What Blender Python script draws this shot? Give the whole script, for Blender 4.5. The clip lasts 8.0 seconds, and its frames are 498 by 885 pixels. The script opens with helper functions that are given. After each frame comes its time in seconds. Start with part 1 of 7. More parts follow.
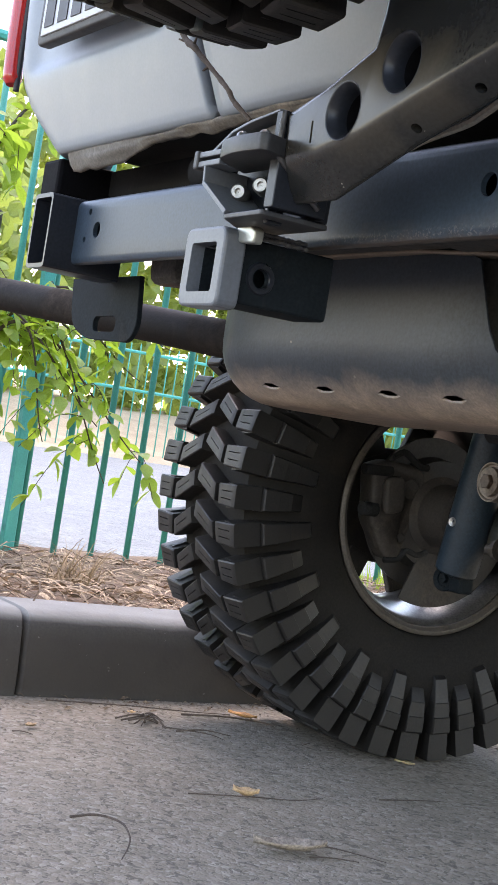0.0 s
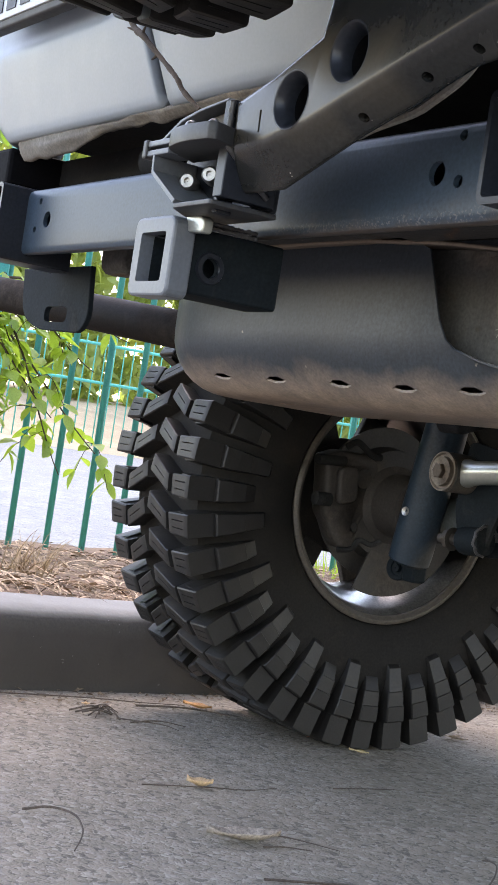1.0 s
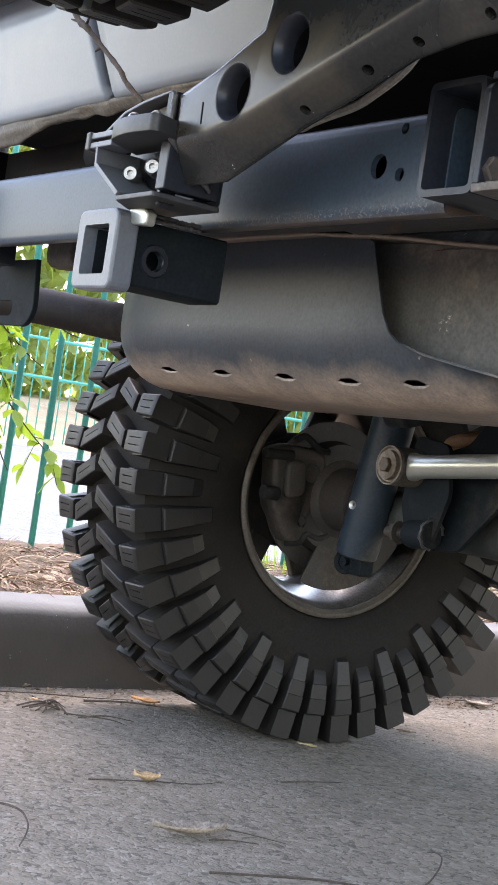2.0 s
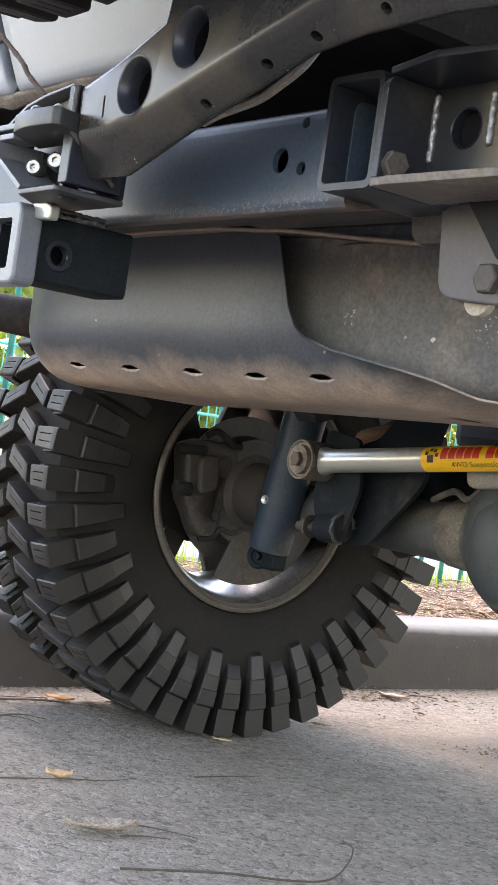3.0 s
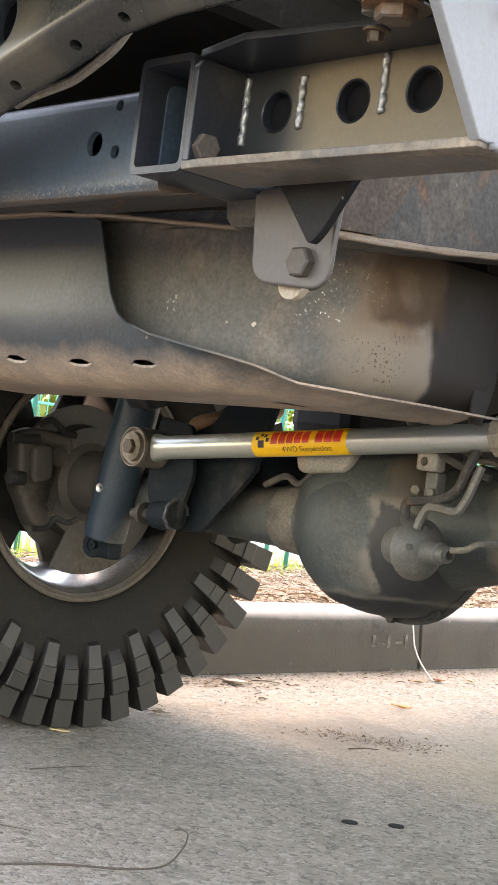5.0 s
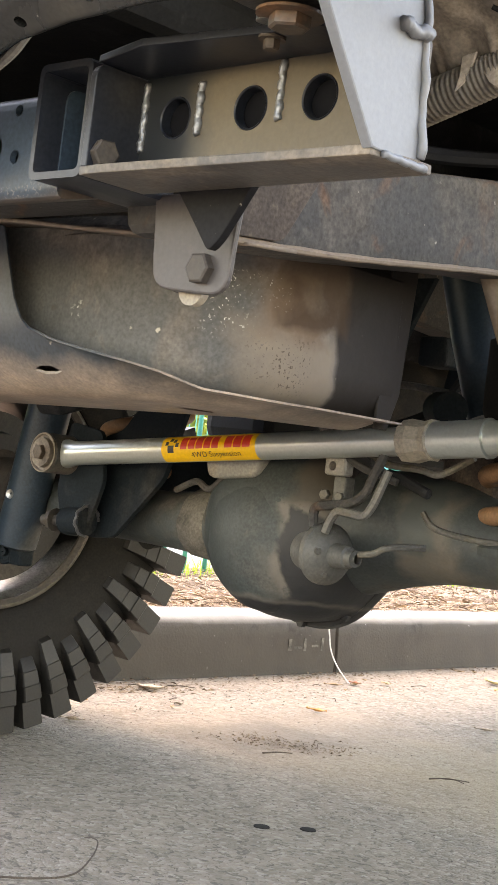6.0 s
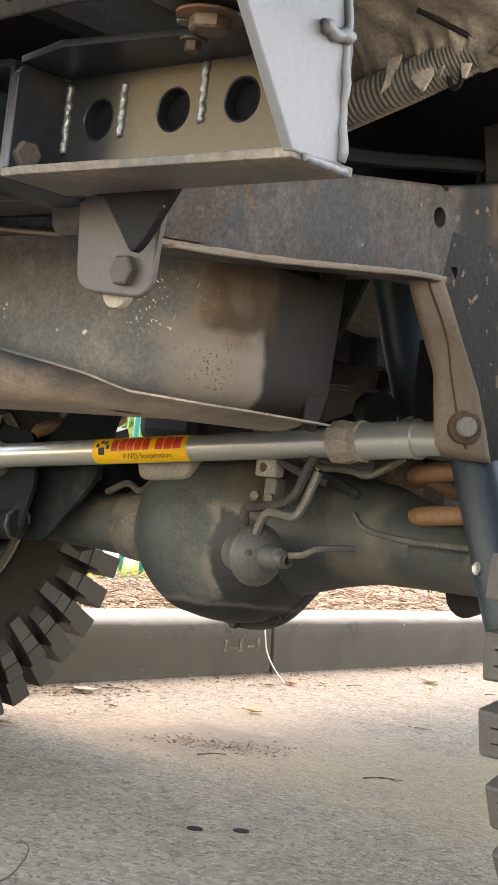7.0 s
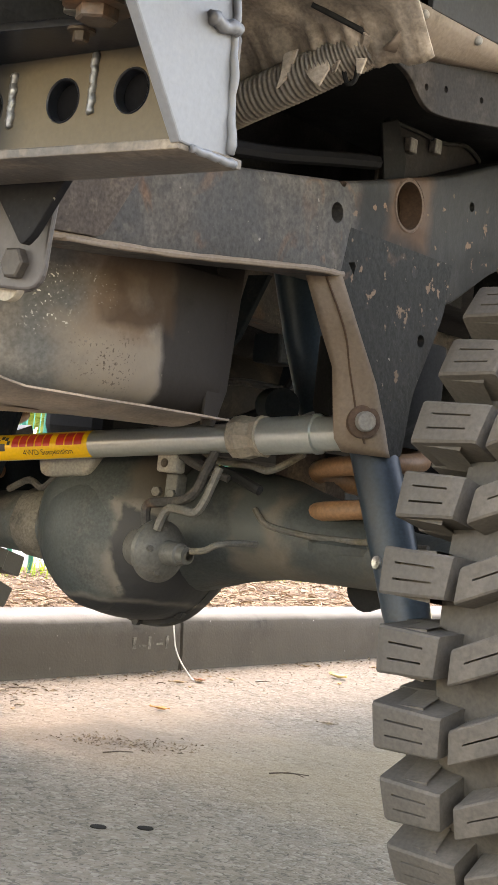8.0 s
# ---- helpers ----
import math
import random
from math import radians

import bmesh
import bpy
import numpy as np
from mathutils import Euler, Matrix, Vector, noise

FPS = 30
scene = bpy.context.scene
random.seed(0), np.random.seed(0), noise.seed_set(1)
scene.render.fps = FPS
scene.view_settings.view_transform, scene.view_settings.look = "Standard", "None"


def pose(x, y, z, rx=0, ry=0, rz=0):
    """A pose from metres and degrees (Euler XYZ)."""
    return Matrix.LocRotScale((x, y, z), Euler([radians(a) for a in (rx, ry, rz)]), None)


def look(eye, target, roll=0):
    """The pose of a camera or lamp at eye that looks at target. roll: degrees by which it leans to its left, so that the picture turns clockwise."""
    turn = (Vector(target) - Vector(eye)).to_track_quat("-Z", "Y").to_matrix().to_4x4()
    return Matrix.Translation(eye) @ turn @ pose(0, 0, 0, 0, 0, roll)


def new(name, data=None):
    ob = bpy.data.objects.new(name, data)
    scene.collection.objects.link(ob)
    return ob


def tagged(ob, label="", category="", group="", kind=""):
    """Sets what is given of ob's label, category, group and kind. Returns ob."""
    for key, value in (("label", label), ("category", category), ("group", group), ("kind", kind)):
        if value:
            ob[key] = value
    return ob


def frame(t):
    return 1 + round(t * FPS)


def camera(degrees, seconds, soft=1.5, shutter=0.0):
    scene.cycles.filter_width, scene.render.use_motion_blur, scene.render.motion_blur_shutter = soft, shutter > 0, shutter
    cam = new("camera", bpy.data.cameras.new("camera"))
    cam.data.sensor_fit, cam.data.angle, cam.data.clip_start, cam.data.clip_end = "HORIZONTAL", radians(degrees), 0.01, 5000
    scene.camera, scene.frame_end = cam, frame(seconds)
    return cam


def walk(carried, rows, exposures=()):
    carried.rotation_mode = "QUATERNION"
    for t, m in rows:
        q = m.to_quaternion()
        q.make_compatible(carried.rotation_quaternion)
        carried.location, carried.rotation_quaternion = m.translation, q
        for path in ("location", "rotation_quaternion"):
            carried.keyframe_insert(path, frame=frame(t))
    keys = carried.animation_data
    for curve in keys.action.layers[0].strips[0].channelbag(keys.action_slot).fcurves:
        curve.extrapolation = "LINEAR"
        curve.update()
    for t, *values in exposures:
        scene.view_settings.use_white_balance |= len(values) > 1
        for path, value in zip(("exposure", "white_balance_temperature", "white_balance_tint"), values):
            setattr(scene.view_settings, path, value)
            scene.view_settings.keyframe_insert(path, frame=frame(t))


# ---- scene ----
cam = camera(19.25, 8.0, 1.0)
# seconds, eye (x, y, z), then yaw to the left from +y, pitch up, and roll, in degrees
PATH = [
    (0.0, 1.3160, -1.6180, 0.4876, 59.000, 0.202, 8.913),
    (0.5, 1.3173, -1.6152, 0.4864, 58.252, 0.091, 8.831),
    (1.0, 1.3183, -1.6107, 0.4879, 57.316, 0.100, 8.668),
    (2.5, 1.3276, -1.5970, 0.4855, 54.154, 0.362, 8.463),
    (3.0, 1.3326, -1.5900, 0.4864, 52.439, 0.529, 8.176),
    (3.5, 1.3377, -1.5834, 0.4871, 51.132, 0.609, 7.963),
    (4.0, 1.3413, -1.5799, 0.4894, 49.768, 0.713, 7.746),
    (4.5, 1.3425, -1.5723, 0.4886, 48.364, 0.760, 7.596),
    (5.0, 1.3473, -1.5652, 0.4868, 46.644, 0.885, 7.279),
    (6.5, 1.3627, -1.5485, 0.4935, 42.438, 1.600, 6.825),
    (7.0, 1.3655, -1.5445, 0.4944, 41.290, 1.676, 6.634),
    (7.5, 1.3719, -1.5389, 0.4942, 39.837, 1.819, 6.508),
    (8.0, 1.3762, -1.5311, 0.4930, 37.963, 1.982, 6.322),
]


def aim(x, y, z, yaw, pitch, roll):
    return pose(x, y, z, 90 + pitch, 0, yaw) @ pose(0, 0, 0, 0, 0, roll)


walk(cam, [(row[0], aim(*row[1:])) for row in PATH], [(0.0, 2.89, 8050, 20), (2.5, 3.34, 8250, 21), (3.5, 3.67, 8700, 21), (5.0, 3.90, 9700, 20), (8.0, 3.69, 10500, 20)])

# ---- light ----
world = bpy.data.worlds.new("sky")
scene.world = world
world.use_nodes = True
_n = world.node_tree.nodes
_sky = _n.new("ShaderNodeTexSky")
_sky.sky_type, _sky.sun_disc = "NISHITA", False
SUN_UP, SUN_ROUND = 66.0, -62.0
_sky.air_density, _sky.dust_density, _sky.ozone_density = 1.0, 0.8, 0.8
_sky.sun_elevation, _sky.sun_rotation = radians(SUN_UP), radians(SUN_ROUND)
_n["Background"].inputs["Strength"].default_value = 0.15
world.node_tree.links.new(_sky.outputs[0], _n["Background"].inputs["Color"])
sun = new("sun", bpy.data.lights.new("sun", "SUN"))
sun.data.energy, sun.data.angle, sun.data.color = 0.12, radians(40), (1.0, 0.94, 0.86)
_dir = Vector((math.sin(radians(SUN_ROUND)) * math.cos(radians(SUN_UP)), math.cos(radians(SUN_ROUND)) * math.cos(radians(SUN_UP)), math.sin(radians(SUN_UP))))
sun.matrix_world = look(_dir * 20, (0, 0, 0))


# ---- materials ----
def mat(name, base, rough=0.5, metal=0.0, dirt=None, dirt_amount=0.0, scale=8.0, bump=0.1, bump_scale=60.0, vary=0.25, coat=0.0, speck=None, speck_at=0.72, speck_scale=35.0, bump_dist=0.002, per_object=0.0, spec=0.38, rust=None, rust_at=0.6, low_tan=None, blotch=1.0, per_island=0.0):
    """A worn surface: base colour varied at two scales, dirt in broad stains, specks, fine relief."""
    m = bpy.data.materials.new(name)
    m.use_nodes = True
    t = m.node_tree
    b = t.nodes["Principled BSDF"]
    N, L = t.nodes.new, t.links.new
    co = N("ShaderNodeTexCoord")

    def noise_tex(s, detail=6.0, distort=0.0):
        n = N("ShaderNodeTexNoise")
        n.inputs["Scale"].default_value, n.inputs["Detail"].default_value = s, detail
        n.inputs["Distortion"].default_value = distort
        L(co.outputs["Object"], n.inputs["Vector"])
        return n.outputs["Fac"]

    def ramp(fac, a, z):
        r = N("ShaderNodeMapRange")
        r.inputs["From Min"].default_value, r.inputs["From Max"].default_value = a, z
        L(fac, r.inputs["Value"])
        return r.outputs["Result"]

    def mix(fac, c1, c2, kind="MIX"):
        x = N("ShaderNodeMix")
        x.data_type, x.blend_type = "RGBA", kind
        for sock, val in ((x.inputs["Factor"], fac), (x.inputs["A"], c1), (x.inputs["B"], c2)):
            if isinstance(val, (tuple, float, int)):
                sock.default_value = val if isinstance(val, (float, int)) else (*val, 1)
            else:
                L(val, sock)
        return x.outputs["Result"]

    broad, fine = noise_tex(scale, 5.0, 0.4), noise_tex(scale * 9, 6.0)
    dark = tuple(c * (1 - vary) for c in base)
    light = tuple(min(1.0, c * (1 + vary)) for c in base)
    col = mix(ramp(broad, 0.3, 0.7), dark, light)
    col = mix(ramp(fine, 0.2, 0.8), col, tuple(c * (1 - 0.5 * vary) for c in base))
    grain = noise_tex(260.0, 3.0)
    gr = N("ShaderNodeMapRange")
    gr.inputs["From Min"].default_value, gr.inputs["From Max"].default_value = 0.25, 0.75
    gr.inputs["To Min"].default_value, gr.inputs["To Max"].default_value = 1 - 1.1 * vary, 1 + 1.1 * vary
    L(grain, gr.inputs["Value"])
    if dirt:
        stain = ramp(noise_tex(scale * 0.6 + 2, 8.0, 0.8), 0.62 - dirt_amount * 0.5, 0.78 - dirt_amount * 0.4)
        dv = mix(ramp(noise_tex(scale * 5 + 11, 8.0, 0.6), 0.35, 0.65), tuple(c * 0.62 for c in dirt), tuple(min(1, c * 1.25) for c in dirt))
        col = mix(stain, col, dv)
        patch = ramp(noise_tex(scale * 3.1 + 5, 9.0, 1.2), 0.60, 0.68)
        fade = N("ShaderNodeMath")
        fade.operation = "MULTIPLY"
        fade.inputs[1].default_value = min(0.85, 0.25 + dirt_amount * 1.6) * blotch
        L(patch, fade.inputs[0])
        col = mix(fade.outputs[0], col, tuple(0.5 * a + 0.5 * b for a, b in zip(dirt, base)))
        rr = N("ShaderNodeMapRange")
        rr.inputs["To Min"].default_value, rr.inputs["To Max"].default_value = rough, min(1.0, rough + 0.35)
        L(stain, rr.inputs["Value"])
        L(rr.outputs["Result"], b.inputs["Roughness"])
    else:
        rr = N("ShaderNodeMapRange")
        rr.inputs["To Min"].default_value, rr.inputs["To Max"].default_value = max(0.02, rough - 0.08), min(1.0, rough + 0.1)
        L(fine, rr.inputs["Value"])
        L(rr.outputs["Result"], b.inputs["Roughness"])
    if rust:
        blot = ramp(noise_tex(scale * 0.9 + 3, 10.0, 1.6), rust_at, rust_at + 0.10)
        col = mix(blot, col, mix(ramp(noise_tex(90.0, 6.0), 0.3, 0.7), tuple(c * 0.5 for c in rust), rust))
    if low_tan:
        sx = N("ShaderNodeSeparateXYZ")
        L(co.outputs["Object"], sx.inputs[0])
        wob = N("ShaderNodeMath")
        wob.operation = "MULTIPLY_ADD"
        L(noise_tex(14.0, 8.0, 0.8), wob.inputs[0])
        wob.inputs[1].default_value = 0.045
        L(sx.outputs["Z"], wob.inputs[2])
        col = mix(ramp(wob.outputs[0], low_tan[1], low_tan[0]), col, mix(ramp(fine, 0.3, 0.7), tuple(c * 0.75 for c in dirt), tuple(c * 1.2 for c in dirt)))
    if speck:
        col = mix(ramp(noise_tex(speck_scale, 3.0), speck_at, speck_at + 0.03), col, speck)
    gm = N("ShaderNodeVectorMath")
    gm.operation = "SCALE"
    L(col, gm.inputs[0])
    L(gr.outputs["Result"], gm.inputs["Scale"])
    col = gm.outputs[0]
    if per_object or per_island:
        info = N("ShaderNodeObjectInfo") if per_object else N("ShaderNodeNewGeometry")
        hv = N("ShaderNodeHueSaturation")
        v = N("ShaderNodeMapRange")
        amount = per_object or per_island
        v.inputs["To Min"].default_value, v.inputs["To Max"].default_value = 1 - amount, 1 + amount
        L(info.outputs["Random" if per_object else "Random Per Island"], v.inputs["Value"])
        L(v.outputs["Result"], hv.inputs["Value"])
        L(col, hv.inputs["Color"])
        col = hv.outputs["Color"]
    L(col, b.inputs["Base Color"])
    b.inputs["Metallic"].default_value = metal
    b.inputs["Coat Weight"].default_value = coat
    b.inputs["Coat Roughness"].default_value = 0.15
    b.inputs["Specular IOR Level"].default_value = spec
    if bump:
        bp = N("ShaderNodeBump")
        bp.inputs["Strength"].default_value, bp.inputs["Distance"].default_value = bump, bump_dist
        L(noise_tex(bump_scale, 8.0), bp.inputs["Height"])
        L(bp.outputs["Normal"], b.inputs["Normal"])
    return m


def stain(m, colour, lo, hi, wobble=0.03, soft=0.01, noise_scale=18.0, flecks=0.0, strength=1.0, fleck_scale=330.0):
    """A stain, or light and shade put into the colour: a ragged-edged field of the surface between two corners; flecks:
    only specks of it.
    """
    t = m.node_tree
    N, L = t.nodes.new, t.links.new
    b = t.nodes["Principled BSDF"]
    co, nz = N("ShaderNodeTexCoord"), N("ShaderNodeTexNoise")
    nz.inputs["Scale"].default_value, nz.inputs["Detail"].default_value = noise_scale, 8.0
    L(co.outputs["Object"], nz.inputs["Vector"])

    def vec(op, a, c):
        v = N("ShaderNodeVectorMath")
        v.operation = op
        for sock, val in zip(v.inputs, (a, c)):
            if isinstance(val, tuple):
                sock.default_value = val
            elif val is not None:
                L(val, sock)
        return v.outputs[0]

    off = vec("MULTIPLY", vec("SUBTRACT", nz.outputs["Color"], (0.5, 0.5, 0.5)), (wobble * 2,) * 3)
    p = vec("ADD", co.outputs["Object"], off)
    mid = tuple((a + c) / 2 for a, c in zip(lo, hi))
    half = tuple((c - a) / 2 for a, c in zip(lo, hi))
    d = vec("SUBTRACT", vec("ABSOLUTE", vec("SUBTRACT", p, mid), None), half)
    sep = N("ShaderNodeSeparateXYZ")
    L(d, sep.inputs[0])
    m1, m2, mr = N("ShaderNodeMath"), N("ShaderNodeMath"), N("ShaderNodeMapRange")
    m1.operation = m2.operation = "MAXIMUM"
    L(sep.outputs[0], m1.inputs[0])
    L(sep.outputs[1], m1.inputs[1])
    L(m1.outputs[0], m2.inputs[0])
    L(sep.outputs[2], m2.inputs[1])
    mr.inputs["From Min"].default_value, mr.inputs["From Max"].default_value = soft, -soft
    mr.inputs["To Max"].default_value = strength
    L(m2.outputs[0], mr.inputs["Value"])
    fac = mr.outputs["Result"]
    if flecks:
        fn, fr, fm = N("ShaderNodeTexNoise"), N("ShaderNodeMapRange"), N("ShaderNodeMath")
        fn.inputs["Scale"].default_value, fn.inputs["Detail"].default_value = fleck_scale, 5.0
        L(co.outputs["Object"], fn.inputs["Vector"])
        fr.inputs["From Min"].default_value, fr.inputs["From Max"].default_value = flecks, flecks + 0.03
        L(fn.outputs["Fac"], fr.inputs["Value"])
        fm.operation = "MULTIPLY"
        L(fac, fm.inputs[0])
        L(fr.outputs["Result"], fm.inputs[1])
        fac = fm.outputs[0]
    tone = N("ShaderNodeMix")
    tone.data_type = "RGBA"
    tone.inputs["A"].default_value = (*[c * 0.7 for c in colour], 1)
    tone.inputs["B"].default_value = (*[min(1, c * 1.3) for c in colour], 1)
    L(nz.outputs["Fac"], tone.inputs["Factor"])
    x = N("ShaderNodeMix")
    x.data_type = "RGBA"
    L(fac, x.inputs["Factor"])
    L(b.inputs["Base Color"].links[0].from_socket, x.inputs["A"])
    L(tone.outputs["Result"], x.inputs["B"])
    L(x.outputs["Result"], b.inputs["Base Color"])
    return m


RUST = (0.16, 0.07, 0.03)
M_BLACK = mat("satin_black_paint", (0.015, 0.018, 0.024), 0.32, dirt=(0.040, 0.037, 0.034), dirt_amount=-0.02, scale=5, bump=0.15, bump_scale=220, bump_dist=0.0006, spec=0.25)
M_BARE = mat("dusty_black_steel", (0.030, 0.031, 0.033), 0.45, dirt=(0.16, 0.13, 0.10), dirt_amount=0.18, scale=7, bump=0.2, bump_scale=160, bump_dist=0.0008)
M_RAIL = mat("old_chassis_paint", (0.050, 0.048, 0.046), 0.55, spec=0.09, vary=0.28, dirt=(0.100, 0.086, 0.073), dirt_amount=0.27, rust=(0.13, 0.075, 0.05), rust_at=0.60, scale=8, speck=(0.17, 0.15, 0.13), speck_at=0.72, speck_scale=110, bump=0.6, bump_scale=80, bump_dist=0.002)
stain(M_RAIL, (0.019, 0.0195, 0.0195), (0.40, -0.232, 0.5), (0.6, 0.7, 1.0), 0.02, 0.010, 20, strength=0.92)
stain(M_RAIL, (0.17, 0.105, 0.07), (0.40, -0.24, 0.5), (0.6, 0.10, 0.87), 0.03, 0.02, 20, flecks=0.66, strength=0.8, fleck_scale=70.0)
stain(M_RAIL, (0.11, 0.062, 0.040), (0.40, -0.172, 0.795), (0.6, -0.084, 0.885), 0.022, 0.010, 24, strength=0.6)
M_MOUNT = mat("pitted_mount_paint", (0.019, 0.0195, 0.0195), 0.6, spec=0.07, vary=0.3, dirt=(0.040, 0.034, 0.030), dirt_amount=0.1, rust=(0.11, 0.07, 0.048), rust_at=0.63, scale=11, speck=(0.15, 0.13, 0.11), speck_at=0.70, speck_scale=120, bump=0.55, bump_scale=95, bump_dist=0.0025)
stain(M_MOUNT, (0.19, 0.125, 0.085), (0.40, -0.24, 0.5), (0.6, 0.10, 0.80), 0.03, 0.02, 20, flecks=0.64, strength=0.85, fleck_scale=60.0)
# Tan towards the guard's bottom: dust, plus ground bounce put into the colour
M_GUARD = mat("tank_guard_steel", (0.028, 0.036, 0.044), 0.42, dirt=(0.33, 0.245, 0.185), dirt_amount=-0.22, blotch=0.15, low_tan=(0.570, 0.618), scale=5, speck=(0.25, 0.22, 0.18), speck_at=0.72, speck_scale=50, bump=0.25, bump_scale=120, bump_dist=0.001, spec=0.28)
M_TANK = mat("dusty_fuel_tank", (0.093, 0.093, 0.090), 0.65, spec=0.15, vary=0.22, dirt=(0.155, 0.132, 0.112), dirt_amount=0.20, rust=(0.12, 0.085, 0.062), rust_at=0.66, scale=7, speck=(0.40, 0.36, 0.30), speck_at=0.72, speck_scale=60, bump=0.3, bump_scale=70, bump_dist=0.0015)
stain(M_TANK, (0.19, 0.155, 0.122), (0.352, -0.62, 0.55), (0.40, -0.412, 0.640), 0.03, 0.014, 14)
stain(M_TANK, (0.14, 0.092, 0.060), (0.368, -0.54, 0.635), (0.40, -0.44, 0.72), 0.03, 0.014, 14, strength=0.85)
# Shade on the tank's near side put into the colour over brown stains
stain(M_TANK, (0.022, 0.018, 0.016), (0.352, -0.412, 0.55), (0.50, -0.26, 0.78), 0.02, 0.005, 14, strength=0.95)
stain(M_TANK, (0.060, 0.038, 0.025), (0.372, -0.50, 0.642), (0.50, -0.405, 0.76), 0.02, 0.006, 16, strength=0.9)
stain(M_TANK, (0.75, 0.72, 0.66), (0.338, -0.62, 0.632), (0.364, -0.5, 0.690), 0.03, 0.008, 18, flecks=0.63, strength=0.7)
stain(M_TANK, (0.75, 0.72, 0.66), (0.180, -0.62, 0.632), (0.192, -0.5, 0.648), 0.01, 0.004, 18, flecks=0.60, strength=0.7)
stain(M_TANK, (0.06, 0.045, 0.035), (0.362, -0.6, 0.585), (0.40, -0.45, 0.63), 0.02, 0.008, 18, flecks=0.60, strength=0.8)
M_AXLE = mat("dusty_axle_paint", (0.034, 0.040, 0.039), 0.55, dirt=(0.095, 0.080, 0.064), dirt_amount=0.08, scale=8, bump=0.45, bump_scale=110, bump_dist=0.0015)
M_DARK = mat("dark_underbody", (0.014, 0.014, 0.014), 0.85, spec=0.15, dirt=(0.042, 0.043, 0.044), dirt_amount=0.2, scale=6, bump=0.3, bump_scale=50)
M_MUD = mat("mud_coated_underseal", (0.27, 0.225, 0.185), 0.85, dirt=(0.33, 0.27, 0.215), dirt_amount=0.3, scale=7, bump=0.6, bump_scale=40, bump_dist=0.004)
M_RUBBER = mat("tyre_rubber", (0.0135, 0.0124, 0.0115), 0.50, dirt=(0.044, 0.035, 0.027), dirt_amount=0.16, scale=6, bump=0.35, bump_scale=260, bump_dist=0.0008, vary=0.25, spec=0.34)
M_SIDEWALL = mat("tyre_sidewall_rubber", (0.0170, 0.0155, 0.0140), 0.75, dirt=(0.030, 0.024, 0.019), dirt_amount=0.14, scale=6, bump=0.3, bump_scale=200, bump_dist=0.0008, vary=0.25, spec=0.10)
# Paler copy for the near tyre: dust plus stronger light put into colour
M_RUBBERP = mat("pale_dusty_tyre_rubber", (0.060, 0.053, 0.045), 0.8, vary=0.2, dirt=(0.090, 0.076, 0.062), dirt_amount=0.15, blotch=0.5, scale=5, bump=0.25, bump_scale=260, bump_dist=0.0006)
M_ZINC = mat("zinc_plated_rod", (0.42, 0.44, 0.41), 0.30, metal=0.65, vary=0.06, dirt=(0.40, 0.38, 0.33), dirt_amount=0.02, scale=9, bump=0.1, bump_scale=150, bump_dist=0.0003)
M_PRIMER = mat("grey_primer_plate", (0.118, 0.125, 0.134), 0.42, vary=0.06, dirt=(0.13, 0.13, 0.13), dirt_amount=0.1, scale=8, bump=0.35, bump_scale=120, bump_dist=0.001)
M_WELD = mat("bright_weld_bead", (0.20, 0.205, 0.21), 0.35, metal=0.6, scale=40, bump=0.7, bump_scale=180, bump_dist=0.002)
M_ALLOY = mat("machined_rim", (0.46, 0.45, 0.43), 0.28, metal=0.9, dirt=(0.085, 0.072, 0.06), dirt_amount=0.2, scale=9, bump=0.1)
# Shade inside the rim's upper part put into the colour
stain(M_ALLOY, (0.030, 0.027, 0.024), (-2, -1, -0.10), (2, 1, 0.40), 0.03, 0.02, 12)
M_LIP = mat("dusty_rim_lip", (0.095, 0.081, 0.068), 0.5, metal=0.2, dirt=(0.060, 0.050, 0.041), dirt_amount=0.25, scale=9, bump=0.1)
M_RIMDARK = mat("dusty_rim_inside", (0.030, 0.027, 0.025), 0.6, dirt=(0.065, 0.053, 0.044), dirt_amount=0.2, scale=9, bump=0.2)
M_WHITE = mat("white_car_paint", (0.198, 0.222, 0.240), 0.42, scale=2.5, vary=0.04, coat=0.08, bump=0.12, bump_scale=130, bump_dist=0.0006)
M_SHOCK = mat("dark_blue_shock_paint", (0.018, 0.030, 0.042), 0.40, spec=0.28, dirt=(0.06, 0.056, 0.05), dirt_amount=0.06, scale=8, bump=0.1)
M_COIL = mat("tan_coil_paint", (0.20, 0.105, 0.055), 0.5, dirt=(0.15, 0.10, 0.065), dirt_amount=0.15, scale=12, bump=0.2)
M_RUSTY = mat("rusty_steel", (0.085, 0.048, 0.030), 0.75, dirt=(0.07, 0.05, 0.04), dirt_amount=0.3, scale=12, bump=0.5, bump_scale=120)
M_PIPE = mat("brown_exhaust_pipe", (0.014, 0.012, 0.011), 0.65, spec=0.08, dirt=(0.034, 0.027, 0.022), dirt_amount=0.25, scale=7, bump=0.3, bump_scale=90)
M_PLASTIC = mat("black_plastic", (0.02, 0.02, 0.021), 0.55, scale=8, bump=0.2, bump_scale=300, bump_dist=0.0005)
M_RED = mat("red_lamp_lens", (0.45, 0.02, 0.015), 0.12, scale=6, vary=0.1, bump=0, coat=0.6)
M_PLATE = mat("white_plate", (0.42, 0.43, 0.43), 0.4, scale=6, vary=0.05, bump=0)
M_INK = mat("dark_ink", (0.022, 0.020, 0.022), 0.5, scale=6, vary=0.1, bump=0)
M_YELLOW = mat("yellow_sticker", (0.80, 0.46, 0.02), 0.35, scale=9, vary=0.08, bump=0)
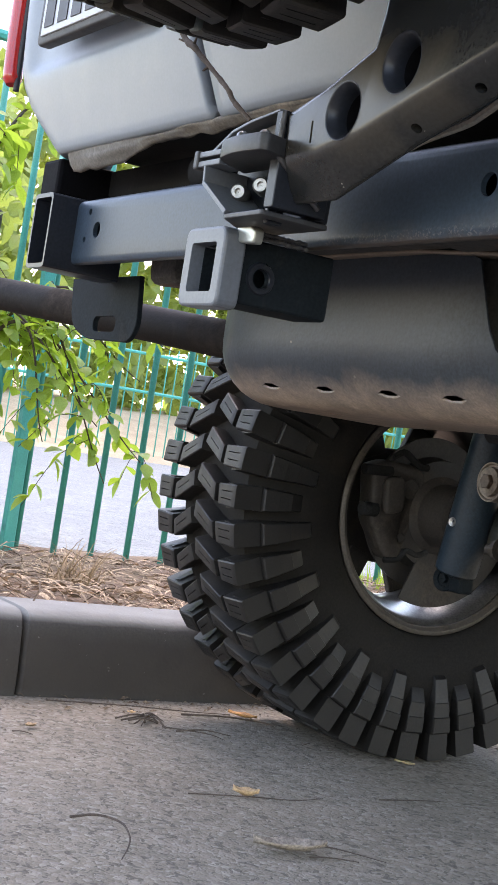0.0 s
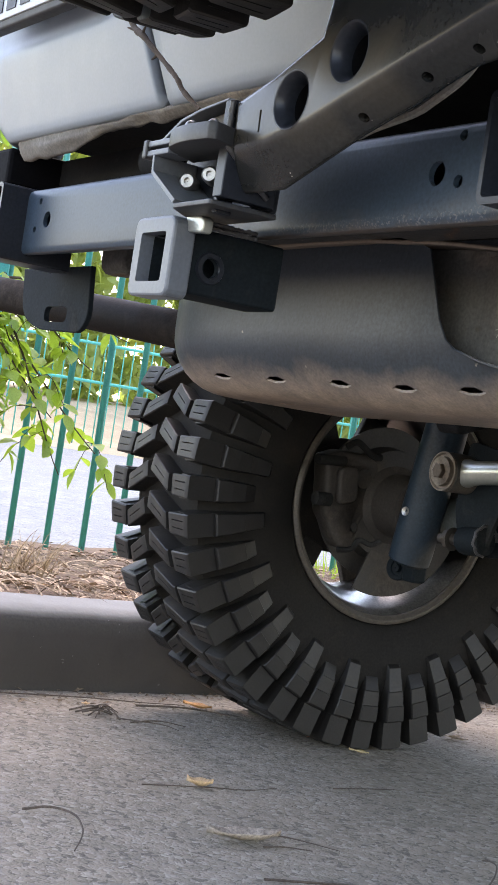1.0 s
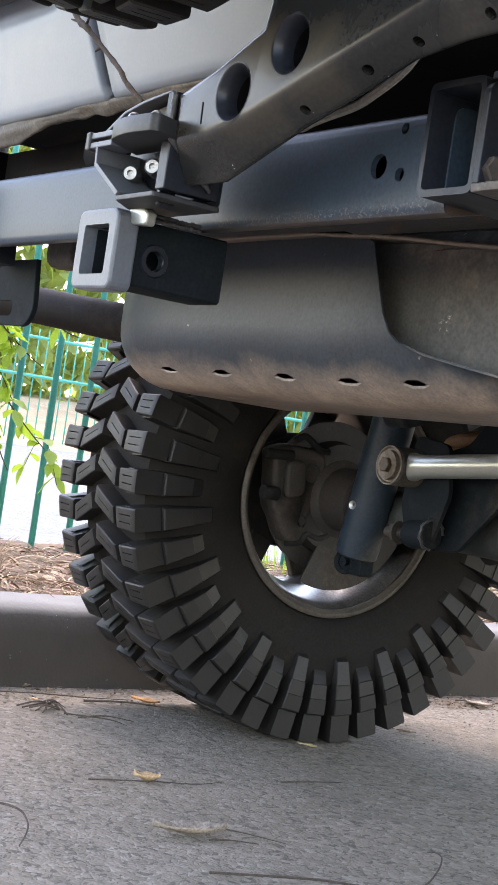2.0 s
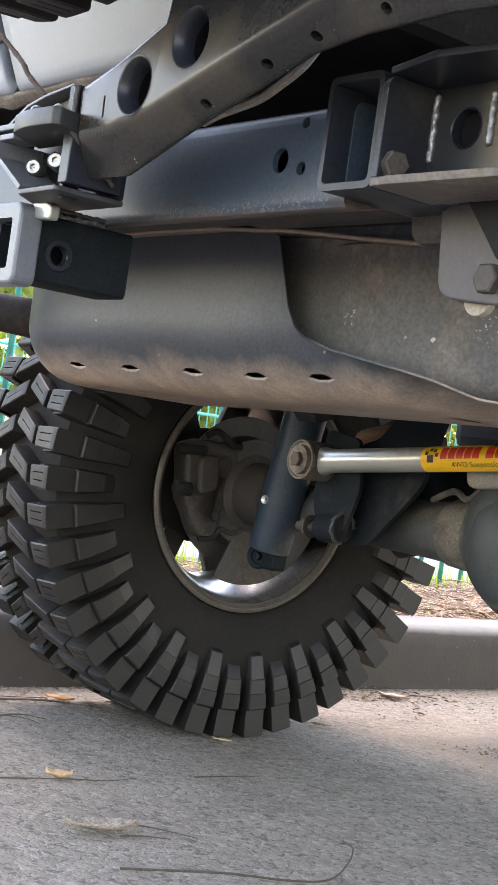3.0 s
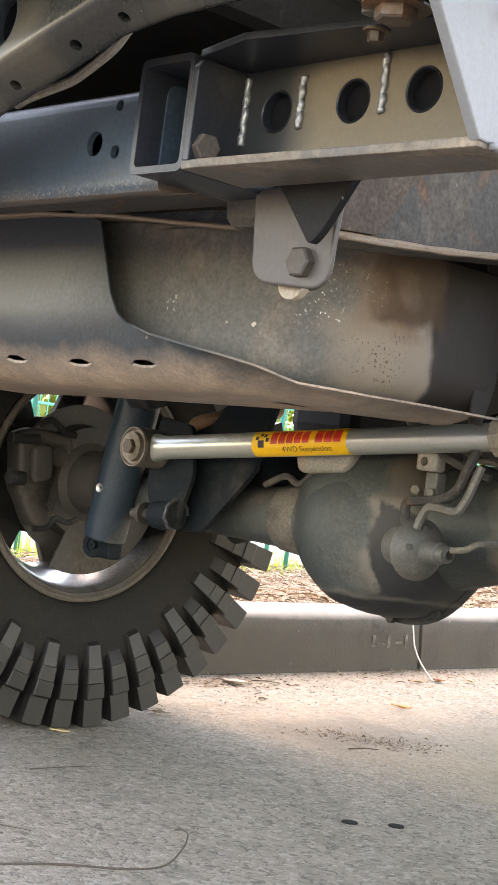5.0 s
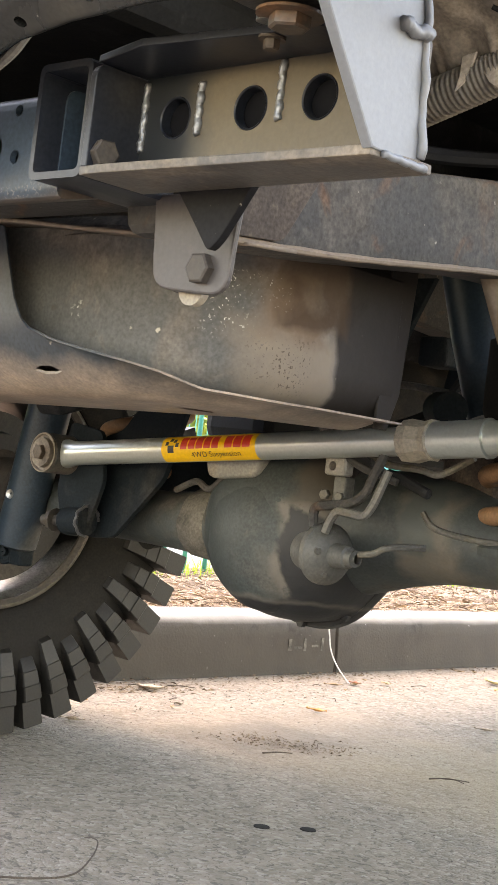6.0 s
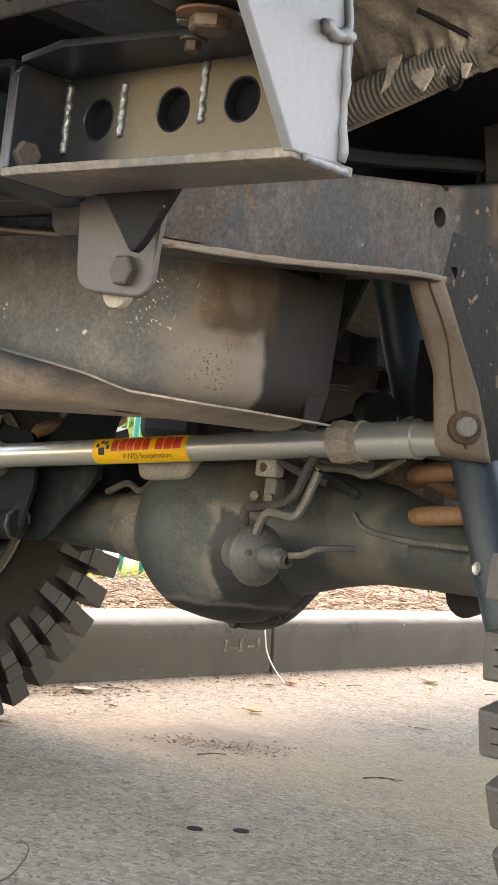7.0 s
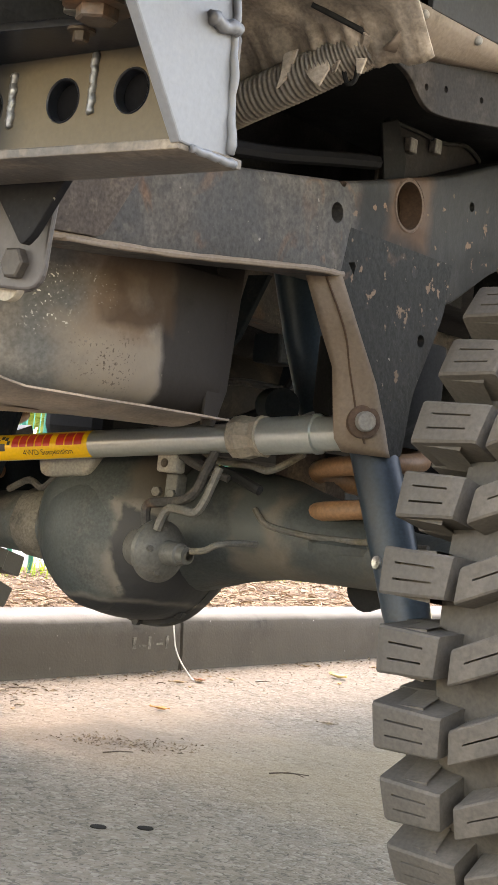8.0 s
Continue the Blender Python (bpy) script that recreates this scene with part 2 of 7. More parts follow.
M_STICKRED = mat("red_sticker_print", (0.50, 0.03, 0.02), 0.35, scale=9, vary=0.1, bump=0)
M_BOLT = mat("zinc_bolt", (0.070, 0.052, 0.040), 0.45, metal=0.2, dirt=RUST, dirt_amount=0.12, scale=25, bump=0.15)
M_STEELW = mat("bright_bolt", (0.27, 0.27, 0.265), 0.3, metal=0.8, scale=25, bump=0.05)

M_COVER = mat("oily_casting", (0.082, 0.080, 0.072), 0.5, dirt=(0.12, 0.10, 0.08), dirt_amount=0.15, scale=7, bump=0.4, bump_scale=120, bump_dist=0.0012)
M_DIFF = mat("dusty_diff_paint", (0.030, 0.037, 0.036), 0.55, vary=0.35, dirt=(0.065, 0.062, 0.055), dirt_amount=0.12, scale=13, speck=(0.04, 0.038, 0.035), speck_at=0.72, speck_scale=45, bump=0.35, bump_scale=120, bump_dist=0.0012)
stain(M_DIFF, (0.19, 0.165, 0.135), (0.03, -0.3, 0.335), (0.085, 0.3, 0.40), 0.03, 0.012, 22, strength=0.2)
stain(M_DIFF, (0.060, 0.050, 0.040), (0.066, -0.3, 0.46), (0.40, 0.3, 0.70), 0.025, 0.008, 20)
stain(M_DIFF, (0.13, 0.112, 0.093), (0.057, -0.3, 0.20), (0.40, 0.3, 0.463), 0.022, 0.007, 23.5, flecks=0.40, strength=0.7, fleck_scale=45.0)
stain(M_DIFF, (0.017, 0.017, 0.018), (0.066, -0.3, 0.20), (0.40, 0.3, 0.455), 0.020, 0.003, 22)
stain(M_DIFF, (0.017, 0.017, 0.018), (-0.30, -0.09, 0.20), (0.40, 0.3, 0.385), 0.012, 0.004, 22)
stain(M_DIFF, (0.14, 0.12, 0.10), (-0.30, -0.30, 0.20), (0.40, 0.3, 0.337), 0.010, 0.003, 22, strength=0.5)
stain(M_DIFF, (0.014, 0.014, 0.015), (-0.30, -0.30, 0.20), (0.40, 0.3, 0.332), 0.010, 0.003, 22)
stain(M_AXLE, (0.17, 0.135, 0.10), (0.222, -0.3, 0.385), (0.292, 0.1, 0.50), 0.06, 0.012, 16, strength=0.42)
stain(M_AXLE, (0.042, 0.050, 0.048), (0.226, -0.3, 0.425), (0.272, 0.1, 0.52), 0.03, 0.006, 24, strength=0.85)
stain(M_AXLE, (0.15, 0.12, 0.09), (0.30, -0.3, 0.30), (0.48, 0.1, 0.40), 0.05, 0.02, 14, strength=0.45)
M_CAKE = mat("caked_mud", (0.12, 0.105, 0.085), 0.9, vary=0.3, dirt=(0.06, 0.052, 0.044), dirt_amount=0.3, scale=26, bump=0.8, bump_scale=90, bump_dist=0.003)
M_GUSSET = mat("speckled_black_paint", (0.010, 0.010, 0.011), 0.5, spec=0.06, scale=9, speck=(0.25, 0.23, 0.20), speck_at=0.70, speck_scale=90, bump=0.3, bump_scale=150, bump_dist=0.0008)
M_TEAL = mat("flat_blue_black_paint", (0.011, 0.015, 0.018), 0.65, spec=0.05, dirt=(0.034, 0.033, 0.031), dirt_amount=0.1, scale=9, bump=0.2)
M_CALIPER = mat("dusty_caliper", (0.036, 0.031, 0.028), 0.65, dirt=(0.068, 0.055, 0.046), dirt_amount=0.2, scale=12, bump=0.4, bump_scale=120)
M_CREAM = mat("cream_spacer", (0.25, 0.215, 0.17), 0.6, scale=20, bump=0.1)
M_PRIMERD = mat("dusty_grey_cast", (0.20, 0.19, 0.17), 0.65, dirt=(0.26, 0.21, 0.16), dirt_amount=0.2, scale=14, bump=0.4, bump_scale=120)
M_LINE = mat("dusty_steel_line", (0.11, 0.105, 0.095), 0.5, metal=0.3, dirt=(0.13, 0.11, 0.08), dirt_amount=0.3, scale=20, bump=0.2)
M_WASHER = mat("brown_steel_washer", (0.15, 0.125, 0.105), 0.45, metal=0.3, dirt=(0.10, 0.08, 0.065), dirt_amount=0.3, scale=30, bump=0.2)
M_BLUEBLACK = mat("fresh_black_paint", (0.027, 0.043, 0.060), 0.38, dirt=(0.09, 0.08, 0.07), dirt_amount=-0.05, blotch=0.2, scale=5, bump=0.12, bump_scale=160, bump_dist=0.0005, spec=0.25)
# Scuffs, with wavy reflections put into the colour as pale flecks
stain(M_BLUEBLACK, (0.17, 0.16, 0.15), (0.06, -0.83, 0.690), (0.42, -0.80, 0.7105), 0.008, 0.004, 26, flecks=0.56, strength=0.45)
stain(M_BLUEBLACK, (0.085, 0.062, 0.047), (-0.2, -0.812, 0.60), (0.42, -0.70, 0.7185), 0.004, 0.003, 26, strength=0.85)
M_COLLAR = mat("worn_collar_paint", (0.105, 0.118, 0.135), 0.38, vary=0.1, dirt=(0.13, 0.13, 0.13), dirt_amount=0.02, scale=12, bump=0.1, bump_scale=150)
M_WELDD = mat("painted_weld", (0.05, 0.05, 0.052), 0.35, scale=30, bump=0.6, bump_scale=160, bump_dist=0.002)

M_ARM = mat("satin_arm_paint", (0.016, 0.017, 0.017), 0.27, dirt=(0.07, 0.062, 0.048), dirt_amount=-0.02, blotch=0.35, scale=4, speck=(0.30, 0.28, 0.25), speck_at=0.73, speck_scale=70, bump=0.1, bump_scale=200, bump_dist=0.0005, spec=0.28)
# Tan sheen on the arm's front face: a reflection put into the colour
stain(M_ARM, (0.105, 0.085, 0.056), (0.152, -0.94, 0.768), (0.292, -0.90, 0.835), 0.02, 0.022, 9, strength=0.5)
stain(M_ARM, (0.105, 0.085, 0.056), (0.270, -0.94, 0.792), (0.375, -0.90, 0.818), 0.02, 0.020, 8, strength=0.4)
# Black bracket paint; its tan sheen and dark reflections are put into the colour
M_BRK = mat("tan_sheen_bracket_paint", (0.108, 0.085, 0.056), 0.34, vary=0.08, dirt=(0.15, 0.12, 0.08), dirt_amount=0.0, blotch=0.3, scale=9, bump=0.08, bump_scale=130, bump_dist=0.0008, spec=0.22)
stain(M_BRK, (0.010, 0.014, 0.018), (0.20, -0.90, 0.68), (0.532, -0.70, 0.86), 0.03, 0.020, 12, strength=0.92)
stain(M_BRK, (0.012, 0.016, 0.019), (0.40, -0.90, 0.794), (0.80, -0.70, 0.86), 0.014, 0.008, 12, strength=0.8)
M_FLANGE = mat("dusty_flange_paint", (0.075, 0.066, 0.058), 0.5, dirt=(0.18, 0.145, 0.11), dirt_amount=0.25, scale=12, bump=0.3, bump_scale=130)
M_TAB = mat("dusty_tab_paint", (0.048, 0.042, 0.041), 0.5, vary=0.15, dirt=(0.075, 0.062, 0.055), dirt_amount=0.12, scale=10, bump=0.3, bump_scale=150, bump_dist=0.0006)
M_TABB = mat("dusty_dark_bolt", (0.045, 0.038, 0.033), 0.55, metal=0.2, dirt=(0.08, 0.064, 0.05), dirt_amount=0.2, scale=25, bump=0.3)
M_LINER = mat("dusty_liner", (0.14, 0.125, 0.105), 0.75, dirt=(0.22, 0.19, 0.15), dirt_amount=0.25, scale=10, bump=0.4, bump_scale=60, bump_dist=0.003)
M_MOUNTDUST = mat("tan_dust_coat", (0.180, 0.136, 0.103), 0.8, vary=0.12, dirt=(0.17, 0.135, 0.10), dirt_amount=0.15, rust=(0.10, 0.065, 0.045), rust_at=0.68, scale=14, bump=0.3, bump_scale=120)
M_WINGG = mat("grey_inner_panel", (0.020, 0.020, 0.020), 0.6, spec=0.2, dirt=(0.06, 0.052, 0.045), dirt_amount=0.1, scale=8, bump=0.2, bump_scale=80)
M_PATCH = mat("scraped_brown_patch", (0.062, 0.047, 0.038), 0.75, spec=0.2, vary=0.4, dirt=(0.11, 0.085, 0.065), dirt_amount=0.2, scale=20, bump=0.4)
M_JET = mat("jet_black_rubber", (0.006, 0.006, 0.007), 0.7, spec=0.05, scale=20, bump=0.1)
M_HOSE = mat("dusty_hose", (0.15, 0.13, 0.11), 0.75, dirt=(0.23, 0.19, 0.15), dirt_amount=0.3, scale=12, bump=0.2)
M_WING = mat("dusty_wing_paint", (0.022, 0.019, 0.0175), 0.7, spec=0.1, dirt=(0.046, 0.038, 0.032), dirt_amount=0.2, scale=8, bump=0.3, bump_scale=80)


def ground_mat(name, base, stain, stone, cell=190.0, depth=0.0035):
    """Worn asphalt: broad stains, coarse grain of single stones in a darker binder."""
    m = bpy.data.materials.new(name)
    m.use_nodes = True
    t = m.node_tree
    b = t.nodes["Principled BSDF"]
    N, L = t.nodes.new, t.links.new
    co = N("ShaderNodeTexCoord")

    def tex(s, detail=6.0, distort=0.0):
        n = N("ShaderNodeTexNoise")
        n.inputs["Scale"].default_value, n.inputs["Detail"].default_value, n.inputs["Distortion"].default_value = s, detail, distort
        L(co.outputs["Object"], n.inputs["Vector"])
        return n.outputs["Fac"]

    def ramp(fac, a, z, lo=0.0, hi=1.0):
        r = N("ShaderNodeMapRange")
        r.inputs["From Min"].default_value, r.inputs["From Max"].default_value = a, z
        r.inputs["To Min"].default_value, r.inputs["To Max"].default_value = lo, hi
        L(fac, r.inputs["Value"])
        return r.outputs["Result"]

    def mix(fac, c1, c2):
        x = N("ShaderNodeMix")
        x.data_type = "RGBA"
        for sock, val in ((x.inputs["Factor"], fac), (x.inputs["A"], c1), (x.inputs["B"], c2)):
            if isinstance(val, tuple):
                sock.default_value = (*val, 1)
            else:
                L(val, sock)
        return x.outputs["Result"]

    vor = N("ShaderNodeTexVoronoi")
    vor.inputs["Scale"].default_value = cell
    L(co.outputs["Object"], vor.inputs["Vector"])
    edge = N("ShaderNodeTexVoronoi")
    edge.feature = "DISTANCE_TO_EDGE"
    edge.inputs["Scale"].default_value = cell
    L(co.outputs["Object"], edge.inputs["Vector"])
    sep = N("ShaderNodeSeparateColor")
    L(vor.outputs["Color"], sep.inputs[0])
    col = mix(ramp(tex(1.6, 5.0, 0.6), 0.38, 0.64), base, stain)
    col = mix(ramp(tex(11.0, 7.0, 0.8), 0.42, 0.66, 0.0, 0.65), col, tuple(c * 0.72 for c in base))
    col = mix(ramp(sep.outputs[0], 0.55, 1.0, 0.0, 0.42), col, stone)
    col = mix(ramp(sep.outputs[1], 0.66, 1.0, 0.0, 0.38), col, tuple(c * 0.35 for c in base))
    col = mix(ramp(edge.outputs["Distance"], 0.0, 0.12, 0.15, 0.0), col, tuple(c * 0.4 for c in base))
    col = mix(ramp(tex(34.0, 7.0, 1.0), 0.58, 0.70, 0.0, 0.45), col, tuple(c * 0.55 for c in base))
    col = mix(ramp(tex(66.0, 3.0, 1.4), 0.565, 0.61, 0.0, 0.62), col, tuple(c * 0.30 for c in base))
    L(col, b.inputs["Base Color"])
    b.inputs["Roughness"].default_value = 0.88
    b.inputs["Specular IOR Level"].default_value = 0.25
    h = N("ShaderNodeMath")
    h.operation = "MULTIPLY_ADD"
    L(ramp(edge.outputs["Distance"], 0.0, 0.25), h.inputs[0])
    h.inputs[1].default_value = 0.22
    L(tex(70.0, 5.0, 0.6), h.inputs[2])
    bp = N("ShaderNodeBump")
    bp.inputs["Strength"].default_value, bp.inputs["Distance"].default_value = 1.0, depth
    L(h.outputs[0], bp.inputs["Height"])
    L(bp.outputs["Normal"], b.inputs["Normal"])
    return m


M_ROAD = ground_mat("weathered_asphalt", (0.248, 0.209, 0.160), (0.266, 0.224, 0.175), (0.40, 0.36, 0.30), 120.0, 0.0038)
# Warm sunlit tan of the ground put into the colour, with sandy stains
stain(M_ROAD, (0.30, 0.230, 0.16), (-0.78, 0.30, -1), (-0.30, 1.00, 1), 0.20, 0.10, 5, strength=0.45)
stain(M_ROAD, (0.33, 0.245, 0.145), (-0.32, 0.42, -1), (0.30, 1.30, 1), 0.25, 0.14, 4, strength=0.50)
stain(M_ROAD, (0.13, 0.105, 0.08), (-0.66, 0.40, -1), (-0.42, 0.72, 1), 0.08, 0.03, 22, strength=0.45)
M_FARROAD = ground_mat("sunlit_road", (0.285, 0.285, 0.275), (0.33, 0.328, 0.31), (0.42, 0.41, 0.39))
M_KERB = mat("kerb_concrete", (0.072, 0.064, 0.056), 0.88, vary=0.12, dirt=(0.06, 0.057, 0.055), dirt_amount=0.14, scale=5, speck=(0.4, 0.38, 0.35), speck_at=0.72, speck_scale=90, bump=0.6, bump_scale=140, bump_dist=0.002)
# By height, the kerb's shaded face and bright top put into the colour
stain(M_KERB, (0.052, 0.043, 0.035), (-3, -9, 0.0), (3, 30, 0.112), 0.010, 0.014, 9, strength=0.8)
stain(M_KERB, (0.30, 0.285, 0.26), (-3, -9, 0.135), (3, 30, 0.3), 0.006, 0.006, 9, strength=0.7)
M_SOIL = mat("mulch_soil", (0.16, 0.10, 0.065), 0.95, dirt=(0.24, 0.16, 0.10), dirt_amount=0.3, scale=9, bump=1.0, bump_scale=80, bump_dist=0.01)
M_STRAW = mat("dry_straw", (0.38, 0.26, 0.15), 0.8, scale=20, vary=0.4, bump=0)
M_FENCE = mat("green_fence_paint", (0.035, 0.33, 0.27), 0.35, scale=8, vary=0.12, bump=0.05)
M_TWIG = mat("dry_twig_bark", (0.075, 0.055, 0.040), 0.85, scale=30, vary=0.3, bump=0.4, bump_scale=200)
M_DRYLEAF = mat("dry_leaf", (0.42, 0.28, 0.15), 0.7, scale=30, vary=0.35, bump=0.3, per_object=0.35)

M_LITTER = mat("leaf_crumbs", (0.20, 0.145, 0.09), 0.9, vary=0.6, scale=60, dirt=(0.09, 0.06, 0.04), dirt_amount=0.3, bump=0)
M_CHALK = mat("worn_chalk", (0.16, 0.15, 0.13), 0.95, vary=0.3, scale=60, dirt=(0.06, 0.055, 0.05), dirt_amount=0.35, bump=0)
M_ORLEAF = mat("orange_dry_leaf", (0.50, 0.24, 0.08), 0.7, scale=30, vary=0.35, bump=0.3)
M_YELLEAF = mat("yellow_dry_leaf", (0.62, 0.48, 0.24), 0.7, scale=30, vary=0.25, bump=0.3)
M_REDLEAF = mat("red_dry_leaf", (0.26, 0.10, 0.05), 0.7, scale=30, vary=0.35, bump=0.3)
M_BARKP = mat("pale_bark", (0.42, 0.34, 0.26), 0.8, scale=40, vary=0.45, bump=0.4, per_object=0.25)
M_STRING = mat("pale_string", (0.55, 0.52, 0.47), 0.8, scale=60, vary=0.2, bump=0.3)
M_OIL = mat("oil_stain", (0.022, 0.021, 0.020), 0.9, spec=0.05, scale=30, bump=0.2)
M_GRIT = mat("grit", (0.17, 0.14, 0.11), 0.9, scale=40, vary=0.5, bump=0)
M_VERGE = mat("dry_verge", (0.50, 0.38, 0.25), 0.9, scale=1.5, vary=0.3, bump=0.6, bump_scale=30, bump_dist=0.01)
M_STRAWV = mat("straw_mix", (0.39, 0.275, 0.18), 0.85, dirt=(0.15, 0.10, 0.07), dirt_amount=0.2, scale=35, vary=0.5, bump=0, per_island=0.7)


def leaf_mat(name, base):
    m = mat(name, base, 0.45, scale=14, vary=0.35, bump=0.1, bump_scale=90)
    t = m.node_tree
    b, out = t.nodes["Principled BSDF"], t.nodes["Material Output"]
    tr = t.nodes.new("ShaderNodeBsdfTranslucent")
    tr.inputs["Color"].default_value = (base[0] * 2.6, base[1] * 2.3, base[2] * 1.2, 1)
    mx = t.nodes.new("ShaderNodeMixShader")
    mx.inputs[0].default_value = 0.45
    t.links.new(b.outputs[0], mx.inputs[1])
    t.links.new(tr.outputs[0], mx.inputs[2])
    t.links.new(mx.outputs[0], out.inputs["Surface"])
    return m


M_LEAF = leaf_mat("green_leaf", (0.19, 0.295, 0.055))
M_LEAF2 = leaf_mat("far_leaf", (0.20, 0.26, 0.09))


# ---- mesh helpers ----
def bm_new():
    return bmesh.new()


def part(name, bm, material, parent=None, label="", smooth=False, flat_angle=40):
    bm.normal_update()
    me = bpy.data.meshes.new(name)
    bm.to_mesh(me)
    bm.free()
    return mesh_part(name, me, material, parent, label, smooth, flat_angle)


def mesh_part(name, me, material, parent=None, label="", smooth=False, flat_angle=40):
    if material:
        me.materials.append(material)
    ob = new(name, me)
    if parent:
        ob.parent = parent
        ob.matrix_parent_inverse = parent.matrix_basis.inverted()
    if label:
        ob["label"] = label
    if smooth:
        me.shade_smooth()
        me.set_sharp_from_angle(angle=radians(flat_angle))
    return ob


def empty(name, at, label, category, group=""):
    e = new(name)
    e.matrix_basis = Matrix.Translation(at)
    e.empty_display_size = 0.1
    return tagged(e, label, category, group)


def box(bm, x0, x1, y0, y1, z0, z1, bevel=0.0, seg=2, m=None):
    r = bmesh.ops.create_cube(bm, size=1.0)
    vs = r["verts"]
    for v in vs:
        v.co = Vector(((x0 + x1) / 2 + v.co.x * (x1 - x0), (y0 + y1) / 2 + v.co.y * (y1 - y0), (z0 + z1) / 2 + v.co.z * (z1 - z0)))
    if bevel:
        es = list({e for v in vs for e in v.link_edges})
        r = bmesh.ops.bevel(bm, geom=es, offset=bevel, segments=seg, profile=0.5, affect="EDGES", clamp_overlap=True)
        vs = list({v for f in r["faces"] for v in f.verts} | {v for v in vs if v.is_valid})
    if m:
        bmesh.ops.transform(bm, matrix=m, verts=vs)
    return vs


def frame_of(d):
    d = Vector(d).normalized()
    a = Vector((0, 0, 1)) if abs(d.z) < 0.9 else Vector((1, 0, 0))
    u = d.cross(a).normalized()
    return u, d.cross(u).normalized()


def sweep(bm, pts, radii, seg=12, cap=True):
    """A round bar along points; radii: one, or one a point."""
    pts = [Vector(p) for p in pts]
    if not isinstance(radii, (list, tuple)):
        radii = [radii] * len(pts)
    rings = []
    u = None
    for i, p in enumerate(pts):
        d = (pts[min(i + 1, len(pts) - 1)] - pts[max(i - 1, 0)]).normalized()
        if u is None:
            u, w = frame_of(d)
        else:
            u = (u - d * u.dot(d)).normalized()
            w = d.cross(u)
        rings.append([bm.verts.new(p + (u * math.cos(2 * math.pi * k / seg) + w * math.sin(2 * math.pi * k / seg)) * radii[i]) for k in range(seg)])
    for a, b in zip(rings, rings[1:]):
        for k in range(seg):
            bm.faces.new((a[k], a[(k + 1) % seg], b[(k + 1) % seg], b[k]))
    if cap:
        bm.faces.new(rings[0][::-1])
        bm.faces.new(rings[-1])
    return rings


def rod(bm, p0, p1, r0, r1=None, seg=16):
    return sweep(bm, [p0, p1], [r0, r0 if r1 is None else r1], seg)


def smooth_path(pts, n=8):
    """Catmull-Rom through the points."""
    p = [Vector(q) for q in pts]
    p = [2 * p[0] - p[1]] + p + [2 * p[-1] - p[-2]]
    out = []
    for i in range(1, len(p) - 2):
        for k in range(n):
            t = k / n
            out.append(0.5 * (2 * p[i] + (p[i + 1] - p[i - 1]) * t + (2 * p[i - 1] - 5 * p[i] + 4 * p[i + 1] - p[i + 2]) * t * t + (3 * p[i] - p[i - 1] - 3 * p[i + 1] + p[i + 2]) * t ** 3))
    return out + [p[-2]]


def lathe(bm, profile, centre, axis, seg=48, closed=False):
    """profile: (distance along axis, radius)."""
    u, w = frame_of(axis)
    ax, c = Vector(axis).normalized(), Vector(centre)
    rings = []
    for s, r in profile:
        rings.append([bm.verts.new(c + ax * s + (u * math.cos(2 * math.pi * k / seg) + w * math.sin(2 * math.pi * k / seg)) * max(r, 1e-4)) for k in range(seg)])
    pairs = list(zip(rings, rings[1:])) + ([(rings[-1], rings[0])] if closed else [])
    for a, b in pairs:
        for k in range(seg):
            bm.faces.new((a[k], a[(k + 1) % seg], b[(k + 1) % seg], b[k]))
    return rings


def prism(bm, outline, to_world, depth, bevel=0.0, seg=2):
    """An outline in (u, v) as a plate of that depth; to_world(u, v, d) gives the place."""
    lo = [bm.verts.new(to_world(u, v, 0.0)) for u, v in outline]
    hi = [bm.verts.new(to_world(u, v, depth)) for u, v in outline]
    n = len(outline)
    fs = [bm.faces.new(lo[::-1]), bm.faces.new(hi)]
    for k in range(n):
        fs.append(bm.faces.new((lo[k], lo[(k + 1) % n], hi[(k + 1) % n], hi[k])))
    bmesh.ops.recalc_face_normals(bm, faces=fs)
    if bevel:
        bmesh.ops.bevel(bm, geom=list({e for f in fs[:2] for e in f.edges}), offset=bevel, segments=seg, profile=0.5, affect="EDGES", clamp_overlap=True)
    return lo + hi


def rounded(pts, r, n=5):
    """A polygon with its corners rounded by r (one, or one a corner)."""
    rs = r if isinstance(r, (list, tuple)) else [r] * len(pts)
    out = []
    for i, p in enumerate(pts):
        p, a, b = Vector(p), Vector(pts[i - 1]), Vector(pts[(i + 1) % len(pts)])
        if rs[i] <= 0:
            out.append(tuple(p))
            continue
        da, db = (a - p), (b - p)
        d = min(rs[i], da.length * 0.49, db.length * 0.49)
        s, e = p + da.normalized() * d, p + db.normalized() * d
        for k in range(n + 1):
            t = k / n
            out.append(tuple((1 - t) ** 2 * s + 2 * t * (1 - t) * p + t * t * e))
    return out


def XZ(y0):
    return lambda u, v, d: Vector((u, y0 + d, v))


def YZ(x0):
    return lambda u, v, d: Vector((x0 + d, u, v))


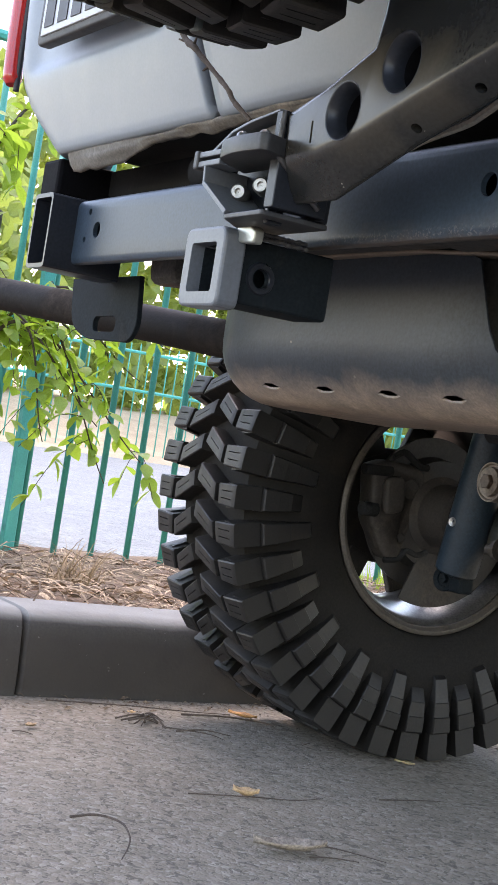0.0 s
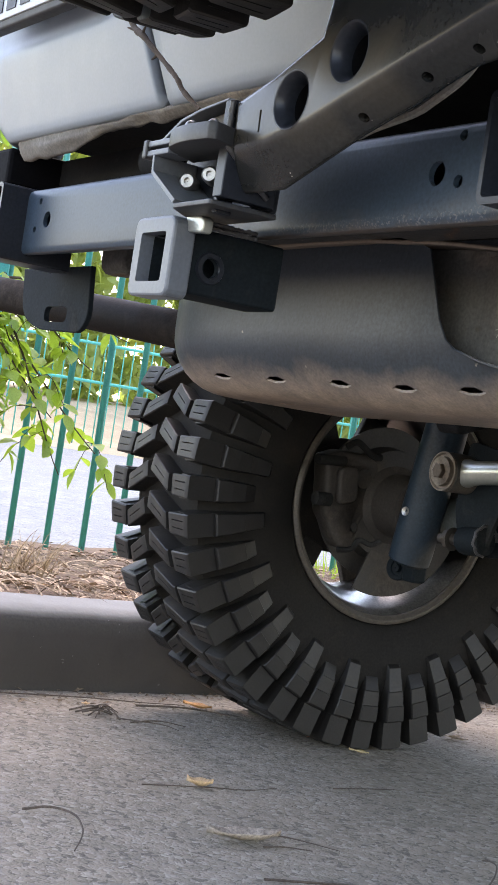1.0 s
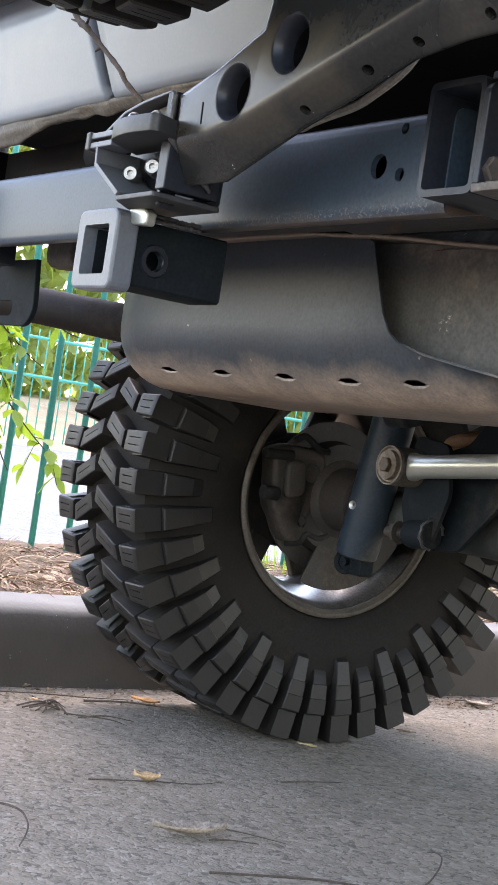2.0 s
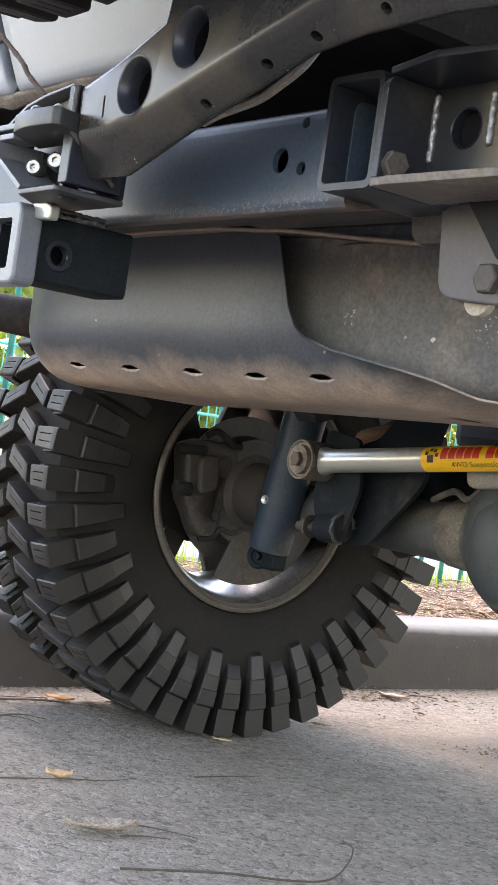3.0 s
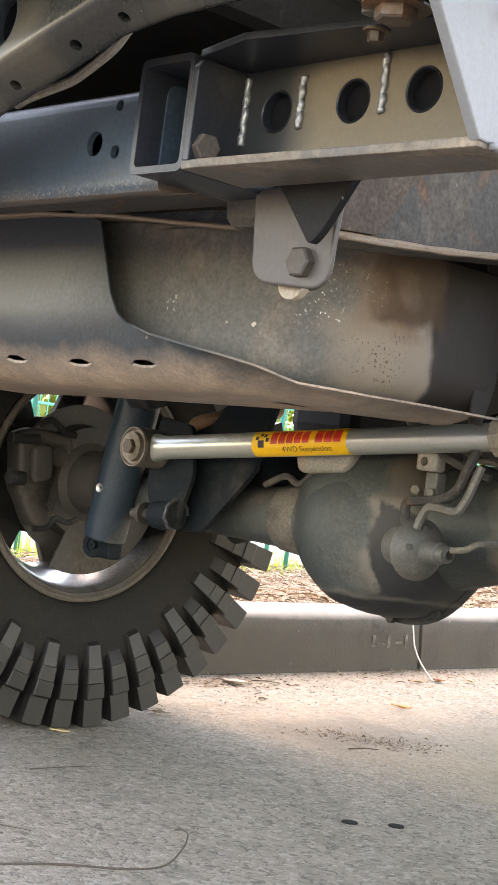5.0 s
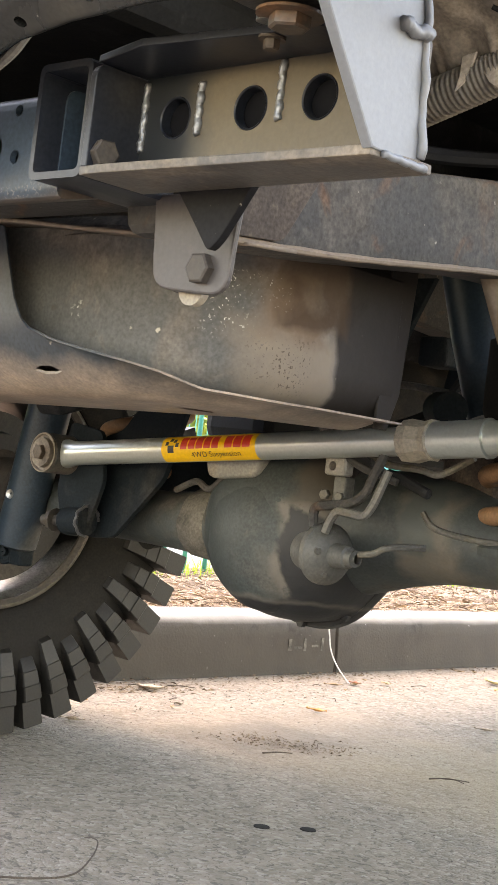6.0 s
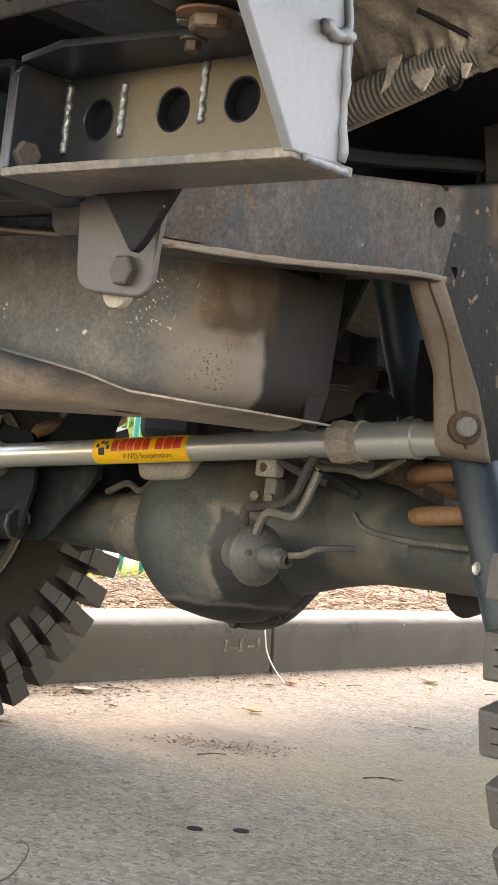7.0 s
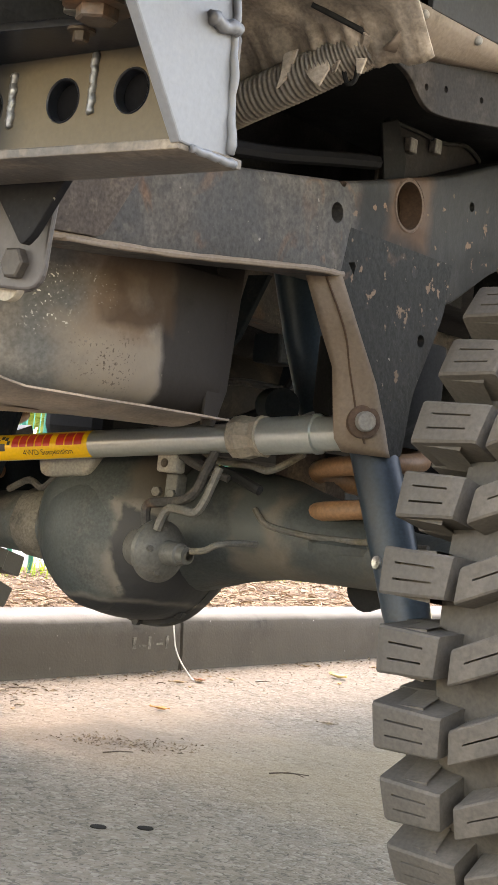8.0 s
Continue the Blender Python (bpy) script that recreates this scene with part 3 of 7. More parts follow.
def cut(ob, cutter_bm):
    """Takes the cutter's volume out of ob's mesh."""
    me = bpy.data.meshes.new("cutter")
    bmesh.ops.recalc_face_normals(cutter_bm, faces=cutter_bm.faces)
    cutter_bm.to_mesh(me)
    cutter_bm.free()
    tool = new("cutter", me)
    md = ob.modifiers.new("cut", "BOOLEAN")
    md.operation, md.solver, md.object = "DIFFERENCE", "EXACT", tool
    done = bpy.data.meshes.new_from_object(ob.evaluated_get(bpy.context.evaluated_depsgraph_get()))
    ob.modifiers.clear()
    old = ob.data
    ob.data = done
    bpy.data.meshes.remove(old)
    bpy.data.objects.remove(tool)
    bpy.data.meshes.remove(me)
    return ob


def hexbolt(name, at, axis, r, h, material, parent, washer=0.0, label=""):
    """A hexagon head on a round washer, facing along axis."""
    bm = bm_new()
    a = Vector(axis).normalized()
    p = Vector(at)
    if washer:
        sweep(bm, [p, p + a * 0.002], washer, 20)
        p = p + a * 0.002
    sweep(bm, [p, p + a * h * 0.85, p + a * h], [r, r, r * 0.86], 6)
    return part(name, bm, material, parent, label)

# ---- setting ----
bm = bm_new()
bmesh.ops.create_grid(bm, x_segments=60, y_segments=60, size=60)
ground = tagged(part("ground", bm, M_ROAD), "weathered grey asphalt parking surface under the car", "ground", kind="structure")

KERB_A, KERB_B = Vector((-1.035, -0.60, 0)), Vector((-1.22, 2.53, 0))
KERB_D = (KERB_B - KERB_A).normalized()
KERB_N = Vector((-KERB_D.y, KERB_D.x, 0))


def kerb_at(s, across, z):
    p = KERB_A + KERB_D * s + KERB_N * across
    return Vector((p.x, p.y, z))


kerb = tagged(new("kerb"), "grey concrete kerb with open joints beside the asphalt", "kerb", kind="structure")
KPROF = [(0.0, -0.1), (0.0, 0.04), (0.008, 0.122), (0.014, 0.138), (0.026, 0.147), (0.045, 0.150), (0.14, 0.152), (0.15, 0.14), (0.15, -0.1)]


def kerb_stone(s0, s1):
    bm = bm_new()
    steps = [s0, s0 + 0.004] + [s0 + (s1 - s0) * k / 24 for k in range(1, 24)] + [s1 - 0.004, s1]
    rings = []
    for s in steps:
        inn = 0.006 if s in (s0, s1) else 0.0
        rings.append([bm.verts.new(kerb_at(s, a + inn * (1 if a < 0.08 else -1) + 0.002 * noise.noise((s * 5, z * 20, 2)), z - inn + 0.002 * noise.noise((s * 7, a * 20, z * 9)))) for a, z in KPROF])
    for a, b in zip(rings, rings[1:]):
        for k in range(len(KPROF) - 1):
            bm.faces.new((a[k], b[k], b[k + 1], a[k + 1]))
    bm.faces.new(rings[0])
    bm.faces.new(rings[-1][::-1])
    bmesh.ops.recalc_face_normals(bm, faces=bm.faces)
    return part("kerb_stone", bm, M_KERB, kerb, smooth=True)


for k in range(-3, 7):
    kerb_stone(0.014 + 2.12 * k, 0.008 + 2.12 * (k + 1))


def bed_z(s, a):
    return 0.142 - 0.048 * (a - 0.14) + 0.02 * noise.noise((s * 3, a * 4, 0)) + 0.008 * noise.noise((s * 12, a * 14, 3))


bm = bm_new()
bmesh.ops.create_grid(bm, x_segments=50, y_segments=220, size=0.5)
for v in bm.verts:
    s, a = v.co.y * 22 + 5, 0.14 + (v.co.x + 0.5) * 2.2
    v.co = kerb_at(s, a, bed_z(s, a) - (0.012 if a < 0.2 else 0))
tagged(part("garden_bed", bm, M_SOIL, smooth=True, flat_angle=180), "brown mulch garden bed behind the kerb", "garden bed", kind="structure")

bm = bm_new()
box(bm, -60, -3.2, -50, 60, 0.0, 0.02)
tagged(part("road", bm, M_FARROAD), "pale sunlit asphalt road beyond the green fence", "road", kind="structure")



# ---- the car ----
car = empty("off_road_car", (0, 0, 0), "white lifted off-road car with mud tyres and unfinished black rear bar", "car")

TYRE_R = 0.422
CARCASS = [(0.106, 0.199), (0.112, 0.207), (0.120, 0.209), (0.124, 0.214), (0.131, 0.224), (0.139, 0.258), (0.142, 0.292), (0.134, 0.338), (0.121, 0.366), (0.112, 0.382), (0.06, 0.391), (0, 0.393)]


def carcass_mesh():
    """The bare tyre round the x axis through 0, with bead ring and sidewall."""
    bm = bm_new()
    prof = CARCASS + [(-q, r) for q, r in CARCASS[-2::-1]]
    lathe(bm, prof, (0, 0, 0), (1, 0, 0), 132)
    bmesh.ops.recalc_face_normals(bm, faces=bm.faces)
    me = bpy.data.meshes.new("tyre")
    bm.to_mesh(me)
    bm.free()
    me.shade_smooth()
    me.set_sharp_from_angle(angle=radians(38))
    return me


def wall_at(r):
    for (s0, r0), (s1, r1) in zip(CARCASS, CARCASS[1:10]):
        if r0 <= r <= r1:
            return s0 + (s1 - s0) * (r - r0) / (r1 - r0)
    return 0.112


def on_tyre(a, q, r):
    return (q, r * math.cos(a), r * math.sin(a))


def block_into(verts, faces, corners, top, foot, sipes, slope=0.0):
    """A rubber block: corners are four (angle, across); sipes: cells of the top grid that are cut in."""
    us = (0.0, 0.05, 0.22, 0.80, 0.95, 1.0)
    vs = (0.0, 0.06, 0.30, 0.345, 0.64, 0.685, 0.94, 1.0) if len(sipes) > 1 else (0.0, 0.06, 0.30, 0.47, 0.525, 0.70, 0.94, 1.0)
    nu, nv = len(us), len(vs)
    (a0, s0), (a1, s1), (a2, s2), (a3, s3) = corners
    base = len(verts)

    def at(u, v):
        a = (a0 * (1 - u) + a1 * u) * (1 - v) + (a3 * (1 - u) + a2 * u) * v
        q = (s0 * (1 - u) + s1 * u) * (1 - v) + (s3 * (1 - u) + s2 * u) * v
        return a, q

    for v in vs:
        for u in us:
            a, q = at(u, v)
            edge = 0.0016 * ((u in (0.0, 1.0)) + (v in (0.0, 1.0)))
            verts.append(on_tyre(a, q, top - edge - slope * q * q))
    for j in range(nv - 1):
        for i in range(nu - 1):
            p = base + j * nu + i
            quad = [p, p + 1, p + nu + 1, p + nu]
            if (j, i) in sipes:
                low = len(verts)
                for v, u in ((vs[j], us[i]), (vs[j], us[i + 1]), (vs[j + 1], us[i + 1]), (vs[j + 1], us[i])):
                    a, q = at(u, v)
                    verts.append(on_tyre(a, q, top - 0.009 - slope * q * q))
                for e in range(4):
                    faces.append((quad[e], quad[(e + 1) % 4], low + (e + 1) % 4, low + e))
                faces.append((low, low + 1, low + 2, low + 3))
            else:
                faces.append(tuple(quad))
    rim = [(i, 0) for i in range(nu)] + [(nu - 1, j) for j in range(1, nv)] + [(i, nv - 1) for i in range(nu - 2, -1, -1)] + [(0, j) for j in range(nv - 2, 0, -1)]
    mid = ((a0 + a1 + a2 + a3) / 4, (s0 + s1 + s2 + s3) / 4)
    low = len(verts)
    for i, j in rim:
        a, q = at(us[i], vs[j])
        verts.append(on_tyre(a + (a - mid[0]) * 0.08, q + (q - mid[1]) * 0.05, foot))
    for e in range(len(rim)):
        g = (e + 1) % len(rim)
        (i, j), (k, m) = rim[e], rim[g]
        faces.append((base + j * nu + i, base + m * nu + k, low + g, low + e))


def bar_into(verts, faces, half, sgn, r_in, proud):
    """The lug's foot down the sidewall: set back under the lug, then a ledge and two lower steps."""
    prof = [(0.412, 0.1440), (0.372, 0.1420), (0.3705, 0.1560), (0.3680, 0.1580), (0.3430, 0.1590), (0.3420, 0.1570), (0.3180, 0.1560), (0.3170, 0.1545), (r_in + 0.010, 0.1475), (r_in, wall_at(r_in) - 0.004)]
    base = len(verts)
    for k, (r, level) in enumerate(prof):
        w = half * (0.94 if k < 2 else 1.0 - 0.02 * k) * 0.40 / max(r, 0.362)
        q = level + (proud if 1 < k < 9 else 0.0)
        for da, lv in ((-w * 1.12, wall_at(r) - 0.008), (-w, q - 0.0022), (-w * 0.9, q), (w * 0.9, q), (w, q - 0.0022), (w * 1.12, wall_at(r) - 0.008)):
            verts.append(on_tyre(da, sgn * min(lv, q), r))
    n = 6
    for k in range(len(prof) - 1):
        for i in range(n - 1):
            p = base + k * n + i
            faces.append((p, p + 1, p + n + 1, p + n))
    faces.append(tuple(base + i for i in range(n)))


PITCH = 42
LUG_P = 2 * math.pi / PITCH
TWO, ONE = ((2, 2), (4, 2)), ((3, 2),)


def rubber_mesh(name, verts, faces):
    me = bpy.data.meshes.new(name)
    me.from_pydata(verts, [], faces)
    bm = bm_new()
    bm.from_mesh(me)
    bmesh.ops.recalc_face_normals(bm, faces=bm.faces)
    bm.to_mesh(me)
    bm.free()
    me.shade_smooth()
    me.set_sharp_from_angle(angle=radians(30))
    return me


def lug_mesh(sgn, long):
    verts, faces = [], []
    p = LUG_P
    inner, outer = (0.083, 0.1490) if long else (0.087, 0.1455)
    block_into(verts, faces, [(-p * 0.285, sgn * inner), (-p * 0.315, sgn * outer), (p * 0.30, sgn * outer), (p * 0.26, sgn * (inner + 0.004))], TYRE_R, 0.372, TWO, 0.12)
    bar_into(verts, faces, p * 0.325, sgn, 0.268 if long else 0.288, 0.0 if long else -0.003)
    return rubber_mesh("shoulder_lug", verts, faces)


def mid_mesh(sgn):
    verts, faces = [], []
    p = LUG_P
    block_into(verts, faces, [(-p * 0.72, sgn * 0.010), (-p * 0.26, sgn * 0.075), (p * 0.20, sgn * 0.077), (-p * 0.28, sgn * 0.004)], TYRE_R, 0.388, ONE)
    return rubber_mesh("tread_block", verts, faces)


def tyre_kit(material):
    kit = {"carcass": carcass_mesh()}
    for sgn in (1, -1):
        for long in (True, False):
            kit[sgn, long] = lug_mesh(sgn, long)
        kit[sgn] = mid_mesh(sgn)
    for key, me in kit.items():
        me.materials.append((M_SIDEWALL if material is M_RUBBER else M_RUBBERP) if key == "carcass" else material)
    return kit


def tyre_at(m, kit, label):
    """A mud tyre: the carcass, and every lug and tread block a piece of its own."""
    t = new("tyre", kit["carcass"])
    t.parent = car
    t.matrix_basis = m
    t["label"] = label
    for k in range(PITCH):
        for sgn in (1, -1):
            for name, me, a in (("shoulder_lug", kit[sgn, k % 2 == 0], LUG_P * (k + (0.0 if sgn > 0 else 0.12))), ("tread_block", kit[sgn], LUG_P * (k + (0.0 if sgn > 0 else 0.22)))):
                ob = new(name, me)
                ob.parent = t
                ob.matrix_basis = Matrix.Rotation(a, 4, "X")
    return t


HUB = 0.417
KIT = tyre_kit(M_RUBBER)
KIT_PALE = tyre_kit(M_RUBBERP)


def wheel(x, sgn, y, turn, yaw, hub=0.417):
    """sgn: +1 where the outer side faces +x. A rim, and the tyre round it turned by some degrees; place, yaw and hub
    are fitted to the camera's view.
    """
    bm = bm_new()
    prof = [(-0.137, 0.199), (-0.134, 0.206), (-0.126, 0.204), (-0.120, 0.196), (-0.118, 0.190), (-0.085, 0.184), (-0.05, 0.172), (0.05, 0.170), (0.10, 0.184), (0.118, 0.199), (0.122, 0.194), (0.10, 0.175), (0.05, 0.162), (-0.05, 0.164), (-0.085, 0.176), (-0.112, 0.181), (-0.128, 0.188)]
    lathe(bm, [(q * sgn, r) for q, r in prof], (0, 0, 0), (1, 0, 0), 72, closed=True)
    bmesh.ops.recalc_face_normals(bm, faces=bm.faces)
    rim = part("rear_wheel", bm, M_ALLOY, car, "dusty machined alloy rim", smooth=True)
    tyre_at(pose(x, y, hub, 0, 0, yaw) @ pose(0, 0, 0, turn, 0, 0), KIT if sgn < 0 else KIT_PALE, "black mud-terrain tyre with deep lugs" if sgn < 0 else "pale dusty mud-terrain tyre with deep lugs")
    bm = bm_new()
    lathe(bm, [(q * sgn, r) for q, r in ((-0.120, 0.192), (-0.130, 0.1905), (-0.135, 0.1915), (-0.1365, 0.1945), (-0.1385, 0.1955), (-0.1415, 0.199), (-0.141, 0.203), (-0.138, 0.2065), (-0.128, 0.206))], (0, 0, 0), (1, 0, 0), 72, closed=True)
    bmesh.ops.recalc_face_normals(bm, faces=bm.faces)
    part("rim_lip", bm, M_LIP, rim, "tan dusty rim lip", smooth=True)
    c = Vector((sgn * 0.055, 0, 0))
    bm = bm_new()
    lathe(bm, [(-0.012 * sgn, 0.03), (0.012 * sgn, 0.03), (0.02 * sgn, 0.08), (0.010 * sgn, 0.106), (-0.006 * sgn, 0.106), (0.004 * sgn, 0.08), (-0.012 * sgn, 0.03)], c, (1, 0, 0), 48)
    part("wheel_centre", bm, M_RIMDARK, rim, "dark wheel centre", smooth=True)
    for k in range(8):
        a = 2 * math.pi * (k + 0.5) / 8
        u = Vector((0, math.cos(a), math.sin(a)))
        w = Vector((0, -math.sin(a), math.cos(a)))
        bm = bm_new()
        box(bm, -0.008, 0.008, 0.095, 0.172, -0.024, 0.024, 0.003)
        mm = Matrix(((1, 0, 0, c.x), (0, u.y, w.y, c.y), (0, u.z, w.z, c.z), (0, 0, 0, 1)))
        bmesh.ops.transform(bm, matrix=mm, verts=bm.verts[:])
        part("spoke", bm, M_RIMDARK, rim)
    rim.matrix_basis = pose(x, y, hub, 0, 0, yaw) @ pose(sgn * 0.018, 0, 0)
    return rim


wheel(-0.797, -1, -0.004, 1.9, -3.5, 0.421)
wheel(0.918, 1, -0.128, 3.76, -3)

# spare wheel on the carrier, its lower edge in view
bm = bm_new()
lathe(bm, [(-0.12, 0.19), (-0.118, 0.205), (0.118, 0.205), (0.12, 0.19), (0.06, 0.16), (-0.06, 0.16)], (0.20, -1.118, 1.263), (0, 1, 0), 56, closed=True)
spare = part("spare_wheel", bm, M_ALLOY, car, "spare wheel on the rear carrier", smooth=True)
tyre_at(pose(0.20, -1.118, 1.263, 0, 0, 90) @ pose(0, 0, 0, 4, 0, 0), KIT, "black mud-terrain spare tyre")

# brake inside the kerb-side wheel
bm = bm_new()
lathe(bm, [(0, 0.02), (0, 0.132), (0.010, 0.134), (0.010, 0.10), (0.04, 0.095), (0.05, 0.02)], (-0.765, 0, HUB), (1, 0, 0), 56)
brake = part("brake_disc", bm, M_RIMDARK, car, "dusty brown brake disc", smooth=True)
bm = bm_new()
arc = [(0.162 * math.cos(radians(g)), HUB + 0.162 * math.sin(radians(g))) for g in range(-112, 6, 6)]
prism(bm, [(0.0, HUB)] + arc, YZ(-0.728), 0.004, 0.0008)
part("dust_shield", bm, M_RIMDARK, brake, "dusty brown brake dust shield")
bm = bm_new()
CAL = [(-0.158, 0.486), (-0.125, 0.499), (-0.075, 0.497), (-0.044, 0.487), (-0.036, 0.440), (-0.052, 0.400), (-0.064, 0.379), (-0.072, 0.335), (-0.098, 0.330), (-0.118, 0.350), (-0.130, 0.372), (-0.146, 0.392), (-0.150, 0.440)]
prism(bm, rounded(CAL, 0.010, 3), YZ(-0.765), 0.045, 0.009, 3)
caliper = part("brake_caliper", bm, M_CALIPER, brake, "dusty brake caliper", smooth=True, flat_angle=35)
bm = bm_new()
rod(bm, (-0.735, -0.072, 0.455), (-0.70, -0.072, 0.455), 0.017, seg=20)
rod(bm, (-0.735, -0.078, 0.370), (-0.70, -0.078, 0.370), 0.009, seg=16)
cut(caliper, bm)
bm = bm_new()
prism(bm, rounded([(-0.135, 0.47), (-0.095, 0.475), (-0.088, 0.415), (-0.128, 0.405)], 0.014, 4), YZ(-0.722), 0.016, 0.006, 3)
part("caliper_rib", bm, M_CALIPER, brake, smooth=True, flat_angle=35)
for pts, r in (([(-0.72, -0.176, 0.478), (-0.72, -0.12, 0.480)], 0.009), ([(-0.72, -0.170, 0.412), (-0.72, -0.14, 0.412)], 0.012)):
    bm = bm_new()
    sweep(bm, pts, r, 14)
    part("guide_pin", bm, M_DARK, brake, smooth=True)
bm = bm_new()
sweep(bm, smooth_path([(-0.712, -0.125, 0.505), (-0.708, -0.105, 0.515), (-0.705, -0.075, 0.497), (-0.705, -0.055, 0.495)], 5), 0.006, 8)
part("brake_hose", bm, M_DARK, brake, smooth=True)
bm = bm_new()
sweep(bm, smooth_path([(-0.71, -0.115, 0.330), (-0.705, -0.09, 0.334), (-0.705, -0.075, 0.350), (-0.705, -0.05, 0.345), (-0.705, -0.03, 0.352)], 5), 0.005, 8)
part("pad_spring", bm, M_DARK, brake, smooth=True)
bm = bm_new()
lathe(bm, [(0, 0.005), (0, 0.066), (0.012, 0.072), (0.03, 0.068), (0.038, 0.056), (0.10, 0.052), (0.104, 0.045), (0.104, 0.02)], (-0.75, 0.0, HUB), (1, 0, 0), 40)
part("hub_flange", bm, M_CALIPER, brake, smooth=True)

brake.matrix_basis = Matrix.Translation((0.022, 0.0, 0.005))

# ---- axle ----
bm = bm_new()
xs = [-0.74, -0.40, -0.26, -0.16, -0.10, 0.0, 0.12, 0.20, 0.27, 0.34, 0.45, 0.74]
sweep(bm, [(x, 0, z) for x, z in zip(xs, [0.413, 0.413, 0.415, 0.418, 0.42, 0.425, 0.440, 0.452, 0.452, 0.442, 0.430, 0.42])], [0.040, 0.040, 0.043, 0.050, 0.06, 0.08, 0.085, 0.075, 0.064, 0.052, 0.038, 0.037], 28)
axle = part("axle_tube", bm, M_AXLE, car, "dusty dark axle tube", smooth=True, flat_angle=60)
bm = bm_new()
bmesh.ops.create_uvsphere(bm, u_segments=56, v_segments=36, radius=1.0)
for v in bm.verts:
    p = v.co.copy()
    sq = lambda c, e: math.copysign(abs(c) ** e, c)
    rx = 0.154 if p.x < 0 else 0.138
    v.co = Vector((0.016 + sq(p.x, 0.9) * rx, -0.005 + sq(p.y, 0.75) * 0.115, 0.430 + sq(p.z, 0.92) * 0.126))
part("diff_housing", bm, M_DIFF, axle, "dusty green-grey differential housing with a dark oil stain", smooth=True, flat_angle=180)
bm = bm_new()
lathe(bm, [(-0.020, 0.118), (-0.018, 0.132), (-0.004, 0.134), (0.004, 0.130)], (0.022, 0.03, 0.428), (0, 1, 0), 56)
part("diff_flange", bm, M_DIFF, axle, smooth=True)
bm = bm_new()
bmesh.ops.create_icosphere(bm, subdivisions=5, radius=1.0)
for v in bm.verts:
    n = 1 + 0.03 * noise.noise(v.co * 3)
    v.co = Vector((0.004 + v.co.x * 0.108 * n, -0.064 + v.co.y * 0.062, 0.418 + v.co.z * 0.104 * n))
part("diff_cover", bm, M_DIFF, axle, "pale dusty differential cover", smooth=True, flat_angle=180)

# round actuator on the housing with its lines
bm = bm_new()
lathe(bm, [(-0.055, 0.024), (-0.028, 0.030), (-0.020, 0.036), (-0.016, 0.0395), (-0.008, 0.0395), (-0.005, 0.036), (0.000, 0.034), (0.006, 0.026), (0.010, 0.016), (0.012, 0.015), (0.034, 0.014), (0.036, 0.011), (0.048, 0.0105), (0.048, 0.006), (0.052, 0.006)], (0.176, -0.140, 0.409), (0.98, -0.2, 0), 40)
part("actuator_drum", bm, M_COVER, axle, "dusty round actuator with a threaded stub", smooth=True)
for k in range(5):
    a = 1.26 * k + 0.5
    hexbolt("drum_screw", (0.175, -0.140 + 0.028 * math.cos(a), 0.409 + 0.028 * math.sin(a)), (1, -0.2, 0), 0.0045, 0.005, M_LINE, axle)


def line(pts, r=0.0042, material=None, name="brake_line", label="", parent=None):
    bm = bm_new()
    sweep(bm, smooth_path(pts, 8), r, 8)
    return part(name, bm, material or M_LINE, parent or axle, label, smooth=True)


line([(0.226, -0.150, 0.415), (0.242, -0.142, 0.418), (0.256, -0.138, 0.426), (0.268, -0.125, 0.430), (0.28, -0.09, 0.432)], 0.0042, M_LINE)
line([(0.150, -0.15, 0.440), (0.147, -0.15, 0.458), (0.152, -0.15, 0.467), (0.170, -0.15, 0.470), (0.205, -0.15, 0.476), (0.226, -0.15, 0.490), (0.236, -0.15, 0.512), (0.245, -0.14, 0.547)], 0.0062, M_RAIL, "rubber_hose")
line([(0.178, -0.16, 0.436), (0.184, -0.16, 0.452), (0.194, -0.16, 0.464), (0.214, -0.16, 0.464), (0.236, -0.16, 0.463), (0.247, -0.158, 0.478), (0.254, -0.155, 0.500), (0.258, -0.15, 0.520)], 0.0055, M_LINE)
line([(0.195, -0.11, 0.540), (0.214, -0.10, 0.530), (0.240, -0.10, 0.528), (0.268, -0.10, 0.527), (0.293, -0.10, 0.523), (0.315, -0.10, 0.531), (0.345, -0.10, 0.548)], 0.0045)
line([(0.228, -0.112, 0.518), (0.250, -0.11, 0.513), (0.275, -0.11, 0.504), (0.292, -0.11, 0.498)], 0.0065, M_DARK, "rubber_hose")
line([(0.14, -0.12, 0.545), (0.20, -0.13, 0.522), (0.25, -0.12, 0.508)], 0.005, M_RAIL)
line([(-0.20, -0.06, 0.462), (-0.15, -0.07, 0.478), (-0.11, -0.08, 0.470), (-0.05, -0.10, 0.50), (0.03, -0.09, 0.535)], 0.005, M_RAIL)
line([(0.255, -0.068, 0.475), (0.268, -0.065, 0.460), (0.293, -0.06, 0.453), (0.344, -0.055, 0.449), (0.412, -0.05, 0.450), (0.50, -0.05, 0.452)], 0.004)
bm = bm_new()
box(bm, 0.142, 0.176, -0.135, -0.115, 0.508, 0.532, 0.004)
lb = part("line_bracket", bm, M_PRIMERD, axle, "grey line junction block")
bm = bm_new()
rod(bm, (0.156, -0.15, 0.520), (0.156, -0.12, 0.520), 0.006, seg=16)
cut(lb, bm)
bm = bm_new()
box(bm, 0.152, 0.172, -0.125, -0.105, 0.470, 0.508, 0.003)
part("line_stay", bm, M_COVER, axle)
hexbolt("line_bolt", (0.142, -0.125, 0.483), (0.3, -1, 0), 0.007, 0.008, M_LINE, axle)
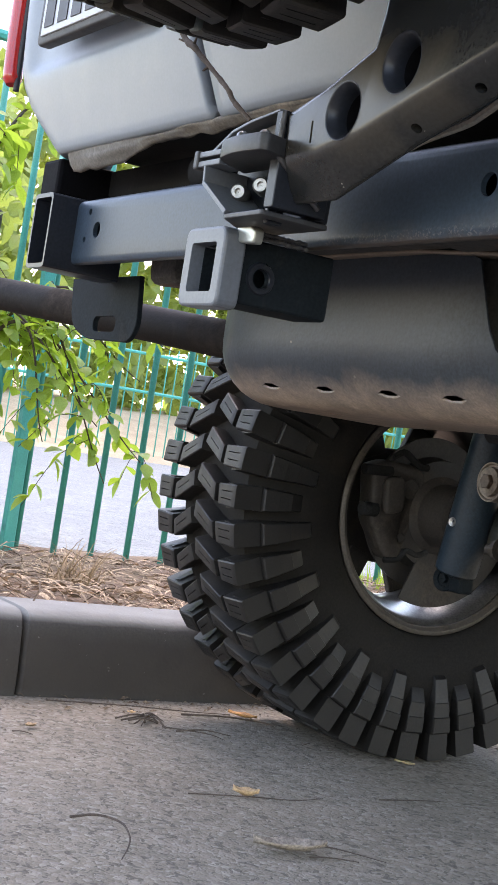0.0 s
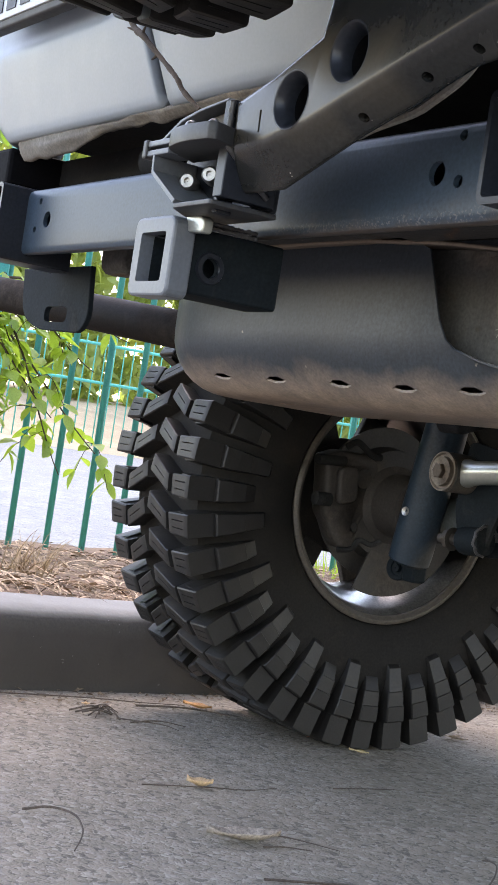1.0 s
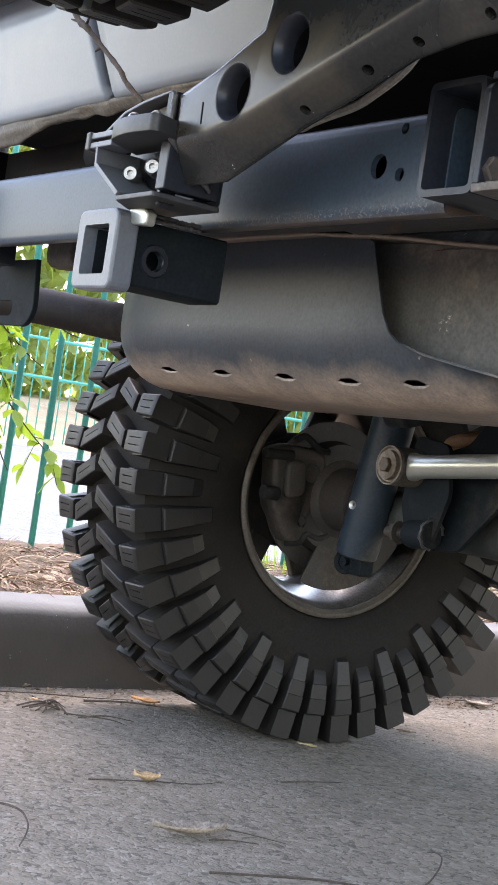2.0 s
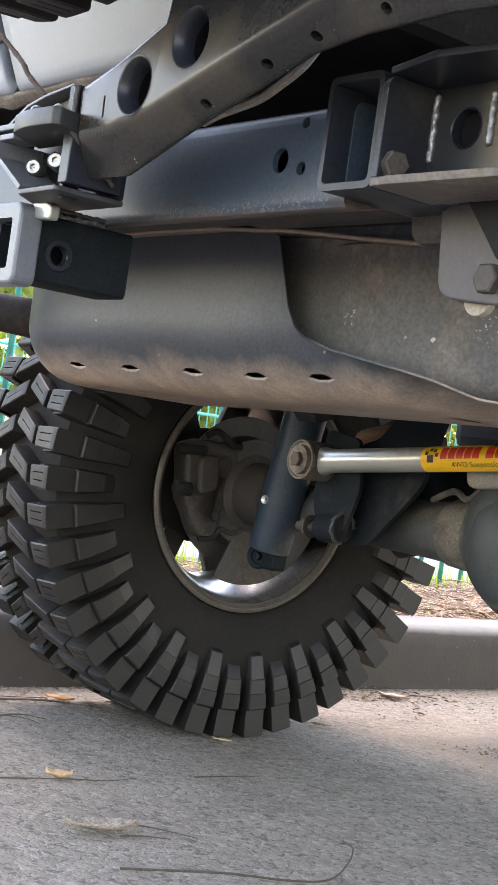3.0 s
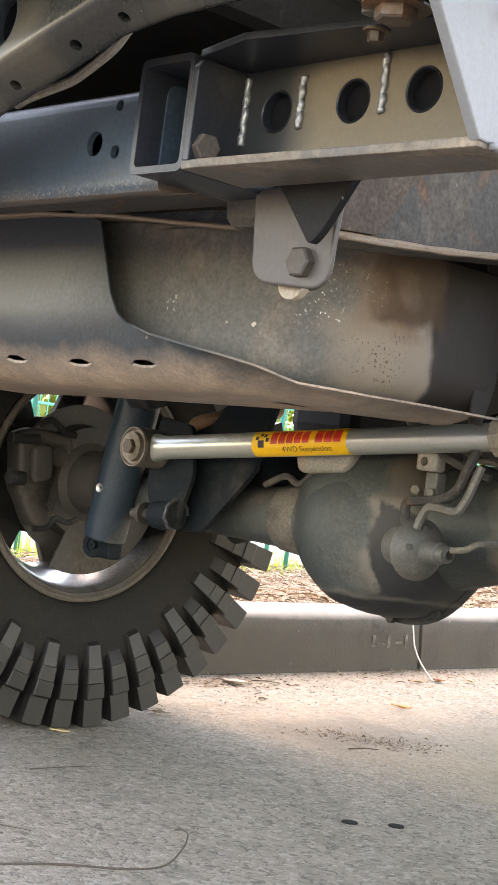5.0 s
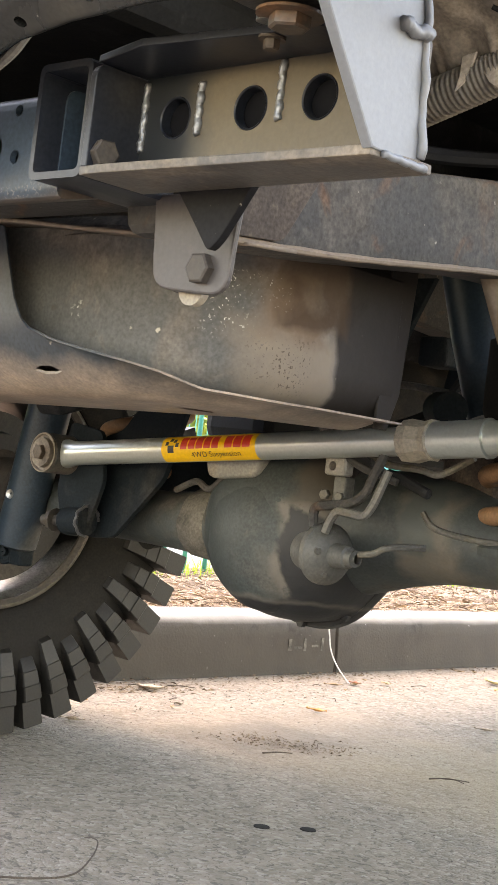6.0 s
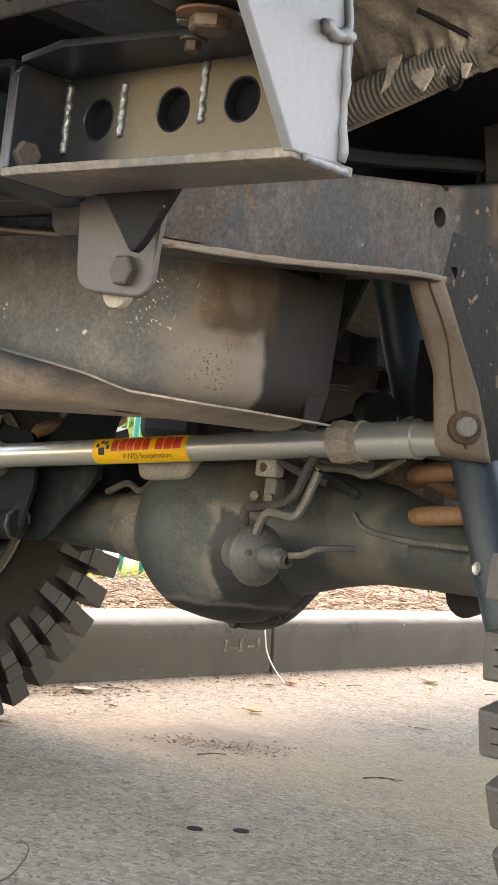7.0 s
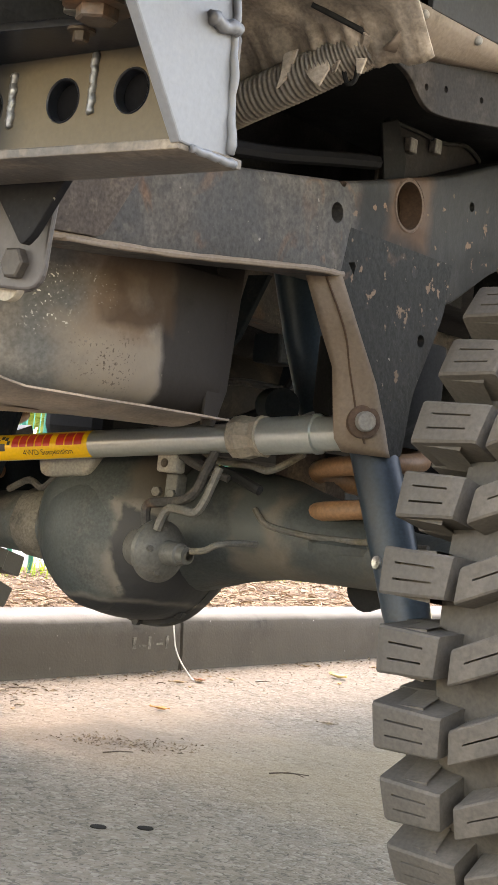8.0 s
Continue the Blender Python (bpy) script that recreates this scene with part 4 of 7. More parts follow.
hexbolt("line_bolt", (0.166, -0.125, 0.482), (0.3, -1, 0), 0.006, 0.007, M_LINE, axle)
bm = bm_new()
prism(bm, rounded([(0.225, 0.56), (0.305, 0.555), (0.318, 0.44), (0.235, 0.44)], 0.006, 3), XZ(0.0), 0.05, 0.004, 2)
part("spring_perch", bm, M_PATCH, axle, "brown dusty spring perch")
bm = bm_new()
lathe(bm, [(0.0, 0.01), (0.0, 0.078), (0.010, 0.080), (0.018, 0.074)], (0.362, 0.02, 0.432), (0, 0, 1), 40)
part("spring_seat", bm, M_AXLE, axle, smooth=True)
bm = bm_new()
prism(bm, rounded([(-0.088, 0.485), (0.008, 0.493), (0.016, 0.535), (-0.098, 0.530)], 0.015, 4), XZ(-0.115), 0.07, 0.008, 3)
part("bump_stop", bm, M_PRIMERD, axle, "grey rubber bump stop", smooth=True, flat_angle=35)
for k in range(10):
    a = 2 * math.pi * (k + 0.4) / 10
    hexbolt("cover_bolt", (0.022 + 0.127 * math.cos(a), 0.010, 0.428 + 0.127 * math.sin(a)), (0, -1, 0), 0.008, 0.008, M_DIFF, axle)
# Black plate added to close a bright gap below the rod
bm = bm_new()
prism(bm, rounded([(-0.44, 0.42), (-0.44, 0.535), (-0.17, 0.545), (-0.15, 0.45)], 0.015, 3), XZ(0.045), 0.010, 0.002)
part("gap_plate", bm, M_TEAL, axle, "added black plate closing the gap behind the rod")
# bracket of the rod's axle end
bm = bm_new()
prism(bm, rounded([(-0.345, 0.528), (-0.305, 0.540), (-0.272, 0.578), (-0.165, 0.600), (-0.205, 0.475), (-0.30, 0.378), (-0.36, 0.372), (-0.385, 0.41)], 0.012, 3), XZ(-0.085), 0.010, 0.001)
part("rod_bracket", bm, M_TEAL, axle, "black welded rod bracket")
bm = bm_new()
prism(bm, rounded([(-0.385, 0.545), (-0.31, 0.535), (-0.295, 0.46), (-0.325, 0.375), (-0.375, 0.372), (-0.40, 0.44)], 0.012, 3), XZ(-0.120), 0.008, 0.001)
part("bracket_cheek", bm, M_TEAL, axle, "black bracket cheek")
bm = bm_new()
lathe(bm, [(-0.034, 0.044), (-0.028, 0.050), (-0.006, 0.053), (0.016, 0.056), (0.030, 0.05)], (-0.172, 0, 0.418), (1, 0, 0), 36)
for v in bm.verts:
    v.co += Vector((0.006, 0.002, 0.002)) * noise.noise(v.co * 40)
part("axle_collar", bm, M_CAKE, axle, "mud-caked axle collar", smooth=True)
bm = bm_new()
sweep(bm, [(-0.320, -0.119, 0.399), (-0.366, -0.124, 0.3945), (-0.370, -0.1245, 0.394)], [0.0215, 0.0200, 0.0165], 24)
part("lower_pin", bm, M_TEAL, axle, "black welded pin boss", smooth=True, flat_angle=40)
bm = bm_new()
sweep(bm, [(-0.365, -0.124, 0.3945), (-0.412, -0.1285, 0.391), (-0.414, -0.1287, 0.391)], [0.0085, 0.0085, 0.006], 16)
part("pin_thread", bm, M_TABB, axle, smooth=True, flat_angle=40)
hexbolt("pin_nut", (-0.386, -0.126, 0.393), (-1, -0.095, -0.075), 0.0145, 0.013, M_TABB, axle, 0.018, "rusty nut")
bm = bm_new()
sweep(bm, [Vector((-0.322, -0.119, 0.399)) + Vector((0.002 * math.sin(k * 2.1), -0.0225 * math.cos(k * 0.26), 0.0225 * math.sin(k * 0.26))) for k in range(-6, 13)], [0.0026 + 0.0009 * noise.noise((k * 0.9, 1, 4)) for k in range(-6, 13)], 8)
part("pin_weld", bm, M_WELDD, axle, "worn weld bead", smooth=True, flat_angle=180)

# track rod with its end eye, nut and sticker
ROD_A, ROD_B = Vector((-0.383, -0.140, 0.493)), Vector((0.445, -0.140, 0.576))
RD = (ROD_B - ROD_A).normalized()
RUP = Vector((0, -1, 0)).cross(RD).normalized()


def along(s):
    return ROD_A + RD * s


bm = bm_new()
sweep(bm, [along(0.022), along(0.026), along(0.034), along(0.05), along(0.66)], [0.0215, 0.0215, 0.0192, 0.0178, 0.0178], 28)
rodd = part("track_rod", bm, M_ZINC, car, "zinc-plated suspension rod with a yellow sticker", smooth=True)
bm = bm_new()
lathe(bm, [(-0.026, 0.018), (-0.026, 0.028), (-0.024, 0.030), (0.024, 0.030), (0.026, 0.028)], ROD_A, (0, 1, 0), 36)
part("rod_eye", bm, M_BARE, rodd, "black rod end with bushing", smooth=True)
bm = bm_new()
lathe(bm, [(-0.026, 0.030), (-0.030, 0.030), (-0.030, 0.028), (-0.027, 0.026), (-0.027, 0.023), (-0.034, 0.022), (-0.034, 0.004)], ROD_A, (0, 1, 0), 36)
part("bush_washer", bm, M_WASHER, rodd, "dusty steel washer", smooth=True)
hexbolt("rod_bolt", ROD_A + Vector((0, -0.034, 0)), (0, -1, 0), 0.012, 0.007, M_BOLT, rodd)
bm = bm_new()
sweep(bm, [along(0.655), along(0.658), along(0.672), along(0.690), along(0.70), along(0.703)], [0.017, 0.026, 0.0275, 0.024, 0.026, 0.020], 10)
part("lock_nut", bm, M_CREAM, rodd, "pale cast lock nut")
bm = bm_new()
sweep(bm, [along(0.70), along(0.7745), along(0.775), along(0.7795), along(0.780), along(0.832)], [0.0225, 0.0225, 0.024, 0.024, 0.0205, 0.0205], 28)
part("rod_sleeve", bm, M_ZINC, rodd, smooth=True)


def wrap(s0, s1, a0, a1, r, name, material, parent, label=""):
    """A patch of film on the rod: along it from s0 to s1, round it from a0 to a1 (0 faces the rear, + is up)."""
    bm = bm_new()
    rows = []
    for k in range(9):
        a = radians(a0 + (a1 - a0) * k / 8)
        d = Vector((0, -1, 0)) * math.cos(a) + RUP * math.sin(a)
        rows.append([bm.verts.new(along(s) + d * r) for s in (s0, (s0 + s1) / 2, s1)])
    for a, b in zip(rows, rows[1:]):
        for i in range(2):
            bm.faces.new((a[i], a[i + 1], b[i + 1], b[i]))
    bmesh.ops.recalc_face_normals(bm, faces=bm.faces)
    return part(name, bm, material, parent, label, smooth=True, flat_angle=180)


S0 = 0.246
wrap(S0, S0 + 0.178, -75, 75, 0.0181, "sticker", M_YELLOW, rodd, "yellow sticker with red print")
for k in range(5):
    wrap(S0 + 0.038 + k * 0.0150, S0 + 0.0505 + k * 0.0150, -5, 52, 0.0184, "sticker_bar", M_STICKRED, rodd)
for k in range(3):
    wrap(S0 + 0.122 + k * 0.0165, S0 + 0.1360 + k * 0.0165, -5, 52, 0.0184, "sticker_bar", M_STICKRED, rodd)
for ds, a in ((0.011, 22), (0.018, 40), (0.026, 34), (0.031, 14), (0.019, -4)):
    w = 0.003 if a > 0 else 0.006
    wrap(S0 + ds - w, S0 + ds + w, a - (9 if a > 0 else 16), a + (9 if a > 0 else 16), 0.0184, "sticker_mark", M_INK, rodd)
txt = bpy.data.curves.new("sticker_text", "FONT")
txt.body, txt.size, txt.align_x, txt.align_y = "4WD Suspension", 0.0115, "CENTER", "CENTER"
tmp = new("sticker_text", txt)
bpy.context.view_layer.update()
tme = bpy.data.meshes.new_from_object(tmp.evaluated_get(bpy.context.evaluated_depsgraph_get()))
bpy.data.objects.remove(tmp)
for v in tme.vertices:
    a = radians(-32) + v.co.y / 0.0185
    d = Vector((0, -1, 0)) * math.cos(a) + RUP * math.sin(a)
    v.co = along(S0 + 0.105 + v.co.x * 1.15) + d * 0.0186
mesh_part("sticker_text", tme, M_INK, rodd)

# ---- chassis rails ----
RAIL = [(-0.74, 0.684), (-0.547, 0.700), (-0.394, 0.719), (-0.30, 0.731), (-0.245, 0.735), (-0.02, 0.74), (0.08, 0.80), (0.30, 0.87), (1.2, 0.80), (2.6, 0.80), (2.6, 0.92), (1.2, 0.92), (0.30, 0.99), (0.12, 0.955), (-0.04, 0.895), (-0.25, 0.838), (-0.45, 0.806), (-0.74, 0.795)]


def rail(x, sgn):
    bm = bm_new()
    prism(bm, rounded(RAIL, 0.02, 3), YZ(x - 0.07 if sgn > 0 else x), 0.07, 0.006, 3)
    return part("chassis_rail", bm, M_RAIL, car, "scuffed black chassis rail with dust and rust", smooth=True, flat_angle=30)


rail_r = rail(0.475, 1)
rail(-0.475, -1)
bm = bm_new()
for y, z, r in ((-0.268, 0.800, 0.011), (-0.262, 0.835, 0.006), (-0.128, 0.839, 0.031), (-0.13, 0.755, 0.007), (0.01, 0.868, 0.006), (-0.232, 0.748, 0.009)):
    rod(bm, (0.44, y, z), (0.49, y, z), r, seg=24)
cut(rail_r, bm)
bm = bm_new()
lathe(bm, [(-0.03, 0.0270), (0.0005, 0.0270), (0.001, 0.0300), (-0.001, 0.0320)], (0.4755, -0.130, 0.838), (1, 0, 0), 32)
part("hole_collar", bm, M_RUSTY, rail_r, "rusty welded tube collar", smooth=True)
bm = bm_new()
low = [(0.474, y, z + 0.003) for y, z in RAIL[0:5]]
sweep(bm, smooth_path(low, 8), [0.0035 + 0.0012 * noise.noise((k * 0.7, 1, 2)) for k in range(33)], 8)
part("lower_seam", bm, M_MOUNTDUST, rail_r, "tan dust on the welded lower seam", smooth=True)
bm = bm_new()
prism(bm, rounded([(-0.735, 0.690), (-0.73, 0.80), (-0.60, 0.80), (-0.57, 0.78), (-0.62, 0.70)], 0.01, 3), YZ(0.4765), 0.004, 0.001)
part("rail_patch", bm, M_PATCH, rail_r, "brown scraped patch plate")

# the mount is a plate folded along a slanting line: its rear flange turns inwards
bm = bm_new()
prism(bm, rounded([(-0.250, 0.738), (-0.204, 0.681), (-0.162, 0.630), (-0.120, 0.553), (-0.091, 0.552), (-0.081, 0.627), (-0.03, 0.728), (-0.022, 0.79), (-0.24, 0.79)], [0.003, 0.02, 0.02, 0.01, 0.01, 0.02, 0.02, 0, 0], 4), YZ(0.4673), 0.0080)
mount = part("rod_mount", bm, M_MOUNT, car, "dusty pressed steel rod mount below the rail")
bm = bm_new()
rod(bm, (0.46, -0.103, 0.767), (0.49, -0.103, 0.767), 0.007, seg=16)
rod(bm, (0.46, -0.075, 0.691), (0.49, -0.075, 0.691), 0.0075, seg=16)
prism(bm, [(-0.238, 0.752), (-0.222, 0.756), (-0.226, 0.741)], YZ(0.465), 0.02)
cut(mount, bm)
FOLD = [((-0.268, 0.745), (-0.250, 0.738)), ((-0.223, 0.683), (-0.204, 0.681)), ((-0.193, 0.644), (-0.162, 0.630)), ((-0.182, 0.588), (-0.136, 0.585)), ((-0.176, 0.566), (-0.124, 0.560)), ((-0.158, 0.553), (-0.118, 0.551))]
bm = bm_new()
rows = []
for (ya, za), (yb, zb) in FOLD:
    row = []
    for k in range(7):
        t = k / 6
        row.append(bm.verts.new((0.438 + 0.0385 * (1 - (1 - t) ** 1.6), ya + (yb - ya) * t + 0.0008 * noise.noise((ya * 40, k, 1)), za + (zb - za) * t)))
    rows.append(row)
for a, b in zip(rows, rows[1:]):
    for k in range(6):
        bm.faces.new((a[k], a[k + 1], b[k + 1], b[k]))
bmesh.ops.recalc_face_normals(bm, faces=bm.faces)
fl = part("mount_flange", bm, M_MOUNTDUST, mount, "tan dusty folded flange with a crack", smooth=True, flat_angle=60)
md = fl.modifiers.new("thick", "SOLIDIFY")
md.thickness, md.offset = 0.005, 0.0
crack = []
for i, ((ya, za), (yb, zb)) in enumerate(FOLD[:5]):
    t = 0.42 + 0.10 * math.sin(i * 2.1)
    crack.append((0.438 + 0.0385 * (1 - (1 - t) ** 1.6) + 0.001, ya + (yb - ya) * t - 0.0035, za + (zb - za) * t))
line(crack, 0.0013, M_RUSTY, "crack", "rusty crack", mount)
bm = bm_new()
lathe(bm, [(-0.006, 0.019), (0.003, 0.019), (0.004, 0.013), (0.004, 0.004)], (0.466, -0.162, 0.587), (0.80, -0.60, 0), 28)
part("mount_washer", bm, M_RUSTY, mount, "rusty washer", smooth=True)
bm = bm_new()
q, d = Vector((0.469, -0.1645, 0.587)), Vector((0.80, -0.60, 0))
sweep(bm, [q, q + d * 0.006, q + d * 0.008], [0.0115, 0.0115, 0.010], 24)
part("mount_bolt", bm, M_PRIMERD, mount, "pale dusty bolt end", smooth=True)

# ---- rear bar ----
bm = bm_new()
prof = rounded([(-0.815, 0.698), (-0.74, 0.716), (-0.725, 0.79), (-0.815, 0.79)], 0.012, 4)
prism(bm, prof, YZ(-0.575), 0.98)
bar = part("rear_bar", bm, M_BLUEBLACK, car, "satin black steel rear crossbar", smooth=True, flat_angle=30)
bm = bm_new()
prism(bm, [(-0.809, 0.706), (-0.748, 0.722), (-0.733, 0.784), (-0.809, 0.784)], YZ(-0.60), 0.996)
cut(bar, bm)
bm = bm_new()
for x, z, r in ((-0.499, 0.745, 0.011), (-0.527, 0.771, 0.0045), (-0.535, 0.733, 0.0045), (0.312, 0.746, 0.011), (0.342, 0.737, 0.006), (0.341, 0.777, 0.005)):
    rod(bm, (x, -0.83, z), (x, -0.78, z), r, seg=20)
cut(bar, bm)
bm = bm_new()
box(bm, -0.42, 0.10, -0.718, -0.655, 0.730, 0.785, 0.006)
box(bm, 0.098, 0.42, -0.722, -0.656, 0.724, 0.785, 0.006)
part("cross_member", bm, M_RAIL, bar, "old dusty crossmember")
bm = bm_new()
rows = []
for k in range(41):
    t = k / 40
    x = -0.32 + 0.80 * t
    z = 0.7285 - 0.04 * max(0.0, t - 0.42) - 0.035 * max(0.0, t - 0.55) + 0.0012 * noise.noise((t * 9, 3, 1))
    rows.append([bm.verts.new((x, y, z + dz)) for y, dz in ((-0.664, 0.0), (-0.660, 0.0015), (-0.60, 0.006))])
for a, b in zip(rows, rows[1:]):
    for i in range(2):
        bm.faces.new((a[i], b[i], b[i + 1], a[i + 1]))
sheet = part("tank_strap", bm, M_MOUNTDUST, bar, "tan dusty sheet flange over the tank", smooth=True)
md = sheet.modifiers.new("thick", "SOLIDIFY")
md.thickness, md.offset = 0.0035, 0.0


def socket(x0, x1, front, name):
    """A short open-ended square tube pointing to the rear."""
    bm = bm_new()
    prism(bm, rounded([(x0, 0.708), (x1, 0.708), (x1, 0.802), (x0, 0.802)] if x0 > 0 else [(x0, 0.689), (x1, 0.689), (x1, 0.793), (x0, 0.793)], 0.008, 3), XZ(front), 0.115)
    ob = part(name, bm, M_BLACK, car, "open-ended black square tube welded to the bar", smooth=True, flat_angle=30)
    bm = bm_new()
    z0, z1 = (0.714, 0.796) if x0 > 0 else (0.695, 0.787)
    prism(bm, rounded([(x0 + 0.005, z0), (x1 - 0.005, z0), (x1 - 0.005, z1), (x0 + 0.005, z1)], 0.005, 3), XZ(front - 0.02), 0.125)
    return cut(ob, bm)


sock_r = socket(0.398, 0.464, -0.840, "bar_socket")
sock_l = socket(-0.634, -0.570, -0.854, "bar_socket")
hexbolt("socket_bolt", (-0.606, -0.752, 0.716), (0.2, -1, 0), 0.011, 0.012, M_STEELW, sock_l)
bm = bm_new()
sweep(bm, [(0.430 + 0.001 * math.sin(k * 2), -0.737, 0.722 + k * 0.005) for k in range(10)], [0.004 + 0.001 * (k % 2) for k in range(10)], 8)
part("weld_bead", bm, M_WELDD, sock_r, "weld bead", smooth=True)

# hanger bracket below the bar
bm = bm_new()
prism(bm, rounded([(-0.752, 0.70), (-0.738, 0.630), (-0.680, 0.609), (-0.533, 0.606), (-0.512, 0.628), (-0.524, 0.70)], [0, 0.03, 0.03, 0.02, 0.02, 0], 4), XZ(-0.728), 0.008, 0.0015)
lug = part("hanger_bracket", bm, M_TEAL, car, "dark hanger bracket with a slotted hole")
bm = bm_new()
prism(bm, rounded([(-0.656, 0.6205), (-0.580, 0.6205), (-0.580, 0.643), (-0.656, 0.643)], 0.0109, 5), XZ(-0.75), 0.05)
cut(lug, bm)
bm = bm_new()
sweep(bm, smooth_path([(-1.40, -0.65, 0.709), (-1.144, -0.60, 0.688), (-0.895, -0.55, 0.668), (-0.676, -0.50, 0.649), (-0.45, -0.45, 0.632), (-0.30, -0.36, 0.63)], 6), 0.030, 28)
part("exhaust_pipe", bm, M_PIPE, car, "dull brown exhaust pipe", smooth=True)

# ---- hitch receiver ----
bm = bm_new()
prism(bm, rounded([(-0.033, 0.629), (0.031, 0.629), (0.031, 0.697), (-0.033, 0.697)], 0.006, 3), XZ(-0.90), 0.122)
hitch = part("hitch_receiver", bm, M_TEAL, car, "black square hitch receiver tube", smooth=True, flat_angle=30)
bm = bm_new()
box(bm, -0.026, 0.024, -0.91, -0.79, 0.637, 0.687)
cut(hitch, bm)
bm = bm_new()
rod(bm, (0.0, -0.863, 0.6585), (0.06, -0.863, 0.6585), 0.0098, seg=20)
cut(hitch, bm)
bm = bm_new()
prism(bm, rounded([(-0.043, 0.622), (0.040, 0.621), (0.040, 0.703), (-0.043, 0.703)], 0.012, 5), XZ(-0.915), 0.026, 0.003)
collar = part("hitch_collar", bm, M_COLLAR, hitch, "worn grey collar")
bm = bm_new()
prism(bm, rounded([(-0.027, 0.6365), (0.0245, 0.6365), (0.0245, 0.687), (-0.027, 0.687)], 0.004, 3), XZ(-0.95), 0.10)
cut(collar, bm)
bm = bm_new()
lathe(bm, [(0.0, 0.0100), (0.003, 0.0105), (0.003, 0.0155), (0.0, 0.017)], (0.031, -0.863, 0.6585), (1, 0, 0), 28)
part("pin_boss", bm, M_BLACK, hitch, smooth=True)
for x, z in ((0.0405, 0.6985), (0.0450, 0.6965), (0.0425, 0.7015)):
    bm = bm_new()
    sweep(bm, [(x + 0.0015 * noise.noise((k * 0.5, x * 900, 2)), -0.885 + 0.0022 * k, z + 0.0012 * noise.noise((k * 0.7, 3, x * 700))) for k in range(30)], [0.0026 + 0.0012 * noise.noise((k * 0.55, x * 500, 7)) for k in range(30)], 8)
    part("weld_bead", bm, M_WELDD, hitch, "rough weld bead", smooth=True, flat_angle=180)
bm = bm_new()
prism(bm, rounded([(0.032, 0.705), (0.052, 0.7085), (0.070, 0.700), (0.068, 0.6865), (0.039, 0.6885)], 0.004, 3), XZ(-0.900), 0.012, 0.002)
part("catch_block", bm, M_ZINC, hitch, "bright steel catch")

# ---- tank guard and tank, both rounded at the corners in plan ----
def plan_path(x0, r0, x1, r1, y, y_end, n=14):
    """Points and outward normals from the far side round the rear to the near side."""
    out = [((x0, y_end), (-1, 0)), ((x0, (y_end + y + r0) / 2), (-1, 0))]
    for k in range(n + 1):
        a = math.pi / 2 * k / n
        out.append(((x0 + r0 - r0 * math.cos(a), y + r0 - r0 * math.sin(a)), (-math.cos(a), -math.sin(a))))
    for k in range(1, 40):
        out.append(((x0 + r0 + (x1 - r1 - x0 - r0) * k / 40, y), (0, -1)))
    for k in range(n + 1):
        a = math.pi / 2 * k / n
        out.append(((x1 - r1 + r1 * math.sin(a), y + r1 - r1 * math.cos(a)), (math.sin(a), -math.cos(a))))
    for k in range(1, 7):
        out.append(((x1, y + r1 + (y_end - y - r1) * k / 6), (1, 0)))
    return out


def guard_top(px, py):
    """Height of the guard's upper edge: full on one side, cut away in a swept curve on the other."""
    if px < 0.06:
        return 0.735
    t = px + max(0.0, (py + 0.62)) * 0.5
    curve = [(0.06, 0.735), (0.105, 0.72), (0.116, 0.68), (0.130, 0.645), (0.150, 0.618), (0.20, 0.604), (0.27, 0.592), (0.33, 0.582), (0.375, 0.570), (0.45, 0.567), (1.0, 0.566)]
    for (a, za), (b, zb) in zip(curve, curve[1:]):
        if a <= t <= b:
            return za + (zb - za) * (t - a) / (b - a)
    return 0.735


bm = bm_new()
rings = []
R = 0.08
for (px, py), (nx, ny) in plan_path(-0.54, 0.16, 0.402, 0.20, -0.64, -0.32, 22):
    top = guard_top(px, py)
    low = 0.556 - 0.006 * min(1.0, max(0.0, 0.3 - px) / 0.3)
    ring = []
    for j in range(6):
        z = top + (max(low + R, 0) - top) * j / 6
        if top < low + R:
            z = top
        ring.append((0.0, min(z, top)))
    for j in range(9):
        w = math.pi / 2 * j / 8
        ring.append((R * (1 - math.cos(w)), min(low + R * (1 - math.sin(w)), top)))
    for k in (0.02, 0.05, 0.10, 0.16):
        ring.append((R + k, low + 0.03 * k))
    rings.append([bm.verts.new((px - nx * d + 0.0012 * noise.noise((px * 9, py * 9, z * 9)), py - ny * d + 0.0025 * noise.noise((px * 5, py * 5, z * 7)), z)) for d, z in ring])
for a, b in zip(rings, rings[1:]):
    for j in range(len(a) - 1):
        bm.faces.new((a[j], b[j], b[j + 1], a[j + 1]))
inner = [r[-1] for r in rings]
bm.faces.new(inner)
bmesh.ops.remove_doubles(bm, verts=bm.verts, dist=0.0003)
bmesh.ops.recalc_face_normals(bm, faces=bm.faces)
guard = part("tank_guard", bm, M_GUARD, car, "grey pressed steel fuel tank guard with drain slots", smooth=True, flat_angle=60)
bm = bm_new()
for x in (-0.32, -0.194, -0.06, 0.06, 0.170):
    prism(bm, [(x - 0.023, -0.6150), (x - 0.010, -0.6188), (x + 0.008, -0.6192), (x + 0.023, -0.6150), (x + 0.010, -0.6115), (x - 0.008, -0.6112)], lambda u, v, d: Vector((u, v, 0.50 + d)), 0.105)
sol = guard.modifiers.new("thick", "SOLIDIFY")
sol.thickness, sol.offset = 0.0022, -1.0
bpy.context.view_layer.update()
guard.data = bpy.data.meshes.new_from_object(guard.evaluated_get(bpy.context.evaluated_depsgraph_get()))
guard.modifiers.clear()
